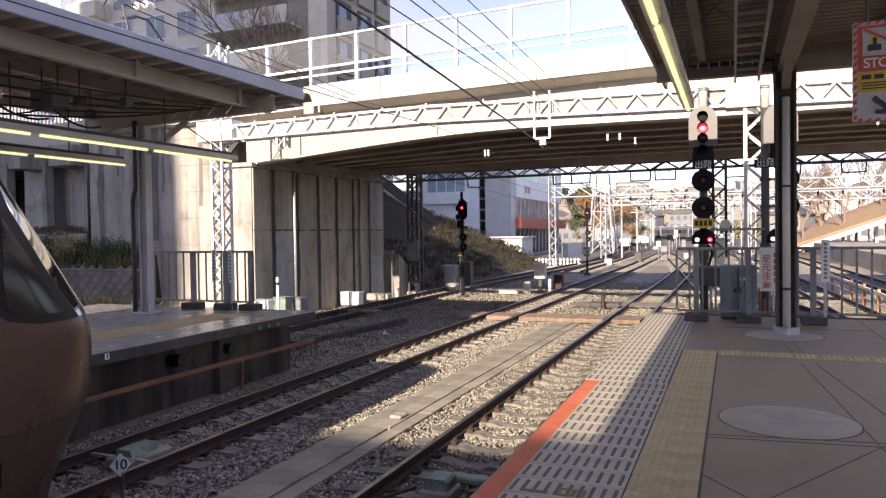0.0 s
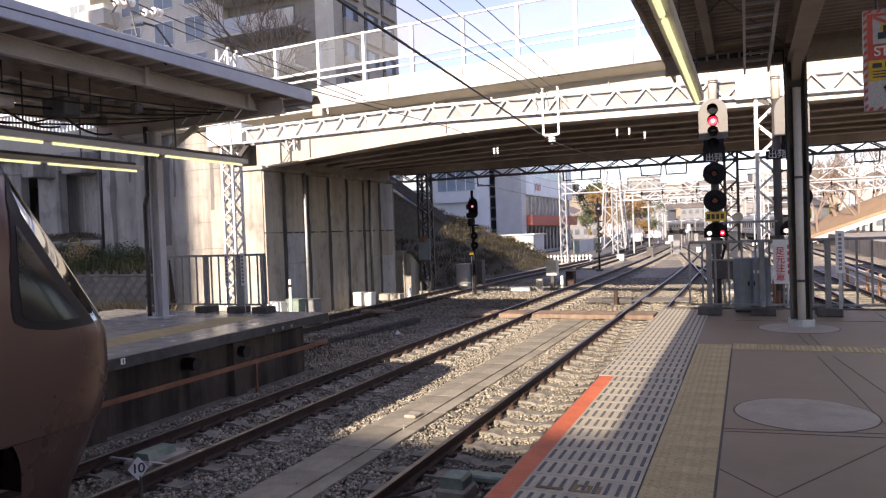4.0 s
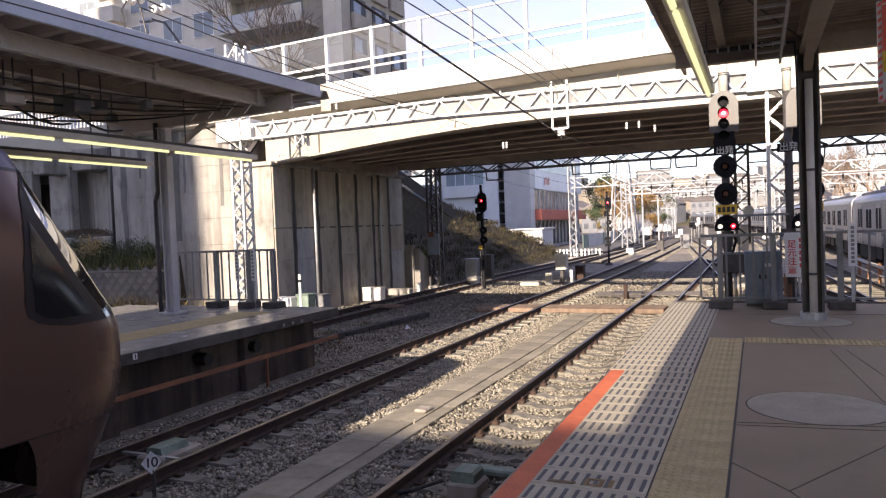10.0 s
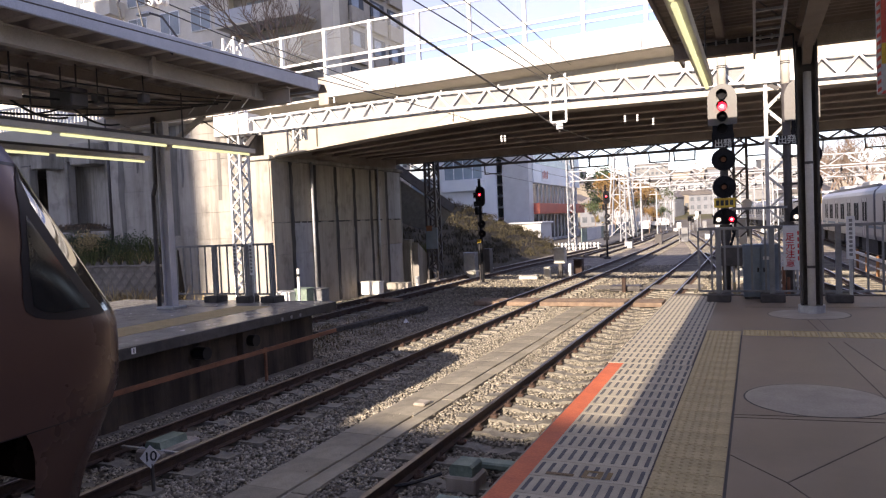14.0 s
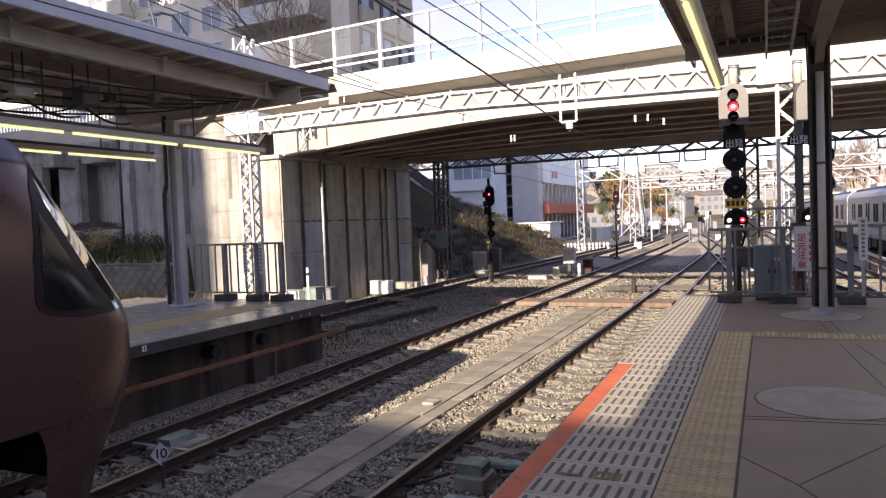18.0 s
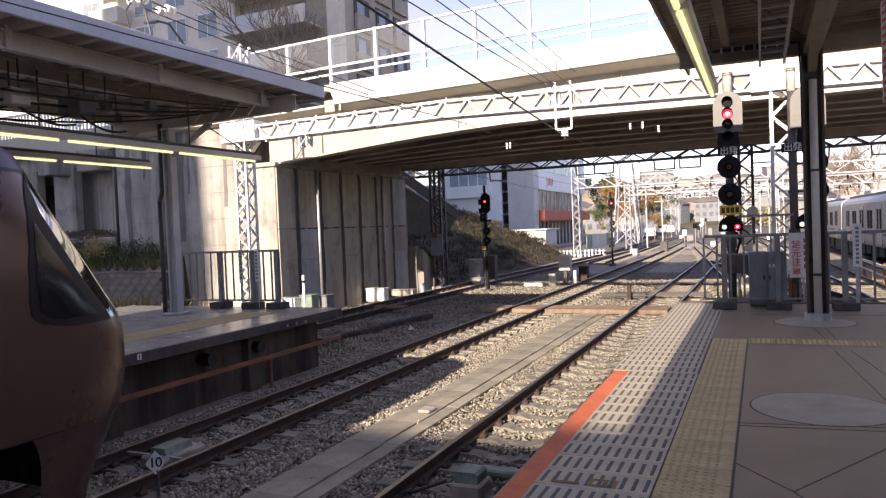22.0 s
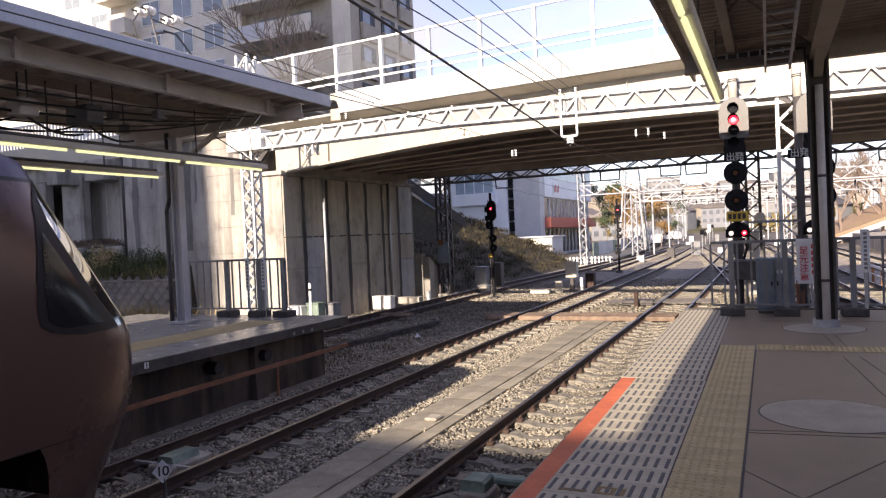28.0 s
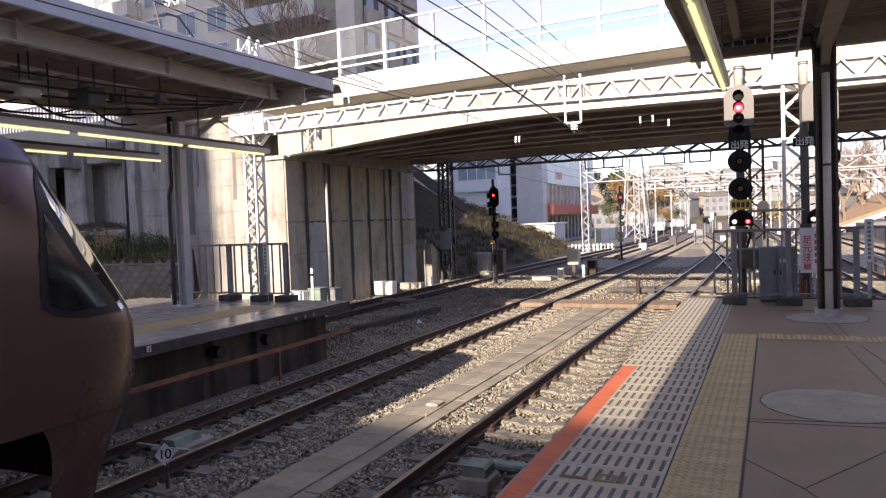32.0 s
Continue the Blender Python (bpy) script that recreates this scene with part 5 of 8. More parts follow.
def frame_edge(z):
    """Plan angle of the upright rear edge of the side frame, rounded off at its foot."""
    return float(np.interp(z, (0.91, 0.93, 0.97, 1.04, 1.18, 1.48, 1.78, 2.08, 2.20, 2.32), (0.88, 0.93, 0.96, 0.97, 0.955, 0.90, 0.81, 0.69, 0.61, 0.5)))


M_SCREEN = surf("windscreen_glass", (0.010, 0.012, 0.014), (0.016, 0.018, 0.02), 0.05, 0.7, 0.0, spec=0.8, rv=0.01)
M_SCREEN.node_tree.nodes["Principled BSDF"].inputs["IOR"].default_value = 2.3
part("windscreen", skin_patch(lambda z: -screen_edge(z), screen_edge, 0.93, 2.31, 72, 36, 0.006), M_SCREEN, express, "dark wrapped windscreen", smooth=True)
M_PILLAR = surf("dark_brown_pillar", (0.014, 0.011, 0.013), (0.02, 0.016, 0.018), 0.55, 2, 0.0, spec=0.25)
M_PANE = surf("black_cab_pane", (0.006, 0.007, 0.009), (0.012, 0.013, 0.015), 0.10, 1, 0.0, spec=0.35)
frame_ = part("cab_window", skin_patch(screen_edge, frame_edge, 0.91, 2.30, 26, 44, 0.008), M_PILLAR, express, "black framed triangular cab window", smooth=True)
part("pane", skin_patch(lambda z: 0.75, lambda z: float(np.interp(z, (0.99, 1.02, 1.08, 1.38, 1.68, 1.86), (0.91, 0.94, 0.95, 0.90, 0.82, 0.752))), 0.99, 1.86, 20, 30, 0.013), M_PANE, frame_, "dark side pane", smooth=True)
part("screen_seam", skin_patch(lambda z: screen_edge(z) - 0.006, lambda z: screen_edge(z) + 0.006, 0.93, 2.30, 2, 36, 0.012), M_BLACK, express, smooth=True)
part("lower_seam", skin_patch(0.3, 1.0, -0.004, 0.006, 60, 1, 0.003), M_BLACK, express, smooth=True)
part("coupler_cover", skin_patch(-0.35, 0.35, -0.55, 0.1, 20, 10, 0.012), M_BLACK, express, smooth=True)
part("door_seam", Mesh().box(TXC + half_width(.5) - 0.03, 3.53, 0.36, TXC + half_width(.5) + 0.004, 3.59, 1.9), M_BLACK, express)
for k in range(10):
    y = -1.5 - k * 2.0
    part("window", Mesh().cbox(TXC + THW - 0.02, y - 1.5, 0.95, TXC + THW + 0.008, y, 1.75, 0.01), M_GLASS, express)
for y in (1.6, -0.6):
    b = part("bogie_wheel", Mesh().cyl((TXC - 0.6, y, -0.58), (TXC - 0.5, y, -0.58), 0.42, n=24).cyl((TXC + 0.5, y, -0.58), (TXC + 0.6, y, -0.58), 0.42, n=24).cyl((TXC - 0.5, y, -0.58), (TXC + 0.5, y, -0.58), 0.08, n=10), M_RAIL, express)


# ---- silver commuter train, arriving ----
# seconds, and how far up the track the front of the commuter train then is
RUN = ((0.0, 136.0), (3.0, 97.0), (5.93, 57.5), (7.45, 36.8), (9.2, 14.6), (11.0, -7.2), (12.8, -28.4), (14.5, -48.0), (16.15, -67.4), (17.8, -87.0),
       (19.6, -106.6), (21.8, -127.4), (24.4, -150.0), (25.5, -157.5), (28.0, -170.0), (32.0, -178.0))
NCAR, CARL = 10, 20.0
silver = thing("commuter_train", (0, 0, 0), "stainless commuter train with a blue stripe arriving", "train")
SW, SZ0, SZ1 = 1.42, 0.02, 2.35      # half width, floor and eaves above the platform


def car_outline(grow=0.0):
    o = [(-SW + 0.05, SZ0 - 0.05), (-SW, SZ0 + 0.15), (-SW, 2.1), (-SW + 0.05, 2.26), (-SW + 0.26, 2.44), (-0.7, 2.55), (0, 2.58)]
    return o + [(-x, z) for x, z in reversed(o[:-1])]


def car_mesh(length):
    return Mesh().prism(car_outline(), "y", 0.25, length - 0.25)


car_me = car_mesh(CARL).mesh("car_body")
car_me.materials.append(M_SILVER)
M_CABGLASS = surf("black_cab_glass", (0.008, 0.009, 0.011), (0.016, 0.017, 0.02), 0.25, 1, 0.0, spec=0.12)
M_SIDEGLASS = surf("dark_side_glass", (0.012, 0.013, 0.015), (0.022, 0.023, 0.026), 0.6, 1, 0.0, spec=0.03)


def shared(name, m, mat_):
    me = m.mesh(name)
    me.materials.append(mat_)
    return me


win_me = shared("window", Mesh().cbox(-SW - 0.006, -0.72, 0.82, SW + 0.006, -0.04, 1.72, 0.004).cbox(-SW - 0.006, 0.04, 0.82, SW + 0.006, 0.72, 1.72, 0.004), M_SIDEGLASS)
wframe_me = shared("window_frame", Mesh().cbox(-SW - 0.003, -0.78, 0.76, SW + 0.003, 0.78, 1.78, 0.003), M_GALV)
door_me = shared("door", Mesh().cbox(-SW - 0.004, -0.66, 0.06, SW + 0.004, 0.66, 1.92, 0.004), surf("train_door", (0.40, 0.39, 0.39), (0.47, 0.46, 0.46), 0.4, 2, 0.0, metal=0.3))
dwin_me = shared("door_window", Mesh().cbox(-SW - 0.008, -0.56, 0.82, SW + 0.008, -0.12, 1.76, 0.004).cbox(-SW - 0.008, 0.12, 0.82, SW + 0.008, 0.56, 1.76, 0.004), M_SIDEGLASS)
seam_me = shared("door_seam", Mesh().box(-SW - 0.007, -0.012, 0.08, SW + 0.007, 0.012, 1.9).box(-SW - 0.007, -0.69, 0.04, SW + 0.007, -0.66, 1.94).box(-SW - 0.007, 0.66, 0.04, SW + 0.007, 0.69, 1.94), M_UNDERFRAME)
stripe_me = shared("stripe", Mesh().box(-SW - 0.003, 0.26, 0.5, SW + 0.003, CARL - 0.26, 0.62), M_BLUE)
under_me = Mesh().box(-1.2, 0.6, -0.75, 1.2, 5.0, -0.02).box(-1.15, 15.0, -0.75, 1.15, 19.4, -0.02).box(-0.9, 0, -0.3, 0.9, 20, -0.02)
for k in range(5):
    under_me.box(-1.25, 5.6 + k * 1.8, -0.62 + 0.1 * (k % 2), 1.25, 7.0 + k * 1.8, -0.02)
under_me = shared("underframe", under_me, M_UNDERFRAME)
ac_me = shared("roof_unit", Mesh().cbox(-0.9, 4.5, 2.54, 0.9, 6.6, 2.82, 0.06), M_GALV)
vent_me = shared("roof_vent", Mesh().cbox(-0.5, 8.5, 2.54, 0.5, 9.6, 2.72, 0.04), M_GREYPAINT)
duct_me = shared("roof_duct", Mesh().cbox(-1.1, 1.0, 2.45, -0.9, 19, 2.6, 0.02), M_GREYPAINT)
gang_me = shared("gangway", Mesh().box(-0.6, -0.3, 0.0, 0.6, 0.3, 2.2), M_UNDERFRAME)
panto_me = shared("pantograph", Mesh().beam((-0.6, 17.2, 2.6), (-0.6, 18.4, 3.1), 0.05, 0.05).beam((0.6, 17.2, 2.6), (0.6, 18.4, 3.1), 0.05, 0.05).beam((0, 18.4, 3.1), (0, 17.4, 3.75), 0.05, 0.05).beam((-0.8, 17.4, 3.77), (0.8, 17.4, 3.77), 0.06, 0.05).box(-0.7, 16.9, 2.6, 0.7, 18.6, 2.68), M_DARKSTEEL)


def child(name, me, parent, y=0.0, label=""):
    ob = new(name, me)
    ob.parent = parent
    ob.location = (0, y, 0)
    if label:
        tagged(ob, label)
    return ob


def sub_part(name, m, mat_, parent, label=""):
    return child(name, shared(name, m, mat_), parent, 0.0, label)


cars = []
for c in range(NCAR):
    car = child("car_body", car_me, silver)
    cars.append(car)
    for k in range(4):
        yd = 2.6 + k * 4.94
        child("door", door_me, car, yd)
        child("door_window", dwin_me, car, yd)
        child("door_seam", seam_me, car, yd)
        if k < 3:
            child("window_frame", wframe_me, car, yd + 2.47)
            child("window", win_me, car, yd + 2.47)
    child("stripe", stripe_me, car)
    child("underframe", under_me, car)
    child("roof_unit", ac_me, car)
    child("roof_unit", ac_me, car, 8.5)
    child("roof_vent", vent_me, car)
    child("roof_vent", vent_me, car, 1.9)
    child("roof_duct", duct_me, car)
    if c % 3 == 1:
        child("pantograph", panto_me, car)
    if c:
        child("gangway", gang_me, car)
lead = cars[0]
outline_f = [(-SW + 0.04, -0.05), (SW - 0.04, -0.05), (SW, 0.1), (SW, 2.1), (SW - 0.26, 2.46), (0.6, 2.66), (-0.6, 2.66), (-SW + 0.26, 2.46), (-SW, 2.1), (-SW, 0.1)]
sub_part("cab_front", Mesh().prism(outline_f, "y", -0.02, 0.3), M_TRAINSHADE, lead, "silver-white cab front darkened as if in shade")
sub_part("cab_edge", Mesh().box(-SW - 0.01, 0.05, 0.1, -SW + 0.02, 0.3, 2.1).box(SW - 0.02, 0.05, 0.1, SW + 0.01, 0.3, 2.1), M_BLUE, lead, "dark blue corner edge")
sub_part("cab_window", Mesh().cbox(-1.34, -0.05, 1.02, -0.44, 0.0, 2.3, 0.03), M_CABGLASS, lead)
sub_part("cab_window", Mesh().cbox(0.44, -0.05, 1.02, 1.34, 0.0, 2.3, 0.03), M_CABGLASS, lead)
sub_part("end_door", Mesh().cbox(-0.38, -0.045, 0.2, 0.38, -0.01, 1.9, 0.02), M_TRAINSHADE, lead)
sub_part("end_door_window", Mesh().cbox(-0.22, -0.06, 1.05, 0.22, -0.03, 1.74, 0.02), M_CABGLASS, lead)
sub_part("destination_box", Mesh().cbox(-0.38, -0.05, 1.94, 0.38, 0.0, 2.32, 0.02), M_BLACK, lead)
sub_part("destination_text", Mesh().box(-0.22, -0.06, 2.06, -0.03, -0.05, 2.22).box(0.03, -0.06, 2.06, 0.24, -0.05, 2.22), M_GALV, lead)
sub_part("front_stripe", Mesh().cbox(-0.68, -0.055, 0.5, 0.68, -0.03, 0.82, 0.02), M_BLUE, lead, "dark teal front band")
for s in (-0.86, 0.86):
    sub_part("lamp_housing", Mesh().cbox(s - 0.2, -0.05, 0.5, s + 0.2, -0.01, 0.82, 0.03), M_GALV, lead)
    sub_part("headlamp", Mesh().cyl((s, -0.09, 0.66), (s, -0.03, 0.66), 0.085, n=16), M_HEADL, lead, "lit headlamp")
sub_part("snow_skirt", Mesh().cbox(-1.25, -0.05, -0.75, 1.25, 0.1, -0.12, 0.03), M_GREYPAINT, lead)
sub_part("skirt_recess", Mesh().cbox(-0.62, -0.08, -0.6, 0.62, 0.0, -0.12, 0.03), M_UNDERFRAME, lead)
sub_part("bumper", Mesh().cbox(-1.3, -0.1, 0.12, 1.3, 0.0, 0.3, 0.03), M_TRAINSHADE, lead)
sub_part("coupler", Mesh().box(-0.15, -0.5, -0.45, 0.15, 0.0, -0.2), M_UNDERFRAME, lead)
sub_part("cab_rear", Mesh().prism(car_outline(), "y", CARL - 0.3, CARL), M_TRAINSHADE, cars[-1])


def line_x(y):
    """Where the commuter line runs at y."""
    return 6.95 - 0.03 * (y - 20) - 0.0008 * max(0.0, y - 60) ** 2


def motions():
    for c, car in enumerate(cars):
        rows = []
        for t, y in RUN:
            y0 = y + c * CARL
            x0, x1 = line_x(y0), line_x(y0 + CARL)
            rows.append((t, pose(x0, y0, 0, 0, 0, math.degrees(math.atan2(x0 - x1, CARL)))))
        walk(car, rows)
# ---- lettering ----
def letters(text, size, at, facing, material, parent, name="lettering", vertical=False, depth=0.003):
    """Raised characters at `at` (centre), upright, read by someone who looks along `facing` (degrees about z)."""
    cu = bpy.data.curves.new("text", "FONT")
    cu.body = "\n".join(text) if vertical else text
    cu.size, cu.extrude, cu.align_x, cu.align_y = size, depth, "CENTER", "CENTER"
    cu.space_line, cu.space_character, cu.offset = 1.0, 0.88, size * 0.012
    tmp = new("text", cu)
    me = bpy.data.meshes.new_from_object(tmp.evaluated_get(bpy.context.evaluated_depsgraph_get()))
    bpy.data.objects.remove(tmp)
    me.transform(pose(0, 0, 0, 90, 0, facing))
    me.name = name
    ob = new(name, me)
    me.materials.clear()
    me.materials.append(material)
    ob.parent = parent
    ob.location = Vector(at) - origin(parent)
    return ob


def bars(n, x0, x1, y, z0, z1, material, parent, name="lettering"):
    """Unreadable writing: short bars one above another."""
    h = (z1 - z0) / n
    for k in range(n):
        part(name, Mesh().box(x0, y - 0.002, z0 + k * h + h * 0.22, x1, y, z0 + (k + 1) * h - h * 0.12), material, parent)


# ---- signals ----
def shield(m, x, y, z0, z1, w, d):
    pts = [(x - w, z0), (x + w, z0), (x + w, z1 - w)] + [(x + w * math.cos(a), z1 - w + w * math.sin(a)) for a in [math.pi * i / 12 for i in range(1, 12)]] + [(x - w, z1 - w)]
    return m.prism(pts, "y", y, y + d)


M_SHIELD = surf("grey_shield_enamel", (0.088, 0.083, 0.077), (0.115, 0.108, 0.10), 0.5, 5, 0.03, stain=0.1)


def departure_signal(x, y, dx, label):
    """A post with a shield of lamps, two round heads and a twin low signal; heads set dx off the post."""
    s = thing("railway_signal", (x, y, -1.3), label, "railway signal", "departure signals")
    h, hd, hl = x + dx * 1.12, x + dx * 1.56, x + dx
    part("pole", Mesh().cyl((x, y + 0.08, -1.3), (x, y + 0.08, 4.9), 0.082, n=14), M_DARKSTEEL, s, smooth=True)
    part("upper_pole", Mesh().cyl((x, y + 0.08, 4.2), (x, y + 0.08, 5.35), 0.09, n=14), M_CREAMBOX, s, "cream painted upper pole", smooth=True)
    for z in (4.62, 4.66):
        part("band_clamp", Mesh().cyl((x, y + 0.08, z - 0.015), (x, y + 0.08, z + 0.005), 0.1, n=14), M_DARKSTEEL, s)
    part("shield", shield(Mesh(), h, y - 0.06, 3.42, 4.27, 0.325 if dx else 0.285, 0.03), M_SHIELD, s, "pale grey rounded backing shield")
    # lower end of the shield, the canopy's shadow on it painted black
    part("shield_foot", Mesh().cbox(h - 0.2, y - 0.06, 3.14, h + 0.2, y - 0.03, 3.42, 0.005).cyl((h, y - 0.045, 3.2), (h, y - 0.03, 3.2), 0.22, n=20), M_SIGBLACK, s)
    for k, z in enumerate((4.03, 3.80, 3.57, 3.32)):
        lamp = part("lamp", Mesh().cyl((h, y - 0.13, z), (h, y - 0.06, z), 0.085, n=18), M_RED if k == 1 else M_SIGBLACK, s, "lit red lamp" if k == 1 else "")
        if k == 1:
            part("lamp_core", Mesh().cyl((h, y - 0.134, z), (h, y - 0.13, z), 0.04, n=14), M_REDCORE, lamp)
        hood = Mesh()
        for i in range(9):
            a0, a1 = math.pi * (i - 0.5) / 8, math.pi * (i + 0.5) / 8
            p = [(h + 0.105 * math.cos(a), q, z + 0.105 * math.sin(a)) for q in (y - 0.30, y - 0.06) for a in (a0, a1)]
            hood.add(p, [(0, 1, 3, 2), (2, 3, 1, 0)])
        part("hood", hood, M_SIGBLACK, s)
    plate = part("name_plate", Mesh().cbox(x - 0.215, y - 0.05, 2.94, x + 0.215, y - 0.03, 3.12, 0.004), M_SIGBLACK, s)
    letters("出発", 0.18, (x, y - 0.056, 3.03), 0, M_GALV, plate)
    for z in (2.70, 2.13):
        d = part("round_head", Mesh().cyl((hd, y - 0.08, z), (hd, y - 0.04, z), 0.232, n=28), M_SIGBLACK, s)
        part("rim", Mesh().cyl((hd, y - 0.088, z), (hd, y - 0.04, z), 0.238, n=28, caps=False), M_SIGBLACK, d)
        part("lens", Mesh().cyl((hd, y - 0.12, z), (hd, y - 0.08, z), 0.05, n=14), M_RUSTORANGE, d)
        part("lens_hood", Mesh().cyl((hd, y - 0.19, z), (hd, y - 0.08, z), 0.082, n=14, caps=False), M_SIGBLACK, d)
        part("bracket", Mesh().beam((hd, y - 0.04, z), (x, y + 0.06, z), 0.04, 0.04), M_DARKSTEEL, s) if dx else None
        part("feed_cable", Mesh().tube([(hd + 0.1, y - 0.03, z - 0.2), (hd + 0.16, y + 0.02, z - 0.3), (x + 0.09, y + 0.06, z - 0.38)], 0.015), M_SIGBLACK, s)
        part("pole_clamp", Mesh().cyl((x, y + 0.08, z - 0.03), (x, y + 0.08, z + 0.03), 0.11, n=14), M_DARKSTEEL, s)
    yp = part("yellow_plate", Mesh().cbox(hd - 0.205, y - 0.06, 1.70, hd + 0.205, y - 0.04, 1.90, 0.004), M_YELLOWSIGN, s)
    for i in range(4):
        part("lettering", Mesh().box(hd - 0.17 + i * 0.09, y - 0.063, 1.745, hd - 0.105 + i * 0.09, y - 0.06, 1.855), M_INK, yp)
    low = part("low_head", Mesh().prism([(hl - 0.235, 1.36), (hl + 0.235, 1.36), (hl + 0.235, 1.47)] + [(hl + 0.235 * math.cos(a), 1.47 + 0.21 * math.sin(a)) for a in [math.pi * i / 10 for i in range(1, 10)]] + [(hl - 0.235, 1.47)], "y", y - 0.08, y - 0.02), M_SIGBLACK, s)
    for k, (lx, lit) in enumerate(((-0.125, M_WHITEL), (0.13, M_RED if not dx else M_SIGBLACK), (0.0, M_SIGBLACK))):
        lz = 1.45 if k < 2 else 1.6
        part("lamp", Mesh().cyl((hl + lx, y - 0.12, lz), (hl + lx, y - 0.08, lz), 0.047, n=14), lit, low, "lit white lamp" if k == 0 else "")
        part("lamp_hood", Mesh().cyl((hl + lx, y - 0.17, lz), (hl + lx, y - 0.08, lz), 0.066, n=14, caps=False), M_SIGBLACK, low)
    if not dx:
        part("lamp_core", Mesh().cyl((hl + 0.13, y - 0.124, 1.45), (hl + 0.13, y - 0.12, 1.45), 0.025, n=12), M_REDCORE, low)
    if not dx:
        part("junction_box", Mesh().cbox(x - 0.2, y - 0.14, 0.48, x + 0.34, y + 0.1, 0.86, 0.015), M_DARKSTEEL, s)
        part("box_lid", Mesh().cbox(x - 0.22, y - 0.16, 0.86, x + 0.36, y + 0.12, 0.9, 0.01), M_GREYPAINT, s)
        part("feed_cable", Mesh().tube([(x + 0.1, y - 0.1, 1.34), (x + 0.17, y - 0.12, 1.15), (x + 0.1, y - 0.1, 0.9)], 0.03), M_SIGBLACK, s)
    part("collar", Mesh().cyl((x, y + 0.08, 1.0), (x, y + 0.08, 1.35), 0.11, n=12), M_DARKSTEEL, s)
    part("conduit", Mesh().cyl((x + 0.14, y, -1.3), (x + 0.14, y, 0.5), 0.025, n=8), M_GALV, s)
    part("foot", Mesh().cbox(x - 0.3, y - 0.25, -1.4, x + 0.3, y + 0.35, -1.1, 0.02), M_CONC, s)
    return s


departure_signal(-0.59, 16.0, 0.0, "signal post with a red lamp and two round heads")
departure_signal(0.62, 16.3, 0.26, "signal post with a red lamp beside the canopy post")
bar = thing("signal_walkway", (0.2, 16.1, 1.7), "thin steel tie bar between the signal posts", "tie bar")
part("tie_bar", Mesh().beam((-0.5, 16.1, 1.66), (0.6, 16.3, 1.66), 0.04, 0.05), M_GREYPAINT, bar)
wb = thing("relay_box", (-0.55, 32, -1.2), "tall white relay box past the bridge", "relay box")
part("body", Mesh().cbox(-0.8, 31.9, -1.3, -0.36, 32.3, 1.25, 0.02), M_WHITEPLATE, wb)
part("cap", Mesh().cbox(-0.84, 31.86, 1.25, -0.32, 32.34, 1.3, 0.01), M_GALV, wb)
wd = thing("round_marker", (-0.36, 31.5, 1.9), "white round marker on the dark mast", "marker")
part("disc", Mesh().cyl((-0.3, 30.2, 1.85), (-0.3, 30.24, 1.85), 0.2, n=20), M_WHITEPLATE, wd)
part("stem", Mesh().beam((-0.52, 30.24, 1.85), (-0.3, 30.24, 1.85), 0.04, 0.04), M_GALV, wd)
for x, z in ((0.12, 0.2), (0.18, 0.85), (0.32, -0.3)):
    wd = thing("round_marker", (x, 18.2, z), "small white round marker on a stake", "marker", "small round markers")
    part("disc", Mesh().cyl((x, 18.2, z), (x, 18.22, z), 0.085, n=16), M_WHITEPLATE, wd)
    part("stake", Mesh().cyl((x, 18.24, -1.3), (x, 18.24, z), 0.015, n=6), M_GALV, wd)


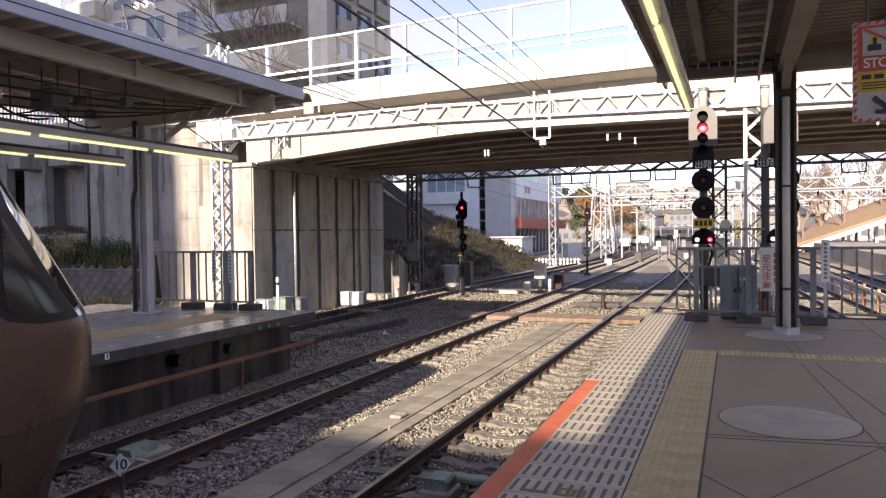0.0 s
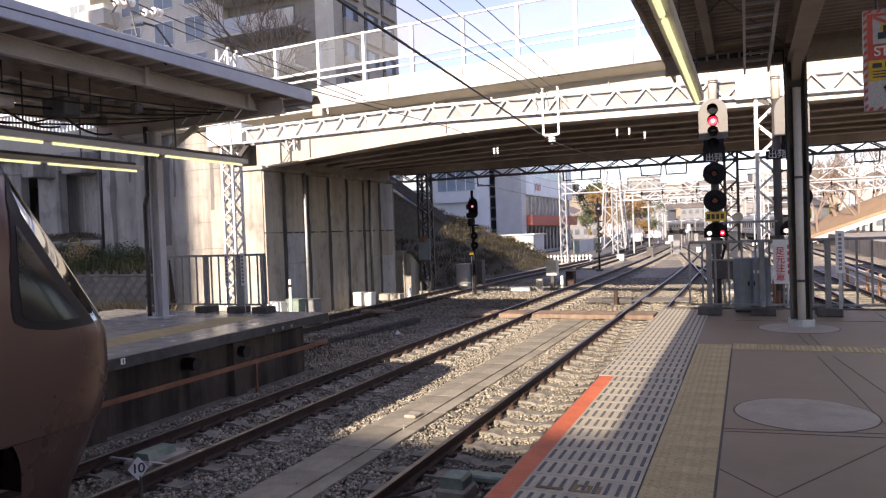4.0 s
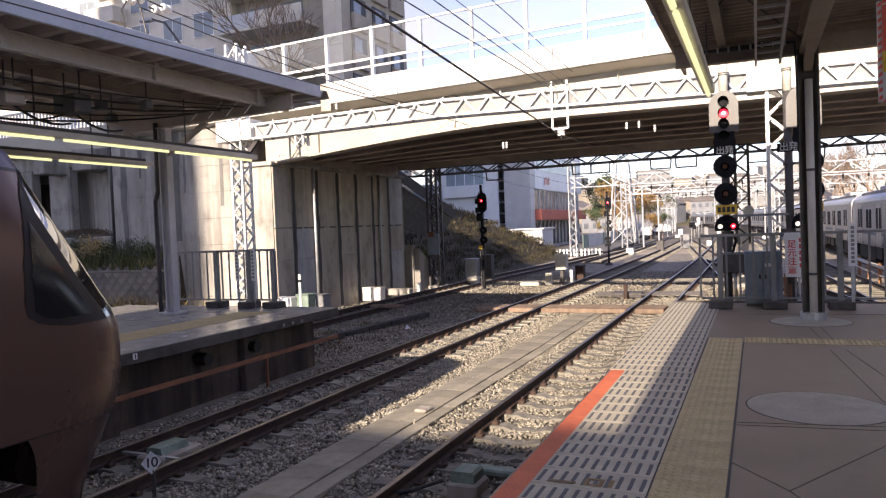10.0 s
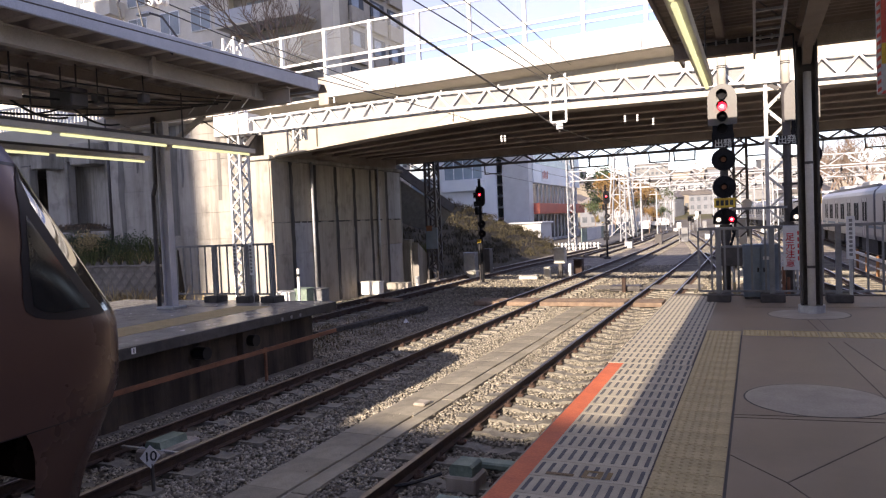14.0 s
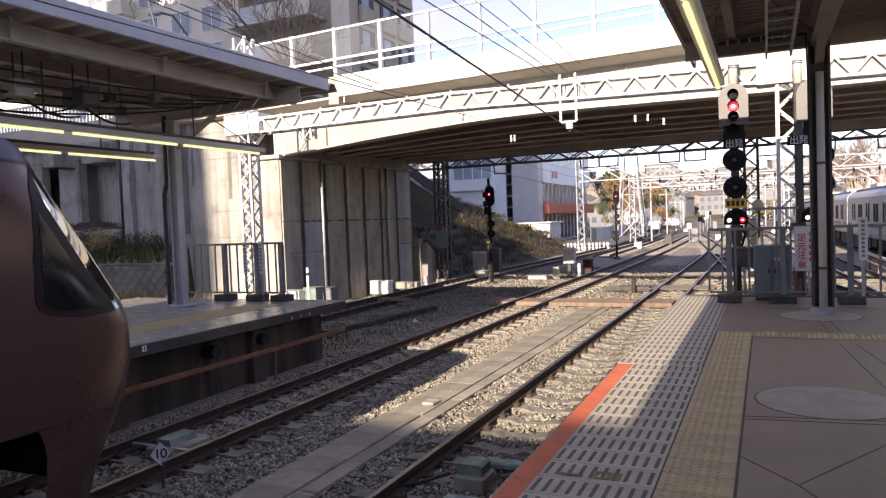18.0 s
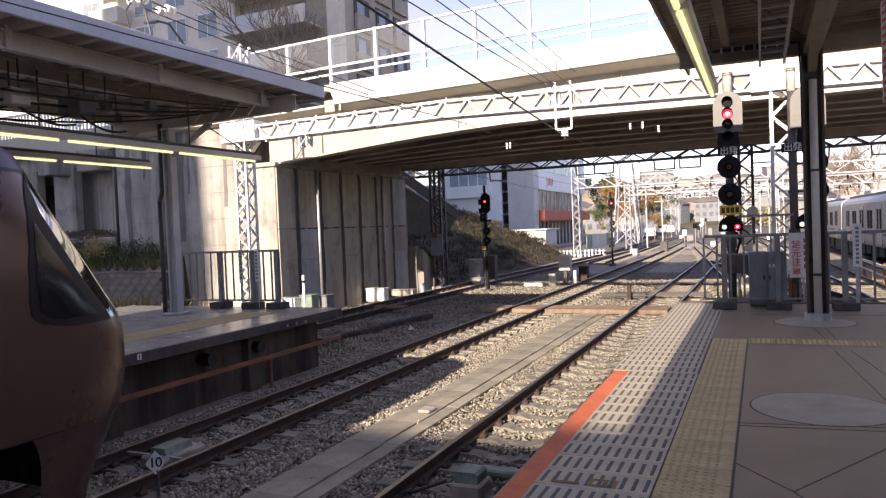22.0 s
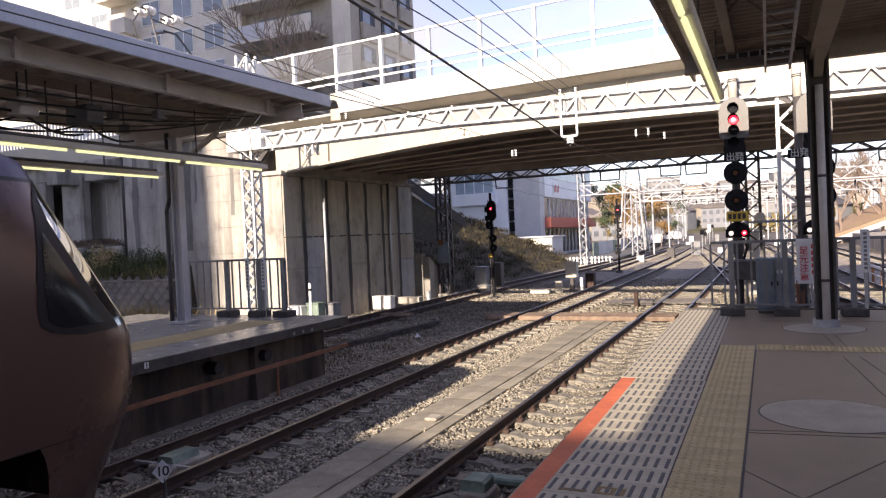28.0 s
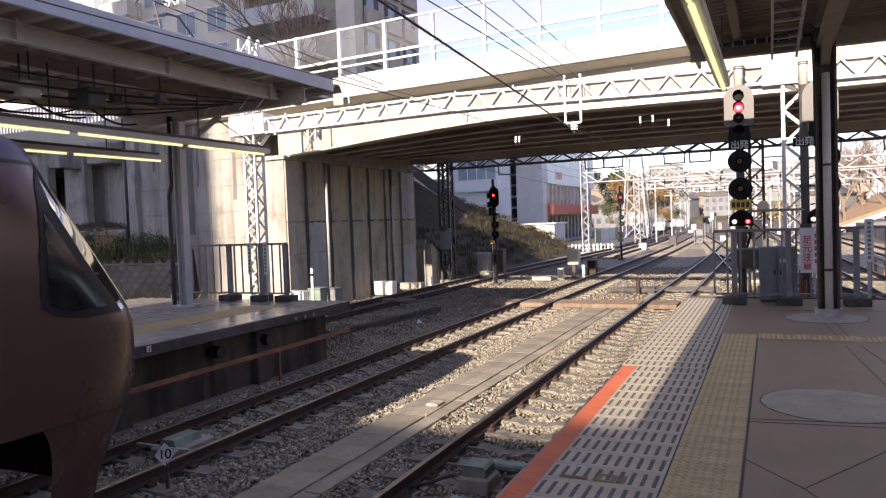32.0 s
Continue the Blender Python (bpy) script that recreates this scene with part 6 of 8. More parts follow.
def block_signal(x, y, z_top, label, lamp_low=False):
    s = thing("railway_signal", (x, y, -1.3), label, "railway signal", "block signals")
    part("pole", Mesh().cyl((x, y, -1.3), (x, y, z_top + 0.3), 0.06, n=10), M_SIGBLACK, s)
    part("head", Mesh().prism([(x + 0.08 + 0.215 * math.cos(a), z_top - 0.5 + (0.23 if math.sin(a) > 0 else -0.23) + 0.215 * math.sin(a)) for a in [2 * math.pi * i / 20 for i in range(20)]], "y", y - 0.16, y - 0.08), M_SIGBLACK, s, "black oval lamp head")
    zl = z_top - 0.42
    for k in (-1, 0, 1):
        part("lamp_hood", Mesh().cyl((x + 0.08, y - 0.3, zl + k * 0.2), (x + 0.08, y - 0.16, zl + k * 0.2), 0.085, n=12, caps=False), M_SIGBLACK, s)
    lamp = part("lamp", Mesh().cyl((x + 0.08, y - 0.2, zl), (x + 0.08, y - 0.16, zl), 0.05, n=12), M_RED, s, "lit red lamp")
    part("lamp_core", Mesh().cyl((x + 0.08, y - 0.205, zl), (x + 0.08, y - 0.2, zl), 0.025, n=12), M_REDCORE, lamp)
    for k, z in enumerate((z_top - 1.72, z_top - 2.15)):
        part("lower_head", Mesh().cyl((x + 0.1, y - 0.14, z), (x + 0.1, y - 0.08, z), 0.17, n=18), M_SIGBLACK, s)
        part("lower_lens", Mesh().cyl((x + 0.1, y - 0.16, z), (x + 0.1, y - 0.14, z), 0.04, n=12), M_DARKSTEEL, s)
    part("bracket", Mesh().box(x - 0.22, y - 0.05, z_top - 1.3, x + 0.28, y + 0.02, z_top - 1.22), M_SIGBLACK, s)
    part("side_box", Mesh().cbox(x - 0.22, y - 0.1, z_top - 1.22, x - 0.08, y + 0.05, z_top - 0.95, 0.01), M_SIGBLACK, s)
    for k in range(3):
        part("relay_case", Mesh().cbox(x - 0.2 + 0.1 * (k % 2), y - 0.12, z_top - 3.3 + k * 0.22, x + 0.16, y + 0.06, z_top - 3.12 + k * 0.22, 0.01), M_SIGBLACK, s) if y > 40 else None
    part("ladder", Mesh().box(x - 0.17, y + 0.1, -1.2, x - 0.14, y + 0.13, z_top).box(x + 0.03, y + 0.1, -1.2, x + 0.06, y + 0.13, z_top), M_DARKSTEEL, s)
    if y < 40:
        part("number_plate", Mesh().box(x - 0.16, y - 0.1, z_top - 2.55, x + 0.02, y - 0.08, z_top - 2.40), M_YELLOWSIGN, s)
    part("foot", Mesh().cbox(x - 0.2, y - 0.2, -1.4, x + 0.2, y + 0.2, -1.12, 0.03), M_PLATEDGE, s)
    return s


block_signal(-11.2, 29.5, 3.2, "black block signal with a red lamp by the slope")
block_signal(-9.0, 47.0, 3.3, "black block signal between the far tracks")


# ---- fences ----
def fence(name_at, x0, x1, y, posts, label, step=0.215):
    f = thing("fence", (x0, y, 0), label, "fence", "platform end fences")
    part("top_rail", Mesh().cbox(x0, y - 0.025, 1.29, x1, y + 0.025, 1.34, 0.006), M_GREYPAINT, f)
    part("bottom_rail", Mesh().cbox(x0, y - 0.02, 0.16, x1, y + 0.02, 0.2, 0.006), M_GREYPAINT, f)
    k = int((x1 - x0) / step)
    for i in range(k + 1):
        x = x0 + (x1 - x0) * i / k
        part("bar", Mesh().box(x - 0.017, y - 0.011, 0.2, x + 0.017, y + 0.011, 1.29), M_GREYPAINT, f)
    for x in posts:
        p = part("post", Mesh().cbox(x - 0.045, y - 0.05, 0.0, x + 0.045, y + 0.05, 1.33, 0.006), M_GREYPAINT, f)
        part("foot", Mesh().cbox(x - 0.2, y - 0.22, 0.0, x + 0.2, y + 0.16, 0.14, 0.015), M_PLATEDGE, p, "concrete foot block")
    return f


fence(0, -0.98, 2.6, 13.75, (-0.64, 0.24, 1.27), "grey steel fence across the platform end")
fence(0, -13.3, -9.98, 13.05, (-13.2, -11.68, -10.75, -10.05), "grey steel fence at the end of the far platform")
for x in (-11.02, -10.56):
    n = thing("notice", (x, 12.98, 0.2), "narrow vertical white notice on the fence", "notice", "fence notices")
    part("plate", Mesh().cbox(x - 0.05, 12.97, 0.62, x + 0.05, 12.99, 1.36, 0.003), M_WHITEPLATE, n)
    part("stake", Mesh().box(x - 0.015, 12.99, 0.0, x + 0.015, 13.01, 0.7), M_GALV, n)
    bars(8, x - 0.03, x + 0.03, 12.969, 0.66, 1.32, M_GREYPAINT, n)
n = thing("notice", (1.44, 13.6, 0), "narrow vertical white notice on a stake", "notice", "fence notices")
part("stake", Mesh().cbox(1.415, 13.6, 0, 1.465, 13.64, 0.8, 0.004), M_GALV, n)
part("plate", Mesh().cbox(1.375, 13.56, 0.74, 1.505, 13.59, 1.46, 0.004), M_WHITEPLATE, n)
bars(9, 1.415, 1.465, 13.559, 0.78, 1.42, M_GREYPAINT, n)
n = thing("warning_sign", (0.56, 13.66, 0.5), "white warning sign with red vertical lettering", "sign")
part("plate", Mesh().cbox(0.42, 13.66, 0.56, 0.74, 13.68, 1.33, 0.004), M_WHITEPLATE, n)
letters("足元注意", 0.15, (0.53, 13.655, 0.9), 0, M_REDINK, n, vertical=True)
bars(5, 0.645, 0.715, 13.659, 0.7, 1.25, M_REDINK, n)

# ---- cabinets and small things on the near side ----
cab = thing("cabinet", (0.07, 14.3, 0), "blue-grey steel equipment cabinet behind the fence", "cabinet")
part("body", Mesh().cbox(-0.24, 14.05, 0.04, 0.37, 14.45, 1.0, 0.012), M_BLUEGREY, cab)
for x in (-0.23, 0.07):
    d = part("door", Mesh().cbox(x + 0.01, 14.03, 0.1, x + 0.285, 14.05, 0.95, 0.005), M_BLUEGREY, cab)
    part("handle", Mesh().cbox(x + (0.23 if x < 0 else 0.03), 14.0, 0.5, x + (0.26 if x < 0 else 0.06), 14.03, 0.58, 0.005), M_BLACK, d)
part("plinth", Mesh().box(-0.22, 14.07, 0, 0.35, 14.43, 0.04), M_DARKSTEEL, cab)
part("label_plate", Mesh().box(0.1, 14.026, 0.72, 0.2, 14.03, 0.78), M_WHITEPLATE, cab)
hb = thing("equipment_box", (0.75, 15.0, -1.2), "rusty orange and yellow pipes behind the cabinet", "pipes")
for k, (x, z, mt) in enumerate(((-0.42, 0.2, M_TACTILE), (-0.34, 0.1, M_TACTILE), (0.47, 0.5, M_RUSTORANGE), (0.55, 0.3, M_RUSTORANGE))):
    part("pipe", Mesh().cyl((x, 15.2, -1.3), (x, 15.2, z), 0.03, n=8), mt, hb)

box = thing("track_device", (-2.95, 6.8, -1.1), "pale green trackside box between the rails", "track device")
part("box", Mesh().prism([(-3.02, -1.02), (-2.76, -1.02), (-2.76, -0.93), (-2.79, -0.9), (-2.99, -0.9), (-3.02, -0.93)], "y", 6.72, 7.0), M_GREENBOX, box)
part("base", Mesh().cbox(-3.06, 6.68, -1.2, -2.72, 7.04, -1.02, 0.02), M_CONCDARK, box)
part("cable", Mesh().tube([(-3.1, 6.7, -1.0), (-3.4, 6.6, -1.1), (-3.6, 6.5, -1.13)], 0.02), M_BLACK, box)
for k, yy in enumerate((6.2, 7.35)):
    part("lug", Mesh().cbox(-3.0, yy, -1.16, -2.5, yy + 0.18, -1.08, 0.02), M_GREENBOX, box)
box = thing("track_device", (-6.95, 6.8, -1.1), "pale green points device between rusty rails", "track device")
part("box", Mesh().prism([(-7.12, -1.04), (-6.84, -1.04), (-6.86, -0.95), (-7.08, -0.95)], "y", 6.5, 6.95), M_GREENBOX, box)
part("base", Mesh().cbox(-7.18, 6.4, -1.2, -6.75, 7.1, -1.04, 0.02), M_CONCDARK, box)
part("rod", Mesh().beam((-7.5, 6.5, -1.05), (-6.5, 6.5, -1.05), 0.05, 0.03), M_GALV, box)

post = thing("distance_marker", (-6.1, 5.64, -1.2), "white diamond distance marker on a short post", "marker")
part("post", Mesh().cyl((-6.1, 5.66, -1.25), (-6.1, 5.66, -0.85), 0.02, n=8), M_DARKSTEEL, post)
e = Vector((6.1, -5.64, 0)).normalized()
fx = math.degrees(math.atan2(e.y, e.x)) + 90
dm = Mesh().prism([(-0.105, 0), (0, -0.13), (0.105, 0), (0, 0.13)], "y", -0.004, 0.004)
pl = new("plate", dm.mesh("plate"))
pl.data.materials.append(M_WHITEPLATE)
pl.parent, pl.location, pl.rotation_euler.z = post, (0, 0, 0.43), radians(fx)
off = Matrix.Rotation(radians(fx), 3, "Z") @ Vector((0, -0.006, 0))
letters("10", 0.15, (-6.1 + off.x, 5.64 + off.y, -0.77), fx, M_INK, post, depth=0.001)

pm = thing("platform_marking", (-1.0, 4.4, 0.012), "worn brown stencilled marking on the slotted tiles", "marking")
part("digit_bar", Mesh().box(-1.28, 4.34, 0.0115, -1.10, 4.38, 0.0125), surf("worn_brown_paint", (0.13, 0.085, 0.04), (0.22, 0.15, 0.08), 0.8, 9, 0.1), pm)
part("digit_bar", Mesh().box(-1.05, 4.34, 0.0115, -0.93, 4.37, 0.0125).box(-1.05, 4.44, 0.0115, -0.93, 4.47, 0.0125).box(-1.05, 4.37, 0.0115, -1.02, 4.44, 0.0125).box(-0.96, 4.37, 0.0115, -0.93, 4.44, 0.0125).box(-0.90, 4.34, 0.0115, -0.87, 4.47, 0.0125), surf("worn_ochre_paint", (0.17, 0.115, 0.045), (0.27, 0.185, 0.085), 0.8, 9, 0.1), pm)
em = thing("edge_mark", (-8.53, 7.7, -0.06), "small white numbered mark on the platform edge", "marking")
part("plate", Mesh().cbox(-8.54, 7.66, -0.12, -8.53, 7.74, -0.03, 0.002), M_WHITEPLATE, em)
part("numeral", Mesh().box(-8.53, 7.69, -0.11, -8.528, 7.71, -0.04), M_INK, em)
for yy in (11.3, 11.6, 11.9):
    em = thing("edge_mark", (-8.53, yy, -0.1), "pale worn mark on the platform edge", "marking")
    part("plate", Mesh().box(-8.54, yy, -0.15, -8.53, yy + 0.06, -0.09), M_GREYPAINT, em)

# hanging no-boarding board beyond the canopy post
st = thing("hanging_sign", (1.15, 5.6, 3.2), "hanging red, yellow and white stop board", "sign")
M_BOARD = surf("dull_white_board", (0.40, 0.40, 0.43), (0.47, 0.47, 0.50), 0.6, 6, 0.0)
M_BOARDRED = surf("red_board_field", (0.50, 0.07, 0.05), (0.58, 0.10, 0.07), 0.6, 6, 0.0)
M_BOARDINK = surf("navy_board_ink", (0.02, 0.022, 0.04), (0.03, 0.032, 0.055), 0.6, 6, 0.0)
SX0, SX1, SZ0_, SZ1_ = 0.765, 1.545, 2.385, 3.065
part("board", Mesh().cbox(SX0, 5.6, SZ0_, SX1, 5.64, SZ1_, 0.005), M_BOARD, st)
part("red_field", Mesh().box(SX0 + 0.026, 5.594, 2.725, SX1 - 0.026, 5.5995, SZ1_ - 0.03), M_BOARDRED, st)
part("white_field", Mesh().box(SX0 + 0.055, 5.590, 2.83, SX1 - 0.055, 5.5935, SZ1_ - 0.05), M_BOARD, st)
part("yellow_field", Mesh().box(SX0 + 0.026, 5.594, 2.585, SX1 - 0.026, 5.5995, 2.722), M_YELLOWSIGN, st)
letters("STOP", 0.092, (SX0 + 0.16, 5.588, 2.777), 0, M_WHITEPLATE, st)
for k in range(6):
    part("lettering", Mesh().box(SX0 + 0.05 + k * 0.075, 5.590, 2.672, SX0 + 0.105 + k * 0.075, 5.593, 2.702), M_BOARDINK, st)
for k in range(3):
    part("lettering", Mesh().box(SX0 + 0.05, 5.590, 2.605 + k * 0.019, SX0 + (0.62, 0.34, 0.5)[k], 5.593, 2.613 + k * 0.019), M_BOARDINK, st)
part("arrow", Mesh().beam((SX0 + 0.12, 5.588, 2.545), (SX0 + 0.22, 5.588, 2.455), 0.004, 0.032, up=(0.67, 0, 0.74)).box(SX0 + 0.13, 5.586, 2.435, SX0 + 0.25, 5.590, 2.462).box(SX0 + 0.222, 5.5855, 2.435, SX0 + 0.25, 5.5895, 2.545), M_BOARDINK, st)
part("pictogram", Mesh().cyl((SX0 + 0.125, 5.586, 2.935), (SX0 + 0.125, 5.5895, 2.935), 0.028, n=16), M_YELLOWSIGN, st)
part("pictogram", Mesh().box(SX0 + 0.085, 5.5855, 2.862, SX0 + 0.165, 5.589, 2.905).box(SX0 + 0.115, 5.5853, 2.9, SX0 + 0.138, 5.5888, 2.95), M_BOARDINK, st)
part("pictogram", Mesh().cbox(SX0 + 0.2, 5.5855, 2.93, SX0 + 0.34, 5.589, 3.005, 0.001), M_BOARDINK, st)
part("cross_bar", Mesh().beam((SX0 + 0.06, 5.587, 3.012), (SX0 + 0.36, 5.587, 2.835), 0.003, 0.018, up=(0.5, 0, 0.86)), M_BOARDRED, st)
for k in range(13):
    zb = SZ0_ + 0.01 + k * 0.052
    for xb in (SX0, SX1 - 0.022):
        part("border_stripe", Mesh().prism([(xb, zb), (xb + 0.022, zb + 0.016), (xb + 0.022, zb + 0.04), (xb, zb + 0.024)], "y", 5.5945, 5.5995), M_BOARDRED, st)
for k in range(14):
    xb = SX0 + 0.02 + k * 0.053
    for zb in (SZ0_, SZ1_ - 0.022):
        part("border_stripe", Mesh().prism([(xb, zb), (xb + 0.024, zb), (xb + 0.04, zb + 0.022), (xb + 0.016, zb + 0.022)], "y", 5.5945, 5.5995), M_BOARDRED, st)
for x in (0.85, 1.45):
    part("hanger", Mesh().cyl((x, 5.62, 3.06), (x, 5.62, 4.6), 0.012, n=6), M_DARKSTEEL, st)


# ---- trackside boxes ----
def trackbox(x, y, w, d, h, mat_, label, z=-1.18, lid=True):
    b = thing("trackside_box", (x, y, z), label, "trackside box", "trackside boxes")
    part("body", Mesh().cbox(x - w / 2, y - d / 2, z, x + w / 2, y + d / 2, z + h, 0.02), mat_, b)
    if lid:
        part("lid", Mesh().cbox(x - w / 2 - 0.02, y - d / 2 - 0.02, z + h, x + w / 2 + 0.02, y + d / 2 + 0.02, z + h + 0.04, 0.01), mat_, b)
    return b


trackbox(-14.35, 25.1, 0.85, 0.4, 0.5, M_PORC, "cream metal box beside the siding")
trackbox(-14.3, 24.8, 0.1, 0.1, 0.55, M_WHITEPLATE, "white stub post beside the cream box", lid=False)
trackbox(-14.3, 19.2, 0.7, 0.5, 0.72, M_PORC, "white and green rounded trackside unit")
trackbox(-13.75, 19.5, 0.5, 0.45, 0.8, M_GREENBOX, "pale green trackside unit")
trackbox(-13.4, 19.9, 0.45, 0.45, 0.75, M_GREYPAINT, "dark grey trackside unit")
tp = thing("marker_post", (-13.45, 18.8, -1.2), "white post beside the green units", "marker post")
part("post", Mesh().cyl((-13.45, 18.8, -1.25), (-13.45, 18.8, 0.35), 0.05, n=10), M_WHITEPLATE, tp)
part("band", Mesh().cyl((-13.45, 18.8, 0.1), (-13.45, 18.8, 0.18), 0.055, n=10), M_BLACK, tp)
trackbox(-13.9, 28.4, 0.16, 0.16, 0.45, M_WHITEPLATE, "short white marker stub", lid=False)
trackbox(-14.3, 27.2, 1.2, 0.4, 0.25, M_CONC, "low concrete block by the wall")
trackbox(-13.2, 33.2, 0.6, 0.5, 1.2, M_GALV, "grey relay cabinet by the slope")
trackbox(-12.6, 33.8, 0.55, 0.5, 1.35, M_DARKSTEEL, "dark relay cabinet by the slope")
trackbox(-12.9, 32.6, 0.5, 0.4, 0.3, M_CREAMBOX, "small cream block by the siding")
trackbox(-8.55, 33.0, 0.52, 0.45, 0.7, M_CREAMBOX, "white relay box on a short post", z=-0.55)
trackbox(-8.55, 33.0, 0.18, 0.18, 0.62, M_DARKSTEEL, "dark post under the relay box", lid=False)
trackbox(-8.9, 31.9, 0.3, 0.2, 0.55, M_CREAMBOX, "broken cream stub beside the track", lid=False)
trackbox(-9.7, 31.6, 0.9, 0.35, 0.2, M_CREAMBOX, "low white concrete slab in the ballast", lid=False)
trackbox(-7.95, 34.2, 0.4, 0.5, 0.7, M_RAIL, "dark rusty track machine")
trackbox(-8.15, 33.2, 0.14, 0.14, 0.6, M_WHITEPLATE, "short white marker stub", lid=False)
trackbox(-4.42, 26.0, 0.13, 0.13, 0.5, M_RAIL, "weathered brown stub box between the tracks")
pmach = thing("points_machine", (-4.3, 26.8, -1.15), "dark points machine with rods across the track", "points machine")
part("machine", Mesh().cbox(-5.0, 26.3, -1.18, -3.9, 26.9, -0.98, 0.03), M_DARKSTEEL, pmach)
for k in range(4):
    part("rod", Mesh().beam((-5.6, 26.2 + k * 0.35, -1.06), (-1.8, 26.4 + k * 0.35, -1.06), 0.05, 0.05), M_DARKSTEEL, pmach)
bl = thing("timber_block", (-12.6, 18.0, -1.1), "stacked rusty timber baulks over the siding", "timber")
part("baulk", Mesh().cbox(-14.0, 19.0, -1.05, -12.4, 19.35, -0.86, 0.02), M_TIMBER, bl)
part("baulk", Mesh().cbox(-12.3, 21.2, -1.0, -11.1, 21.5, -0.9, 0.02), M_TIMBER, bl)
rw = solid("retaining_wall", Mesh().prism([(29.4, -1.4), (31.5, -1.4), (31.5, -0.5), (29.4, 0.75)], "x", -14.6, -14.3), M_CONC, "short sloping concrete retaining wall", "wall", "structure")
part("return_wall", Mesh().box(-15.2, 29.32, -1.4, -14.6, 29.6, 0.9), M_CONC, rw)
stair = thing("stairway", (-16.5, 31, 3), "dark steel stair beside the bridge", "stairs")
part("stringer", Mesh().beam((-16.6, 30.5, 4.9), (-14.4, 34, 2.3), 0.1, 0.45), M_DARKSTEEL, stair)
# added plate, fills in the dark slope and shadow below the stringer
part("side_plate", Mesh().convex([(-16.9, 30.4, 4.6), (-14.6, 34.1, 2.1), (-15.4, 34.1, 1.0), (-18.2, 30.4, 2.6), (-16.96, 30.4, 4.6), (-14.66, 34.1, 2.1), (-15.46, 34.1, 1.0), (-18.26, 30.4, 2.6)], [(0, 1, 2, 3), (4, 5, 6, 7), (0, 1, 5, 4), (1, 2, 6, 5), (2, 3, 7, 6), (3, 0, 4, 7)]), M_GREYPAINT, stair, "grey plate added for the dark slope and shadow under the stair")
part("screen_frame", Mesh().box(-16.9, 34.2, 2.5, -15.6, 34.3, 2.6).box(-16.9, 34.2, 4.7, -15.6, 34.3, 4.8).box(-16.9, 34.2, 2.6, -16.82, 34.3, 4.7).box(-16.28, 34.2, 2.6, -16.22, 34.3, 4.7).box(-15.68, 34.2, 2.6, -15.6, 34.3, 4.7), M_GALV, stair)
for k in range(2):
    part("screen_glass", Mesh().box(-16.82 + k * 0.6, 34.23, 2.6, -16.28 + k * 0.6, 34.26, 4.7), M_STOREGLASS, stair)


kb = thing("kerb", (-10, 18, -1.2), "low concrete kerb beside the weedy ballast", "kerb")
for k in range(5):
    t0, t1 = k / 7, (k + 0.97) / 7
    part("kerb_block", Mesh().beam((-10.5 + 0.9 * t0, 15.3 + 7.5 * t0, -1.12), (-10.5 + 0.9 * t1, 15.3 + 7.5 * t1, -1.12), 0.2, 0.12), M_PLATEDGE, kb)
lt = thing("litter", (-9.2, 17.9, -1.15), "crumpled white scrap on the ballast", "litter")
part("scrap", Mesh().convex([(-9.25, 17.85, -1.18), (-9.1, 17.9, -1.18), (-9.15, 18.0, -1.17), (-9.2, 17.9, -1.05)], [(0, 1, 2), (0, 1, 3), (1, 2, 3), (2, 0, 3)]), M_WHITEPLATE, lt)

# orange posts and white conduit beyond the fence
pr = thing("cable_railing", (4.4, 24, -1.2), "white conduit on rust-orange posts beside the track", "railing")
M_ORANGEPOST = surf("faded_orange_paint", (0.38, 0.17, 0.07), (0.50, 0.25, 0.12), 0.7, 6, 0.1, stain=0.25)
for k in range(9):
    y = 16.0 + k * 2.4
    part("post", Mesh().cbox(4.35 - k * 0.05, y, -1.3, 4.45 - k * 0.05, y + 0.1, -0.28, 0.01), M_ORANGEPOST, pr)
part("conduit", Mesh().beam((4.46, 14, -0.42), (3.9, 38, -0.42), 0.08, 0.1).beam((4.46, 14, -0.75), (3.9, 38, -0.75), 0.04, 0.05), M_WHITEPLATE, pr)

# ---- wires ----
def sag(a, b, d, n=14):
    a, b = Vector(a), Vector(b)
    return [a.lerp(b, i / n) - Vector((0, 0, d * 4 * (i / n) * (1 - i / n))) for i in range(n + 1)]


def wire(pts, r, label, at=None):
    w = Mesh().tube(pts, r, 6)
    return solid("overhead_wire", w, M_WIRE, label, "wire", group="overhead wires", at=tuple(pts[0]))


wire(sag((-1.24, -20, 3.98), (-4.43, G1Y, 3.86), 0.03), 0.016, "thick black contact wire over the platform track")
wire(sag((-4.43, G1Y, 3.86), (-3.1, 55, 3.75), 0.02), 0.012, "contact wire under the bridge")
wire(sag((-5.85, -20, 5.9), (-4.64, G1Y, 5.03), 0.04), 0.011, "thin messenger wire above the tracks")
wire(sag((-4.64, G1Y, 5.03), (-6, 55, 5.0), 0.1), 0.009, "thin messenger wire above the tracks")
wire(sag((-4.8, -20, 6.2), (-4.4, G1Y, 4.96), 0.04), 0.010, "thin messenger wire above the tracks")
wire(sag((-4.75, -20, 6.4), (-4.05, G1Y, 4.92), 0.04), 0.008, "thin feeder wire above the tracks")
wire(sag((-2.4, -20, 4.75), (-4.03, G1Y, 5.33), 0.02), 0.008, "thin feeder wire sloping to the gantry")
wire(sag((-7.2, -20, 3.82), (-7.05, G1Y, 4.4), 0.02), 0.009, "contact wire over the express track")
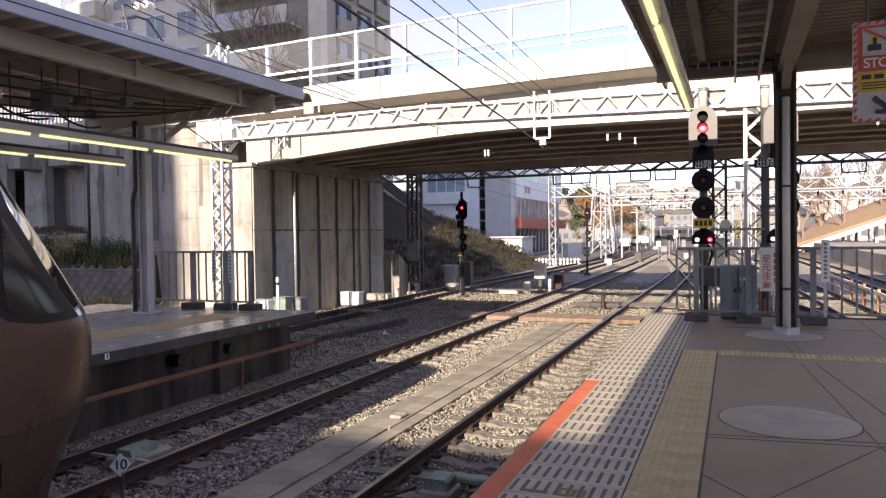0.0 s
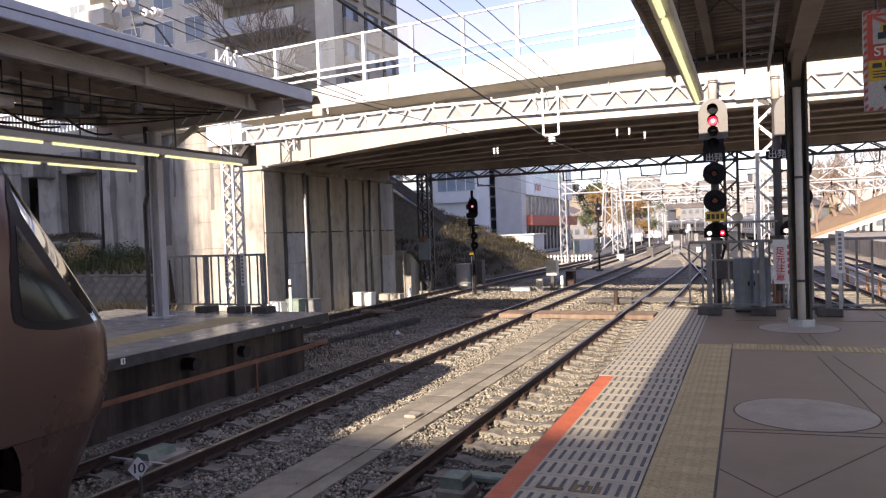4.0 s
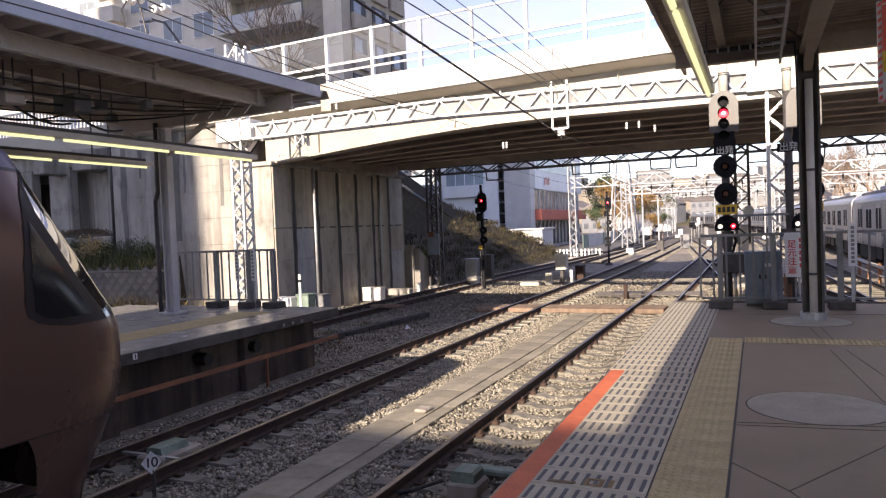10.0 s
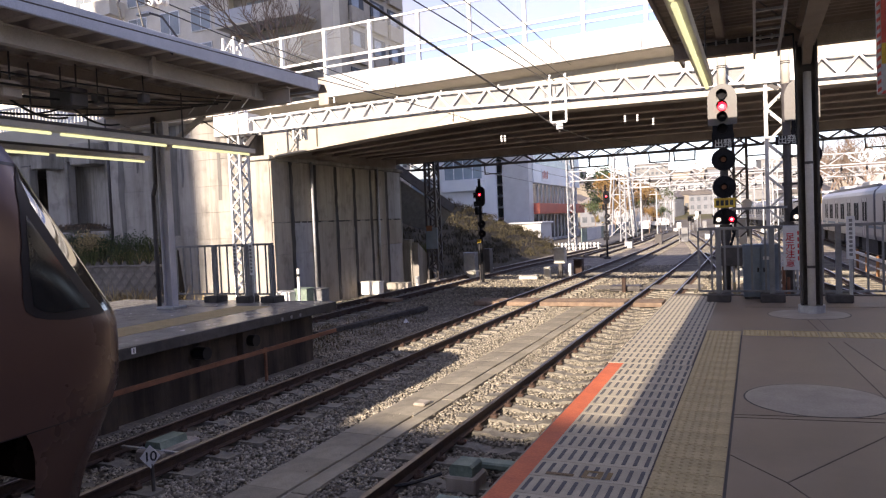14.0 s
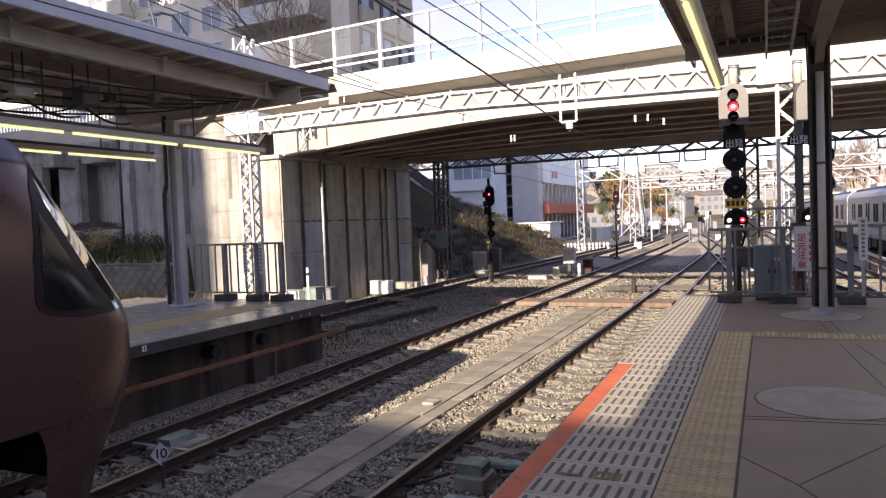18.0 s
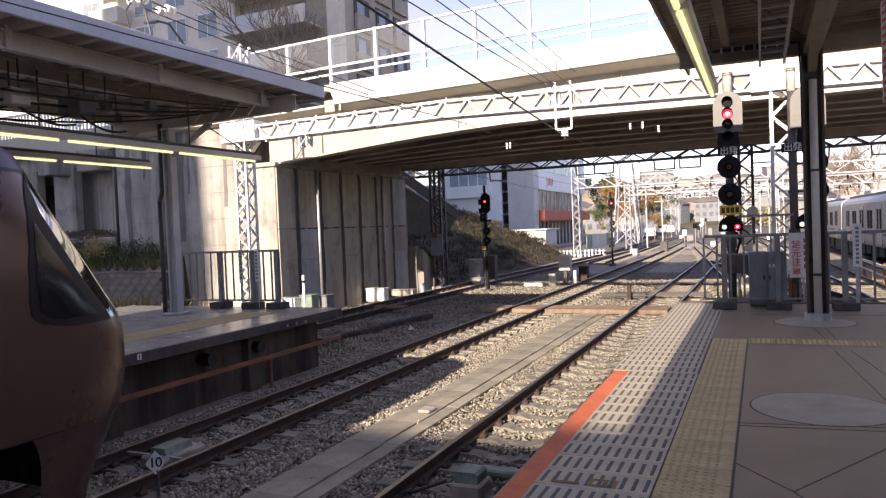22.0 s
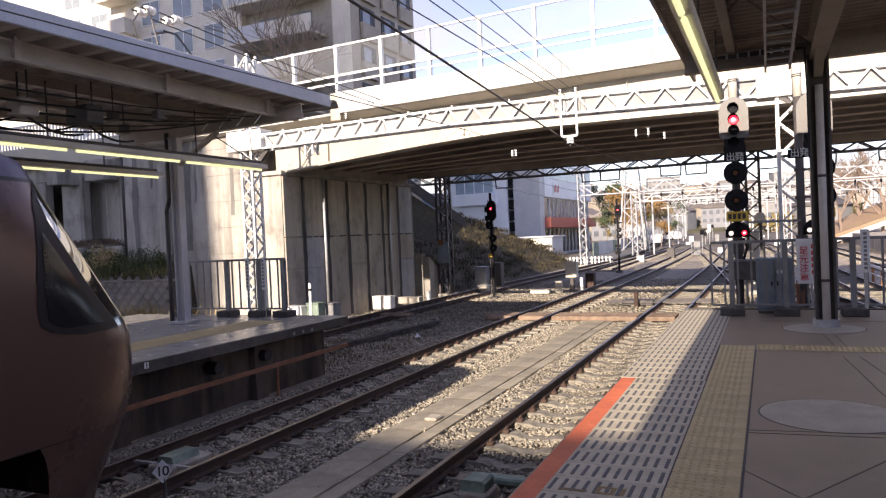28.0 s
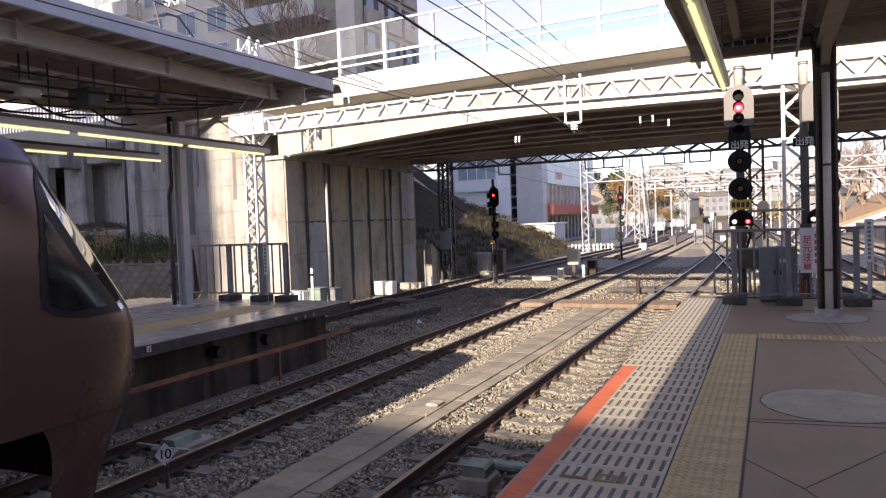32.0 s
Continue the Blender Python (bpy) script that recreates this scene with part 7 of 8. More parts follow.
wire(sag((-7.05, G1Y, 4.4), (-7.3, 55, 3.8), 0.05), 0.008, "contact wire under the bridge")
wire(sag((-9.35, 8.9, 5.55), (-9.85, G1Y, 5.45), 0.03), 0.011, "feeder wire anchored above the far canopy")
wire(sag((-9.15, 8.9, 5.62), (-9.65, G1Y, 5.52), 0.03), 0.011, "feeder wire anchored above the far canopy")
wire(sag((-9.85, G1Y, 5.4), (-5.8, 30.6, 3.9), 0.1), 0.008, "feeder wire passing under the bridge")
wire(sag((-9.65, G1Y, 5.4), (-2.0, 30.6, 4.0), 0.1), 0.008, "feeder wire passing under the bridge")
for x in (-12.6, -7.0, -3.0, 4.0):
    wire(sag((x, 31, 4.2), (x - 1, 72, 3.9), 0.2), 0.014, "far contact wire between gantries")
    wire(sag((x, 31, 5.2), (x - 1, 72, 5.1), 0.5), 0.012, "far messenger wire between gantries")
    wire(sag((x - 1, 72, 5.1), (x - 5, 125, 5.1), 0.6), 0.02, "far messenger wire between gantries")
wire(sag((2.8, 4, 4.1), (3.4, G1Y, 3.9), 0.05), 0.010, "contact wire beyond the canopy")
wire(sag((3.4, 4, 4.3), (3.9, G1Y, 4.0), 0.05), 0.010, "contact wire beyond the canopy")


def insulator(x, y, z, r=0.05, n=4, step=0.05, horizontal=False):
    s = thing("insulator", (x, y, z), "white porcelain insulator on the gantry", "insulator", "insulators")
    for k in range(n):
        c = Vector((x, y - k * step, z)) if horizontal else Vector((x, y, z - k * step))
        d = Vector((0, step * 0.35, 0)) if horizontal else Vector((0, 0, step * 0.35))
        part("shed", Mesh().cyl(c - d, c + d, r, n=12), M_PORC, s)
    e = Vector((0, -n * step, 0)) if horizontal else Vector((0, 0, -n * step))
    part("pin", Mesh().cyl(Vector((x, y, z)) - e * 0.3, Vector((x, y, z)) + e * 1.2, r * 0.25, n=6), M_DARKSTEEL, s)
    return s


hb = thing("hanger_frame", (-4.3, G1Y - 0.25, 3.9), "white drop frame hanging from the gantry", "hanger")
for a, b in (((-4.5, 5.1), (-4.5, 3.95)), ((-4.12, 5.1), (-4.12, 3.95)), ((-4.5, 3.95), (-4.12, 3.95)), ((-4.5, 4.25), (-4.12, 4.25))):
    part("bar", Mesh().beam((a[0], G1Y - 0.25, a[1]), (b[0], G1Y - 0.25, b[1]), 0.05, 0.05), M_GALV, hb)
insulator(-4.3, G1Y - 0.25, 3.92, 0.09, 3, 0.06)
for x, z in ((-9.91, 5.55), (-9.7, 5.55), (-7.07, 4.42), (-6.9, 4.42), (-5.77, 3.72), (-5.68, 3.72), (-2.73, 3.92), (-2.45, 3.92), (-2.1, 3.8), (-10.6, 5.2), (-12.6, 4.1), (2.75, 3.9), (3.25, 3.85)):
    insulator(x, G1Y - 0.3, z, 0.026, 3, 0.055)
for x in (-13, -11.6, -10.3, -8.8, -7.5, -5.9, -3.6, -2.9, -1.2):
    insulator(x, G1Y, (4.785 - 0.0097 * abs(x + 7.5) if x < -7.5 else 4.785 - 0.0244 * (x + 7.5)) + 0.31, 0.024, 2, 0.04)
for k, (x, y) in enumerate(((-9.35, 8.75), (-9.15, 8.75), (-9.35, 9.35), (-9.15, 9.35))):
    insulator(x, y, 5.6, 0.065, 2, 0.1, True)
jl = thing("jumper_cable", (-9.0, 8.6, 5.2), "looped jumper cables hanging by the insulators", "cable")
part("loop", Mesh().tube([(-9.3, 8.6, 5.55), (-9.1, 8.3, 5.3), (-8.9, 8.2, 4.9), (-8.7, 8.6, 4.55)], 0.015), M_WIRE, jl)
part("loop", Mesh().tube([(-9.1, 8.6, 5.6), (-8.9, 8.5, 5.35), (-8.8, 8.5, 4.95), (-8.6, 8.9, 4.55)], 0.015), M_WIRE, jl)

# clutter under the left canopy
for x, y, w, h in ((-10.0, 7.0, 0.3, 0.26), (-10.0, 8.05, 0.5, 0.3), (-9.6, 4.6, 0.4, 0.4)):
    sp = thing("equipment_box", (x, y, 3.6), "dark equipment box hung under the canopy", "equipment box", "hung equipment boxes")
    part("box", Mesh().cbox(x - w / 2, y - 0.16, 3.72, x + w / 2, y + 0.16, 3.72 + h, 0.02), M_BEIGESTEEL if w < 0.35 else M_DARKSTEEL, sp)
    for s in (-1, 1):
        part("rod", Mesh().cyl((x + s * w * 0.35, y, 3.72 + h), (x + s * w * 0.35, y, 4.4), 0.015, n=6), M_DARKSTEEL, sp)
    part("cable", Mesh().tube(sag((x, y, 3.76), (x - 0.5, y + 1.4, 3.66), 0.12, 6), 0.02), M_BLACK, sp)
    part("cable", Mesh().tube(sag((x - .1, y, 3.74), (x - 0.9, y - 1.2, 3.76), 0.15, 6), 0.015), M_BLACK, sp)

for k, (x, y) in enumerate(((-9.2, 4.4), (-10.0, 8.6), (-10.9, 9.6), (-9.4, 9.0))):
    sp = thing("loudspeaker", (x, y, 4.0), "small grey loudspeaker hung under the canopy", "loudspeaker", "canopy loudspeakers")
    part("case", Mesh().cbox(x - 0.08, y - 0.08, 3.86, x + 0.08, y + 0.08, 4.02, 0.02), M_DARKSTEEL, sp)
    part("rod", Mesh().cyl((x, y, 4.02), (x, y, 4.45), 0.012, n=6), M_DARKSTEEL, sp)
for k in range(5):
    cb = thing("cable_run", (-9.6 - k * 0.25, 6, 4.1), "black cable slung under the canopy", "cable", "slung cables")
    part("cable", Mesh().tube(sag((-9.6 - k * 0.25, 0.5, 4.2), (-9.4 - k * 0.3, 11.5, 4.25), 0.25 + 0.1 * k, 16), 0.014 + 0.004 * (k % 3)), M_BLACK, cb)
for k in range(4):
    hk = thing("hanging_rod", (-10.4 + k * 0.5, 11.4, 4.0), "thin white rod under the canopy end", "rod", "canopy rods")
    part("rod", Mesh().cyl((-10.4 + k * 0.45, 11.5, 4.42), (-10.5 + k * 0.45, 11.2, 4.05), 0.012, n=6), M_PORC, hk)
gw = thing("guy_wire", (-11, 13, 4), "thin guy wire from canopy to lamp rail", "wire")
part("wire", Mesh().tube([(-11.2, 11.9, 4.3), (-10.3, 12.5, 3.5)], 0.014), M_WIRE, gw)
part("wire", Mesh().tube([(-10.3, 12.4, 4.45), (-10.3, 12.5, 3.5)], 0.008), M_WIRE, gw)

# ---- apartment building ----
ap = thing("apartment_building", (-36, 52, -1), "beige apartment building with balconies", "building")
part("wall", Mesh().box(-70, 45.6, -1.2, -38.0, 62, 34), M_BEIGE, ap, "beige rendered wing")
part("wall", Mesh().box(-38.0, 46.2, -1.2, -28.2, 57, 34), M_BEIGESHADE, ap, "brown-grey wing with shade put into its colour")
part("corner_pier", Mesh().box(-29.2, 45.3, -1.2, -28.15, 46.2, 34), M_BEIGE, ap)
for k in range(10):
    z = 3.4 + k * 3.0
    for x in (-45.2, -41.9, -48.8, -55, -58.4):
        w = part("window", Mesh().cbox(x, 45.52, z - 0.4, x + 2.1, 45.6, z + 1.65, 0.02), M_WHITEPLATE, ap)
        part("pane", Mesh().box(x + 0.08, 45.5, z - 0.3, x + 1.02, 45.515, z + 1.55).box(x + 1.1, 45.5, z - 0.3, x + 2.02, 45.515, z + 1.55), M_WINDOW, w)
    b = part("balcony", Mesh().cbox(-38.0, 43.9, z - 1.1, -30.2, 46.2, z - 0.9, 0.03), M_BEIGE, ap)
    part("parapet", Mesh().cbox(-38.0, 43.9, z - 0.9, -34.4, 44.0, z + 0.25, 0.02), M_STOREGREY, b)
    part("parapet", Mesh().cbox(-34.4, 43.9, z - 0.9, -30.2, 44.0, z + 0.25, 0.02), M_BEIGE, b)
    part("door_glass", Mesh().box(-36.6, 46.12, z - 0.85, -34.6, 46.19, z + 1.3), M_WINDOW, ap)
    part("door_glass", Mesh().box(-33.6, 46.12, z - 0.85, -31.6, 46.19, z + 1.3), M_WINDOW, ap)
    part("ledge", Mesh().cbox(-52.6, 44.0, z - 1.1, -49.2, 45.6, z + 0.2, 0.03), M_BEIGE, ap)
    # flat black panels paint the shade of recesses that are not cut in
    for y in (47.6, 51.0, 54.0):
        r = part("side_recess", Mesh().box(-28.2, y, z - 0.9, -28.14, y + 2.3, z + 1.5), M_BLACK, ap, "flat black panel painted as the shade of a balcony recess")
        part("side_parapet", Mesh().cbox(-28.2, y, z - 1.1, -27.9, y + 2.3, z + 0.15, 0.02), M_BEIGESHADE, r)
        part("window", Mesh().box(-28.13, y + 0.4, z + 0.2, -28.12, y + 1.5, z + 1.3), M_WINDOW, r)

# ---- store building past the bridge ----
so = thing("store_building", (-27, 80, -1), "pale blue store building with a red fascia", "building")
part("wall", Mesh().box(-34, 75, -1.3, -26.4, 95, 14), M_STORE, so, "pale blue panelled wall")
part("wall", Mesh().box(-58, 76.4, -1.3, -34, 95, 14), M_STORE, so)
part("column", Mesh().box(-25.6, 74.8, -1.3, -22.6, 76.4, 14), M_STOREGREY, so, "grey concrete stair tower")
part("wall", Mesh().box(-30, 76.5, 5.6, -22.5, 99, 14), M_STORE, so)
part("wall", Mesh().box(-30, 78, -1.3, -22.9, 99, 5.6), M_STOREGREY, so)
for k in range(9):
    part("stair_window", Mesh().box(-26.4, 75.3, -0.6 + k * 1.25, -25.6, 75.4, 0.4 + k * 1.25), M_GLASS, so)
part("glazing", Mesh().box(-32.6, 74.9, 6.4, -28, 75, 9.2), M_STOREGLASS, so)
for k in range(4):
    part("mullion", Mesh().box(-31.5 + k * 1.15, 74.86, 6.4, -31.42 + k * 1.15, 74.9, 9.2), M_STORE, so)
part("sill_box", Mesh().cbox(-32.8, 74.3, 5.0, -27.6, 75.0, 6.2, 0.03), M_STORE, so)
for k in range(2):
    part("small_window", Mesh().box(-29.2, 74.95, 3.2 + k * 1.0, -28.7, 75.01, 3.8 + k), M_GLASS, so)
for k in range(12):
    y = 77.2 + k * 1.7
    part("window", Mesh().box(-22.5, y, 7.75, -22.45, y + 0.78, 9.7), M_STOREGLASS, so)
    part("window", Mesh().box(-22.5, y + 0.85, 7.75, -22.45, y + 1.63, 9.7), M_STOREGLASS, so)
    part("shop_window", Mesh().box(-22.9, y, 3.3, -22.85, y + 1.6, 5.5), M_SHOPREFLECT, so)
    part("shop_window", Mesh().box(-22.9, y, -0.8, -22.85, y + 1.6, 2.0), M_GLASS, so)
    part("pier", Mesh().box(-22.86, y + 1.6, -1.3, -22.7, y + 1.7, 5.5), M_STOREGREY, so)
part("fascia", Mesh().cbox(-22.9, 76.4, 2.1, -21.9, 99, 3.3, 0.03), M_REDSIGN, so, "dull red sign fascia")
part("sign_board", Mesh().cbox(-22.48, 79.6, 5.9, -22.4, 82.4, 7.3, 0.02), M_STORE, so)
for k in range(4):
    part("sign_bar", Mesh().box(-22.4, 79.8 + k * 0.62, 6.15 + 0.1 * (k % 2), -22.38, 80.15 + k * 0.62, 6.95 + 0.15 * (k % 2)), M_REDSIGN, so)
for k in range(3):
    part("sign_bar", Mesh().box(-22.48, 86 + k * 1.6, 8.6, -22.44, 87 + k * 1.6, 9.4), M_WHITEPLATE, so)
sh = thing("shed", (-20, 67, -1.3), "white plant shed beside the slope", "shed")
part("wall", Mesh().box(-23.4, 66, -1.3, -19.85, 70, 1.05), M_CREAMBOX, sh)
part("end_wall", Mesh().box(-19.85, 66.02, -1.3, -18.9, 69.9, 1.1), M_STOREGREY, sh)
part("roof", Mesh().cbox(-24.2, 65.8, 1.12, -18.7, 70.2, 1.27, 0.02), M_STOREGREY, sh)
lf2 = thing("striped_fence", (-15, 60, -1.2), "low white picket barrier by the car park", "fence")
for k in range(20):
    part("picket", Mesh().box(-18.2 + k * 0.31, 60.0, -1.2, -18.06 + k * 0.31, 60.05, -0.62), M_WHITEPLATE, lf2)
part("rail", Mesh().box(-18.2, 60.05, -0.8, -12.0, 60.1, -0.7).box(-18.2, 60.05, -1.1, -12.0, 60.1, -1.0), M_GREYPAINT, lf2)
# ---- plants ----
def blades(name, label, spots, mat_, category="grass"):
    """Tufts of thin blades; spots are (x, y, z, radius, height, count)."""
    m = Mesh()
    for x, y, z, r, h, n in spots:
        for i in range(n):
            a, d = random.uniform(0, 6.283), r * math.sqrt(random.random())
            bx, by = x + d * math.cos(a), y + d * math.sin(a)
            lean, w, hh = random.uniform(0.15, 1.1), random.uniform(0.007, 0.018), h * random.uniform(0.25, 1.1) * (0.75 + 0.45 * noise.noise((bx * 1.7, by * 1.7, 1.0)))
            b = random.uniform(0, 6.283)
            tx, ty = bx + math.cos(b) * lean * hh, by + math.sin(b) * lean * hh
            mx, my = bx + math.cos(b) * lean * hh * 0.35, by + math.sin(b) * lean * hh * 0.35
            sx, sy = -math.sin(b) * w, math.cos(b) * w
            m.add([(bx - sx, by - sy, z), (bx + sx, by + sy, z), (mx + sx, my + sy, z + hh * 0.6), (mx - sx, my - sy, z + hh * 0.6), (tx, ty, z + hh)], [(0, 1, 2, 3), (3, 2, 4)])
    return solid(name, m, mat_, label, category, "stuff")


def leaf_clump(m, c, r, n, size, flat=1.0):
    for i in range(n):
        d = Vector((random.gauss(0, 1), random.gauss(0, 1), random.gauss(0, 1) * flat)).normalized() * r * random.uniform(0.35, 1.0)
        p = Vector(c) + d
        u = Vector((random.gauss(0, 1), random.gauss(0, 1), random.gauss(0, 1))).normalized()
        v = u.orthogonal().normalized()
        s = size * random.uniform(0.6, 1.3)
        m.add([p - u * s, p + v * s * 0.5, p + u * s, p - v * s * 0.5], [(0, 1, 2, 3)])


blades("dry_grass", "straw-coloured dry grass by the masonry wall", [(random.uniform(-24, -16.8), random.uniform(17.6, 18.5), -1.25, 0.35, 1.25, 60) for k in range(26)], M_GRASSDRY)
blades("dry_grass", "dry grass tufts on the low bank", [(random.uniform(-25, -19.6), random.uniform(19.1, 19.5), 0.6, 0.4, 0.6, 40) for k in range(14)] + [(random.uniform(-30, -24), random.uniform(19.2, 19.8), 0.8, 0.4, 0.8, 40) for k in range(16)], M_GRASSDRY)
blades("green_weeds", "green weeds growing over the low wall", [(x, y, 0.5 + (y - 18.9) * 0.6, 0.5, 0.85, 60) for x, y in [(random.uniform(-31, -19.6), random.uniform(19.0, 20.0)) for k in range(70)]], M_GRASSGREEN)
blades("green_weeds", "weeds at the top of the short retaining wall", [(random.uniform(-15.6, -14.7), random.uniform(29.7, 31.2), 0.1, 0.3, 0.8, 70) for k in range(16)], M_GRASSGREEN)
blades("dry_grass", "dry grass over the turf slope", [(x, y, slope_z(x, y), 0.55, 0.42, 34) for x, y in [(random.uniform(-21, -14.8), random.uniform(30, 57)) for k in range(900)]], surf("slope_grass", (0.030, 0.027, 0.013), (0.070, 0.055, 0.026), 0.9, 5, 0.1, island=0.4))
blades("dry_weeds", "low dry weeds in the ballast by the platform", [(random.uniform(-11.5, -9.0), random.uniform(13.8, 19), -1.22, 0.35, 0.12, 22) for k in range(60)], surf("dusty_weeds", (0.10, 0.08, 0.05), (0.19, 0.155, 0.10), 0.95, 5, 0.1, island=0.4))
for k in range(9):
    bm_ = Mesh()
    x, y = -30.5 + k * 1.2 + random.uniform(-.4, .4), 19.45 + random.uniform(-0.15, 0.15)
    for j in range(7):
        leaf_clump(bm_, (x + random.uniform(-.6, .6), y + random.uniform(-.4, .4), 0.95 + random.uniform(0, 0.6)), 0.45, 230, 0.04)
    solid("shrub", bm_, M_LEAFGREEN if k % 3 else M_GRASSDRY, "leafy shrub on the bank behind the platform", "shrub", group="bank shrubs", at=(x, y, 0.8))


def limb(m, twigs, a, d, r, depth, length):
    b = a + d * length
    m.cyl(a, b, r, r * 0.68, n=6 if depth > 2 else 4, caps=False)
    if depth == 0:
        twigs.append(b)
        return
    for i in range(3 if depth > 1 else 4):
        n = (d + Vector((random.gauss(0, 0.42), random.gauss(0, 0.42), random.gauss(0.16, 0.25)))).normalized()
        limb(m, twigs, a.lerp(b, random.uniform(0.6, 1.0)), n, r * 0.6, depth - 1, length * random.uniform(0.62, 0.82))


def tree(x, y, z, h, label, leaves=None, depth=4, group="bare trees"):
    t = thing("tree", (x, y, z), label, "tree", group)
    m, tw = Mesh(), []
    limb(m, tw, Vector((x, y, z)), Vector((random.uniform(-.05, .05), 0, 1)).normalized(), h * 0.013, depth, h * 0.32)
    part("trunk", m, M_BARK, t)
    if leaves:
        c = Mesh()
        for p in tw:
            leaf_clump(c, p, h * 0.09, 9, h * 0.02)
        part("crown", c, leaves, t, "uneven crown of small leaves")
    return t


tree(-28.2, 40.0, 3.0, 18, "tall bare winter tree behind the bridge", depth=5)
for k, (x, y, h) in enumerate(((7.5, 92, 11), (9.5, 95, 12), (11.5, 92, 12.5), (13.5, 97, 13), (16.0, 93, 12), (19, 95, 13), (6.4, 104, 10), (22, 96, 13))):
    tree(x, y, -1.15, h + 1.3, "bare winter tree beyond the tan roof", depth=5)
for x, y, h, mt in ((-17.5, 102, 11, M_LEAF), (-19.5, 108, 12, M_LEAFGREEN), (-16.2, 112, 9, M_LEAF), (-15, 120, 8, M_LEAFGREEN), (-12.8, 96, 4.5, M_LEAF), (-11.8, 100, 4.0, M_LEAFGREEN)):
    tree(x, y, -1, h, "tree in autumn leaf beside the far road" if mt is M_LEAF else "evergreen tree beside the far road", mt, depth=4, group="far trees")

# ---- right-hand far side: tan roof and block behind it ----
tr_ = thing("stair_roof", (11, 98, -1), "tan sunlit sloping roof over a far stairway", "roof")
v = [(5.6, 92, -0.6), (18.5, 88, 4.2), (18.5, 94, 6.0), (5.6, 98, 0.7)]
part("roof", Mesh().convex(v + [(a, b, c - 0.35) for a, b, c in v], [(0, 1, 2, 3), (4, 5, 6, 7), (0, 1, 5, 4), (1, 2, 6, 5), (2, 3, 7, 6), (3, 0, 4, 7)]), M_TANROOF, tr_)
for k in range(5):
    x = 6.5 + k * 2.8
    part("column", Mesh().box(x, 93, -1.3, x + 0.3, 93.3, -0.4 + (x - 5.6) * 0.37), M_STOREGREY, tr_)
part("soffit", Mesh().convex([(a, b + 0.1, c - 0.36) for a, b, c in v] + [(a, b + 0.1, c - 0.9) for a, b, c in v], [(0, 1, 2, 3), (4, 5, 6, 7), (0, 1, 5, 4), (1, 2, 6, 5), (2, 3, 7, 6), (3, 0, 4, 7)]), M_STOREGREY, tr_)
fp = thing("platform", (12, 110, -1.2), "grey platform beyond the far tracks", "platform")
part("slab", Mesh().cbox(8.5, 40, -1.3, 14, 140, 0.0, 0.03), M_CONCDARK, fp)


# ---- town on the hill ----
def town_z(x, y):
    k = max(0.0, min(1.0, (y - 225) / 200))
    return -1 + 17 * k * k * (3 - 2 * k) + 3 * noise.noise((x * 0.01, y * 0.01, 0)) * k


solid("hillside", Mesh().sheet([-400 + 25 * i for i in range(29)], [150 + 20 * i for i in range(24)], lambda x, y: town_z(x, y) - 0.6), M_HILL, "wooded hillside behind the town", "hill", "structure")


M_TOWNGLASS = surf("town_window", (0.07, 0.08, 0.09), (0.13, 0.14, 0.16), 0.35, 1, 0.0, spec=0.3)


def house_meshes(w, d, h, flat):
    b = Mesh().box(-w / 2, -d / 2, -3, w / 2, d / 2, h).mesh("wall")
    if flat:
        r = Mesh().cbox(-w / 2 - 0.2, -d / 2 - 0.2, h, w / 2 + 0.2, d / 2 + 0.2, h + 0.5, 0.05).mesh("roof")
    else:
        r = Mesh().prism([(-w / 2 - 0.5, h), (w / 2 + 0.5, h), (0, h + w * 0.28)], "y", -d / 2 - 0.4, d / 2 + 0.4).mesh("roof")
    wins = []
    for z in [1 + 2.9 * k for k in range(max(1, int(h / 2.9)))]:
        win = Mesh()
        n = int(w / 2.2)
        for i in range(n):
            x = -w / 2 + w * (i + 0.5) / n
            win.box(x - 0.6, -d / 2 - 0.06, z, x + 0.6, -d / 2 - 0.02, z + 1.3)
        wins.append(win.mesh("glazing_band"))
        wins[-1].materials.append(M_TOWNGLASS)
    return b, r, wins


KINDS = [house_meshes(7, 8, 5.5, False), house_meshes(9, 8, 6, False), house_meshes(8, 10, 8.5, True), house_meshes(16, 10, 12, True), house_meshes(28, 11, 11.5, True)]
WALLS = [M_TOWNA, M_TOWNB, surf("town_wall_white", (0.32, 0.32, 0.32), (0.41, 0.41, 0.41), 0.8, 0.6, 0.0, vary=0.2), surf("town_wall_grey", (0.15, 0.155, 0.17), (0.22, 0.228, 0.245), 0.8, 0.6, 0.0)]
kinds = []
for b, r, w in KINDS:
    for wm in WALLS:
        bb = b.copy()
        bb.materials.append(wm)
        kinds.append((bb, r, w))
    r.materials.append(M_TOWNROOF)
rng = random.Random(5)
placed = []
tries = 0
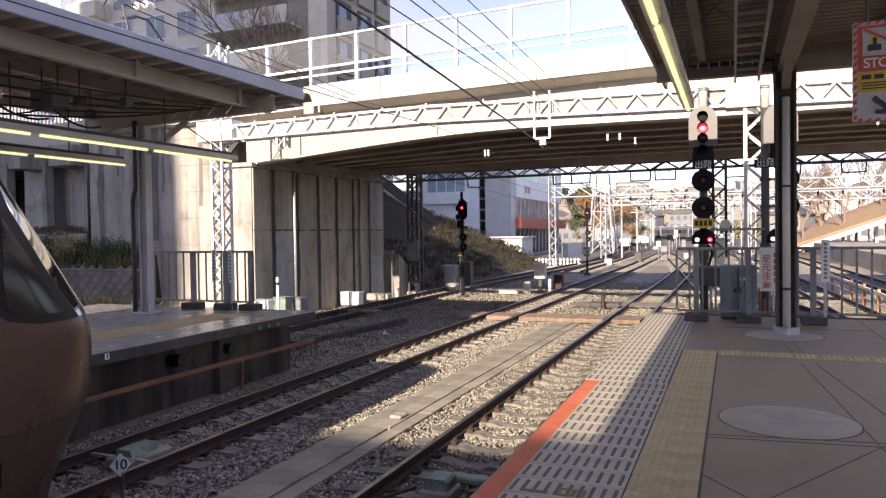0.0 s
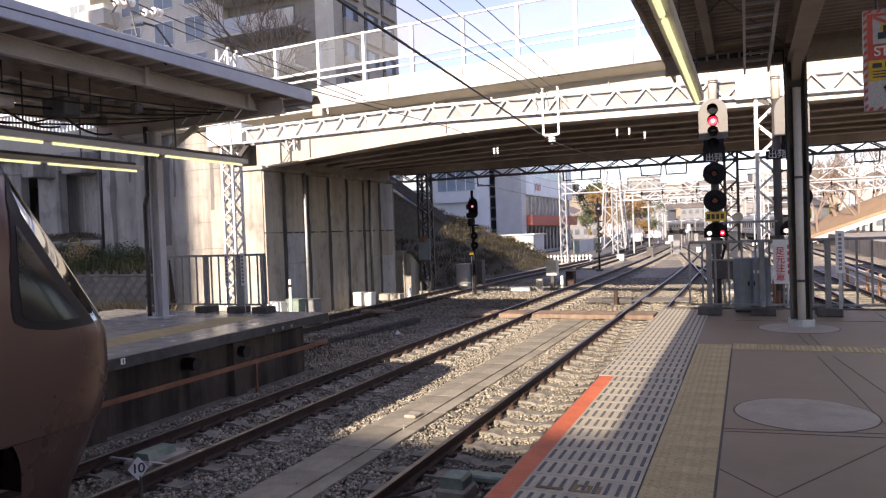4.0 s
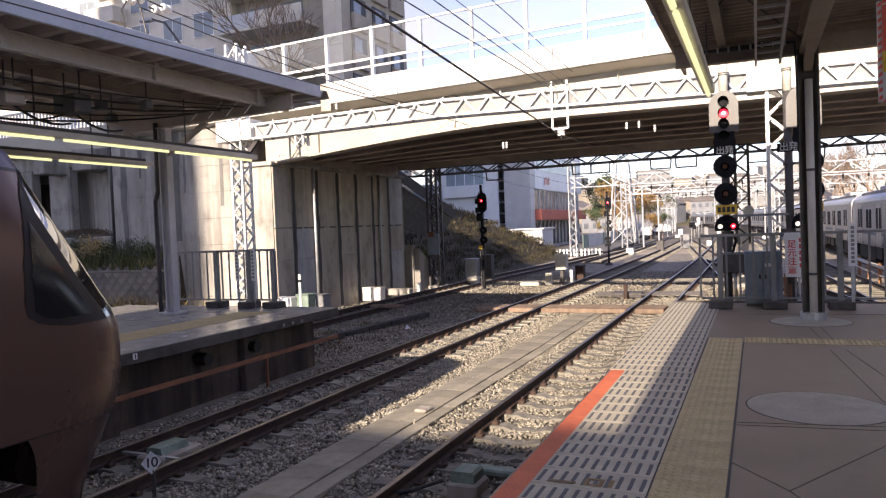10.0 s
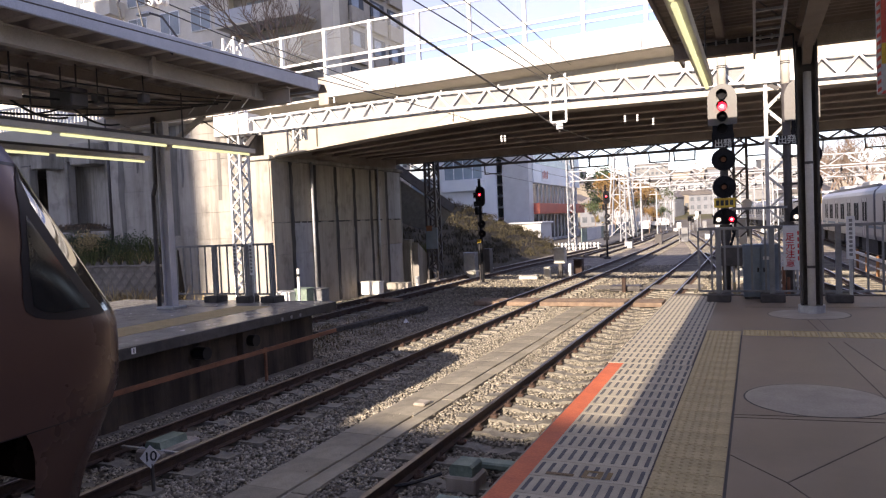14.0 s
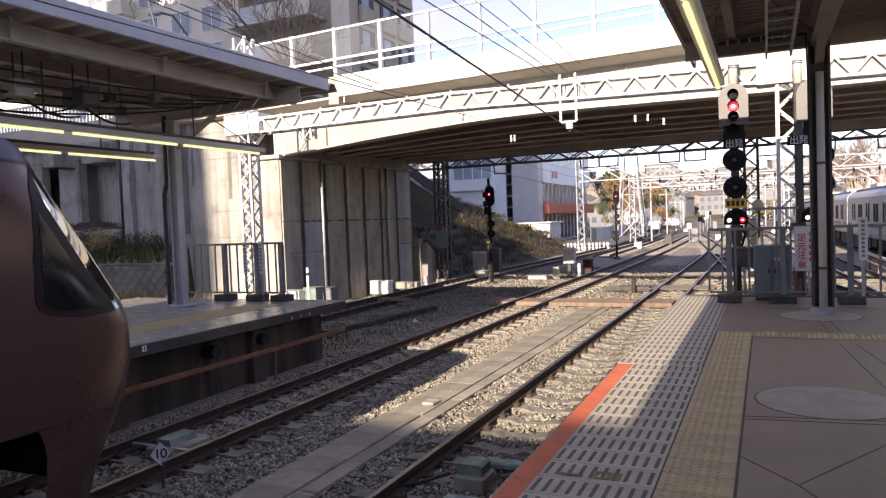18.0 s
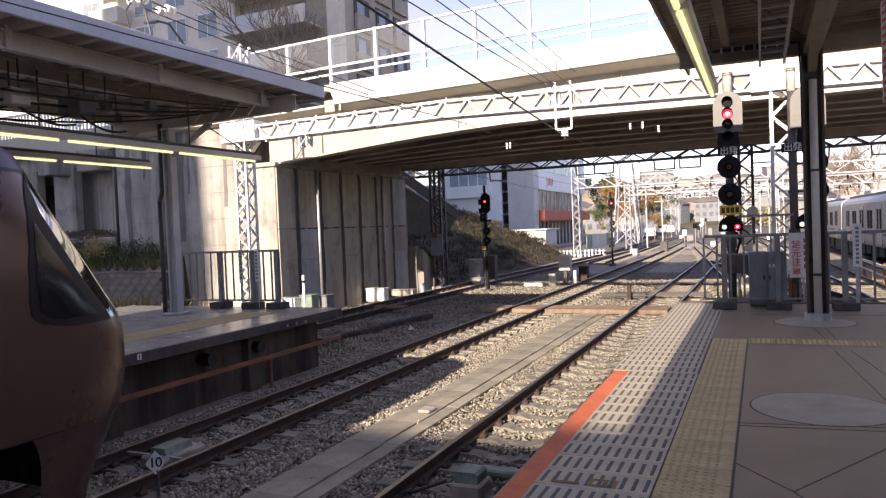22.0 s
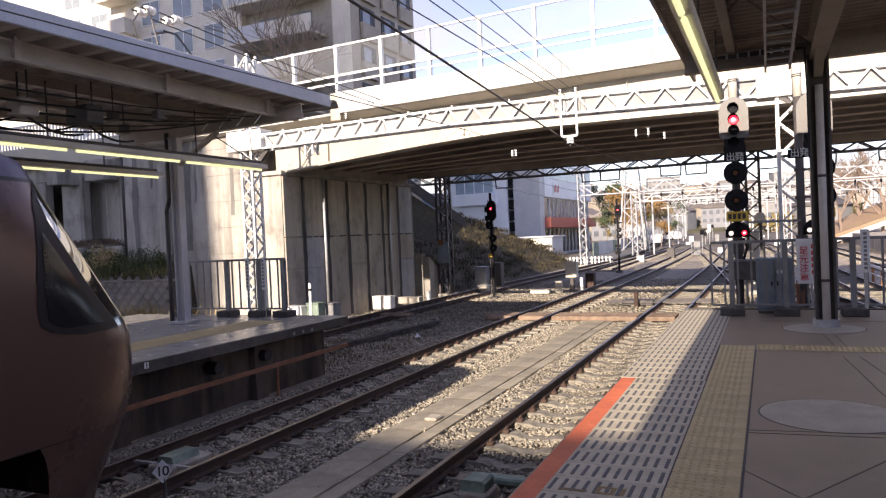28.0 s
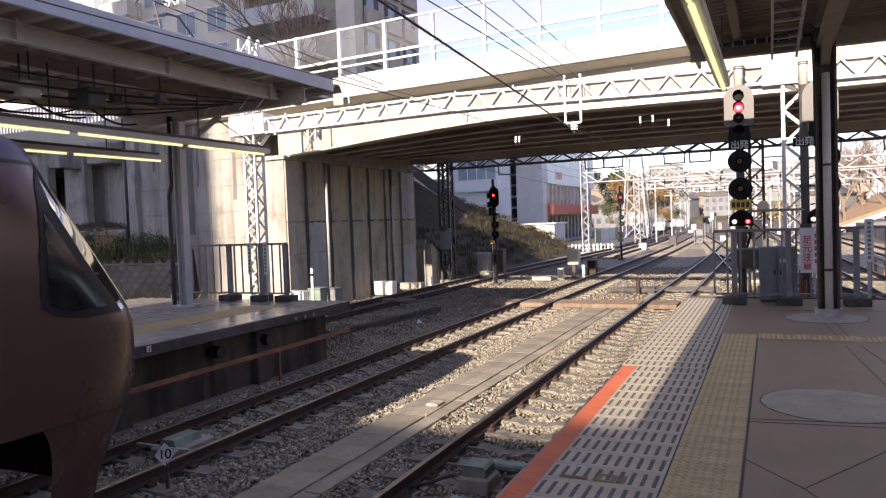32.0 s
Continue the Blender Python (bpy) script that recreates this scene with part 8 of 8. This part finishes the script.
while len(placed) < 330 and tries < 14000:
    tries += 1
    y = 165 + 250 * rng.random()
    x = -0.30 * y - 55 + (0.62 * y + 80) * rng.random()
    big = rng.random() < 0.16
    k = (rng.choice((3, 4)) if big else rng.choice((0, 1, 2, 0, 1))) * 4 + rng.choice((0, 0, 1, 2, 3))
    rad = 15 if big else 7
    if any((x - a) ** 2 + (y - b) ** 2 < (rad + c) ** 2 * 0.7 for a, b, c in placed) or abs(x - (-1 + bend(y) * 0.95)) < 11 + rad * 0.5 and y < 290:
        continue
    if -0.12 * y < x < 0.01 * y and y < 345:
        continue
    placed.append((x, y, rad))
    bb, r, w = kinds[k]
    hs = thing("house", (x, y, town_z(x, y)), "flat-roofed apartment block in the far town" if k >= 8 else "small house with a pitched roof in the far town", "house", "town houses")
    hs.rotation_euler.z = rng.uniform(-0.5, 0.5)
    for nm, me in [("wall", bb), ("roof", r)] + [("glazing_band", q) for q in w]:
        o = new(nm, me)
        o.parent = hs
        if nm == "glazing_band":
            tagged(o, kind="stuff")
for i in range(46):
    y = 262 + (i * 37 % 90)
    x = -2 + bend(y) * 0.75 + ((i * 53) % 46 - 23) * 1.6
    if i % 46 in (7, 30):
        continue
    bb, r, w = kinds[((0, 1, 0)[i % 3]) * 4 + (0, 1, 3, 1)[i % 4]]
    hs = thing("house", (x, y, town_z(x, y)), "pale house closing the far end of the line", "house", "town houses")
    hs.rotation_euler.z = rng.uniform(-0.4, 0.4)
    for nm, me in [("wall", bb), ("roof", r)] + [("glazing_band", q) for q in w]:
        o = new(nm, me)
        o.parent = hs
        if nm == "glazing_band":
            tagged(o, kind="stuff")
w = Mesh()
for i in range(900):
    y = rng.uniform(165, 420)
    x = rng.uniform(-0.34 * y - 55, 0.34 * y + 30)
    if abs(x - (-2 + bend(y) * 1.1)) < 10:
        continue
    leaf_clump(w, (x, y, town_z(x, y) + rng.uniform(1, 5)), rng.uniform(1.5, 3.2), 22, 0.9, 0.8)
solid("far_woods", w, surf("far_foliage", (0.10, 0.085, 0.035), (0.22, 0.16, 0.06), 0.9, 0.1, 0.0, island=0.4), "autumn trees among the houses on the hill", "trees", "stuff")


# ---- road and cars beside the far tracks ----
road = Mesh()
vs, fs = [], []
for i in range(25):
    y = 62 + i * 6
    x = -14.5 + bend(y) * 1.3 + 0.0 * i
    vs += [(x - 3.2, y, -0.95 + max(0, y - 90) * 0.012), (x + 2.6, y, -0.95 + max(0, y - 90) * 0.012)]
for i in range(24):
    fs.append((2 * i, 2 * i + 1, 2 * i + 3, 2 * i + 2))
solid("road", road.add(vs, fs), surf("worn_pale_asphalt", (0.10, 0.10, 0.10), (0.17, 0.165, 0.16), 0.9, 3, 0.2, stain=0.3), "grey asphalt road beside the far tracks", "road", "structure")


def car(x, y, z, rz, mat_, label):
    c = thing("car", (x, y, z), label, "car", "far cars")
    side = [(-2.0, 0.3), (2.0, 0.3), (2.05, 0.75), (1.3, 0.9), (0.7, 1.4), (-1.3, 1.42), (-1.9, 0.95), (-2.05, 0.7)]
    for nm, mesh_, mt in (("body", Mesh().prism(side, "x", -0.82, 0.82), mat_),
                          ("window", Mesh().prism([(1.2, 0.93), (0.68, 1.36), (-1.25, 1.38), (-1.75, 0.97)], "x", -0.83, 0.83), M_GLASS)):
        me = mesh_.mesh(nm)
        me.materials.append(mt)
        o = new(nm, me)
        o.parent = c
    wh = Mesh().cyl((-0.1, 0, 0), (0.1, 0, 0), 0.31, n=14).mesh("wheel")
    wh.materials.append(M_BLACK)
    for a in (-0.75, 0.75):
        for b in (-1.25, 1.3):
            o = new("wheel", wh)
            o.parent, o.location = c, (a, b, 0.31)
    c.rotation_euler.z = radians(rz)
    return c


car(-14.2, 118, -0.6, 30, M_STOREGREY, "pale car parked beside the far tracks")
car(-15.6, 100, -0.85, 8, M_GREYPAINT, "grey car on the far road")
car(-14.5, 104, -0.8, 8, M_WHITEPLATE, "white car on the far road")


# pylon and flood of poles beside the far road
py = thing("steel_pylon", (-13.4, 84, -1.2), "pale four-legged lattice pylon", "pylon")
for s, t in ((-1, -1), (1, -1), (1, 1), (-1, 1)):
    part("leg", Mesh().beam((-14.6 + s * 1.5, 86 + t * 1.5, -1.2), (-14.6 + s * 0.7, 86 + t * 0.7, 9), 0.14, 0.14), M_FARSTEEL, py)
for z in (1.4, 4.0, 6.5, 8.8):
    k = 1.5 - 0.8 * (z + 1.2) / 10.2
    part("ring", Mesh().beam((-14.6 - k, 86 - k, z), (-14.6 + k, 86 - k, z), 0.1, 0.1).beam((-14.6 - k, 86 - k, z), (-14.6 + k, 86 - k, z - 2.4), 0.08, 0.08).beam((-14.6 + k, 86 - k, z), (-14.6 - k, 86 - k, z - 2.4), 0.08, 0.08), M_FARSTEEL, py)
for k in range(14):
    y = 66 + k * 9
    for x in ((-10.2 if k % 2 else 2.6),):
        p = thing("pole", (x + bend(y), y, -1.2), "slim pale pole beside the far tracks", "pole", "far poles")
        hgt = 3.5 + (k * 37 % 5) * 0.8
        part("shaft", Mesh().cyl((x + bend(y), y, -1.3), (x + bend(y), y, hgt), 0.09, n=8), M_FARSTEEL, p)
        part("arm", Mesh().beam((x + bend(y) - 0.9, y, hgt - 0.3), (x + bend(y) + 0.9, y, hgt - 0.3), 0.08, 0.1), M_FARSTEEL, p)
for k in range(16):
    trackbox(-9.5 + (k * 53 % 17) * 0.95 + bend(60 + k * 5), 60 + k * 5.0, 0.6, 0.5, 0.5 + (k % 3) * 0.4, (M_GALV, M_DARKSTEEL, M_GREYPAINT)[k % 3], "small trackside cabinet among the far tracks")
track(-10.2, 48, 200, "far siding track", path=lambda y: -10.2 + bend(y))
track(1.2, 62, 200, "far running track", path=lambda y: 1.4 + bend(y) * 0.9)

# street lamp on the bridge approach
sl = thing("street_lamp", (-22.6, 24.0, 6), "dark street lamp with a curved arm", "street lamp")
part("pole", Mesh().tube([(-22.6, 24, 6.2), (-22.6, 24, 9.0), (-22.9, 24, 10.2), (-23.7, 24, 11.2), (-24.5, 24, 11.5)], 0.05, 8), M_DARKSTEEL, sl)
part("lantern", Mesh().cbox(-25.1, 23.85, 11.4, -24.4, 24.15, 11.55, 0.04), M_GALV, sl)

# long pale apartment block and round-topped hill behind the far road
def long_block(x, y, z, w, h, rz, mat_, label):
    b = thing("apartment_block", (x, y, z), label, "building", "far apartment blocks")
    me = Mesh().box(-w / 2, -5, -4, w / 2, 5, h).mesh("wall")
    me.materials.append(mat_)
    o = new("wall", me)
    o.parent = b
    n = int(w / 3.2)
    rows_ = int(h / 2.8)
    for r in range(rows_):
        m = Mesh()
        for i in range(n):
            xx = -w / 2 + w * (i + 0.5) / n
            m.box(xx - 1.15, -5.06, 0.7 + r * 2.8, xx + 1.15, -5.0, 2.3 + r * 2.8)
        me = m.mesh("glazing_band")
        me.materials.append(M_TOWNGLASS)
        o = new("glazing_band", me)
        o.parent = b
        tagged(o, kind="stuff")
        bal = Mesh().box(-w / 2 + 0.1, -5.9, r * 2.8 - 0.3, w / 2 - 0.1, -5.0, r * 2.8 - 0.12).mesh("balcony")
        bal.materials.append(mat_)
        o = new("balcony", bal)
        o.parent = b
    rf = Mesh().cbox(-w / 2 - 0.3, -6.1, h, w / 2 + 0.3, 5.2, h + 0.4, 0.05).mesh("roof")
    rf.materials.append(M_TOWNROOF)
    o = new("roof", rf)
    o.parent = b
    b.rotation_euler.z = rz
    return b


long_block(-31.0, 200, -1.8, 21, 7.4, 0.1, WALLS[2], "long white block with rows of windows")
long_block(-15.0, 300, 4.2, 26, 9.0, 0.05, WALLS[0], "long pale block with rows of windows")
long_block(-44.0, 245, 1.0, 26, 9, 0.15, WALLS[2], "long white block with rows of windows")
long_block(8.0, 240, 1.5, 24, 9, -0.1, WALLS[0], "long pale block with rows of windows")

# leafy hedge, garden fence and loose trees along the road
for x, y, h, mt in ((-21.5, 118, 9, M_LEAF), (-23, 126, 10, M_LEAFGREEN), (-20.0, 132, 7, M_LEAF), (-26, 140, 9, M_LEAFGREEN), (-24, 150, 8, M_LEAF), (-16.8, 94, 6, M_LEAF), (-18.6, 90, 5, M_LEAFGREEN)):
    tree(x, y, -1, h, "tree in autumn leaf beside the far road" if mt is M_LEAF else "evergreen tree beside the far road", mt, depth=4, group="far trees")
fg = thing("site_fence", (-15, 78, -1.2), "grey panel fence along the far road", "fence")
for k in range(14):
    y = 70 + k * 3.0
    x = -15.4 + bend(y) * 1.2
    part("panel", Mesh().beam((x, y, -0.35), (-15.4 + bend(y + 2.9) * 1.2, y + 2.9, -0.35), 0.06, 1.5), M_STOREGREY if k % 4 else M_GREENBOX, fg)
# catenary drops and clutter on the far gantries
for gy, gz, x0, n in ((55, 4.3, -12, 12), (72, 4.1, -11, 12), (96, 5.0, -14, 12), (125, 5.6, -20, 12)):
    for k in range(n):
        x = x0 + k * 2.1 + (k * 7 % 3) * 0.3
        cd = thing("contact_drop", (x, gy, gz), "dark insulated wire drop on a far gantry", "insulator", "far wire drops")
        part("rod", Mesh().cyl((x, gy, gz + 0.2), (x, gy, gz - 0.7), 0.025, n=6), M_DARKSTEEL, cd)
        part("arm", Mesh().beam((x, gy, gz - 0.65), (x + 0.7, gy, gz - 0.75), 0.04, 0.04), M_DARKSTEEL, cd)
        part("insulator", Mesh().cyl((x, gy, gz - 0.1), (x, gy, gz - 0.35), 0.07, n=8), M_SIGBLACK, cd)
for k in range(10):
    y = 70 + k * 11
    for xb in (-6.2, -1.8):
        x = xb + bend(y) + (k % 3) * 0.4
        sg = thing("dwarf_signal", (x, y, -1.2), "small dark signal beside a far track", "railway signal", "far dwarf signals")
        part("post", Mesh().cyl((x, y, -1.25), (x, y, 0.1 + (k % 3) * 0.5), 0.05, n=6), M_GALV, sg)
        part("head", Mesh().cbox(x - 0.2, y - 0.1, 0.1 + (k % 3) * 0.5, x + 0.2, y + 0.1, 0.65 + (k % 3) * 0.5, 0.03), M_SIGBLACK if k % 2 else M_WHITEPLATE, sg)
# earth and rubble under the viaduct
blades("dry_litter", "dry brushwood heap under the viaduct", [(random.uniform(-28.0, -24.4), random.uniform(20.6, 22.0), 1.95 + 0.15 * math.sin(k), 0.6, 0.22, 34) for k in range(40)], surf("dead_brushwood", (0.075, 0.05, 0.03), (0.17, 0.12, 0.075), 0.95, 6, 0.1, island=0.4))
solid("earth_mound", Mesh().sheet([-30 + 0.4 * i for i in range(17)], [19.9 + 0.35 * i for i in range(10)], lambda x, y: 1.5 + 0.75 * min(1, max(0, (y - 19.9) / 1.2)) * max(0, 1 - abs(x + 26.5) / 3.4) + 0.12 * noise.noise((x * 2, y * 2, 0))), M_SLOPE, "mound of brown earth under the viaduct", "mound")
cp = thing("low_parapet", (-25.5, 19.8, 0.2), "low grey concrete parapet before the viaduct", "parapet")
for k in range(5):
    part("parapet_block", Mesh().cbox(-28.2 + k * 1.05, 19.92, 1.0, -27.22 + k * 1.05, 20.06, 1.86 - 0.06 * (k % 2), 0.02), M_CONC, cp)
motions()
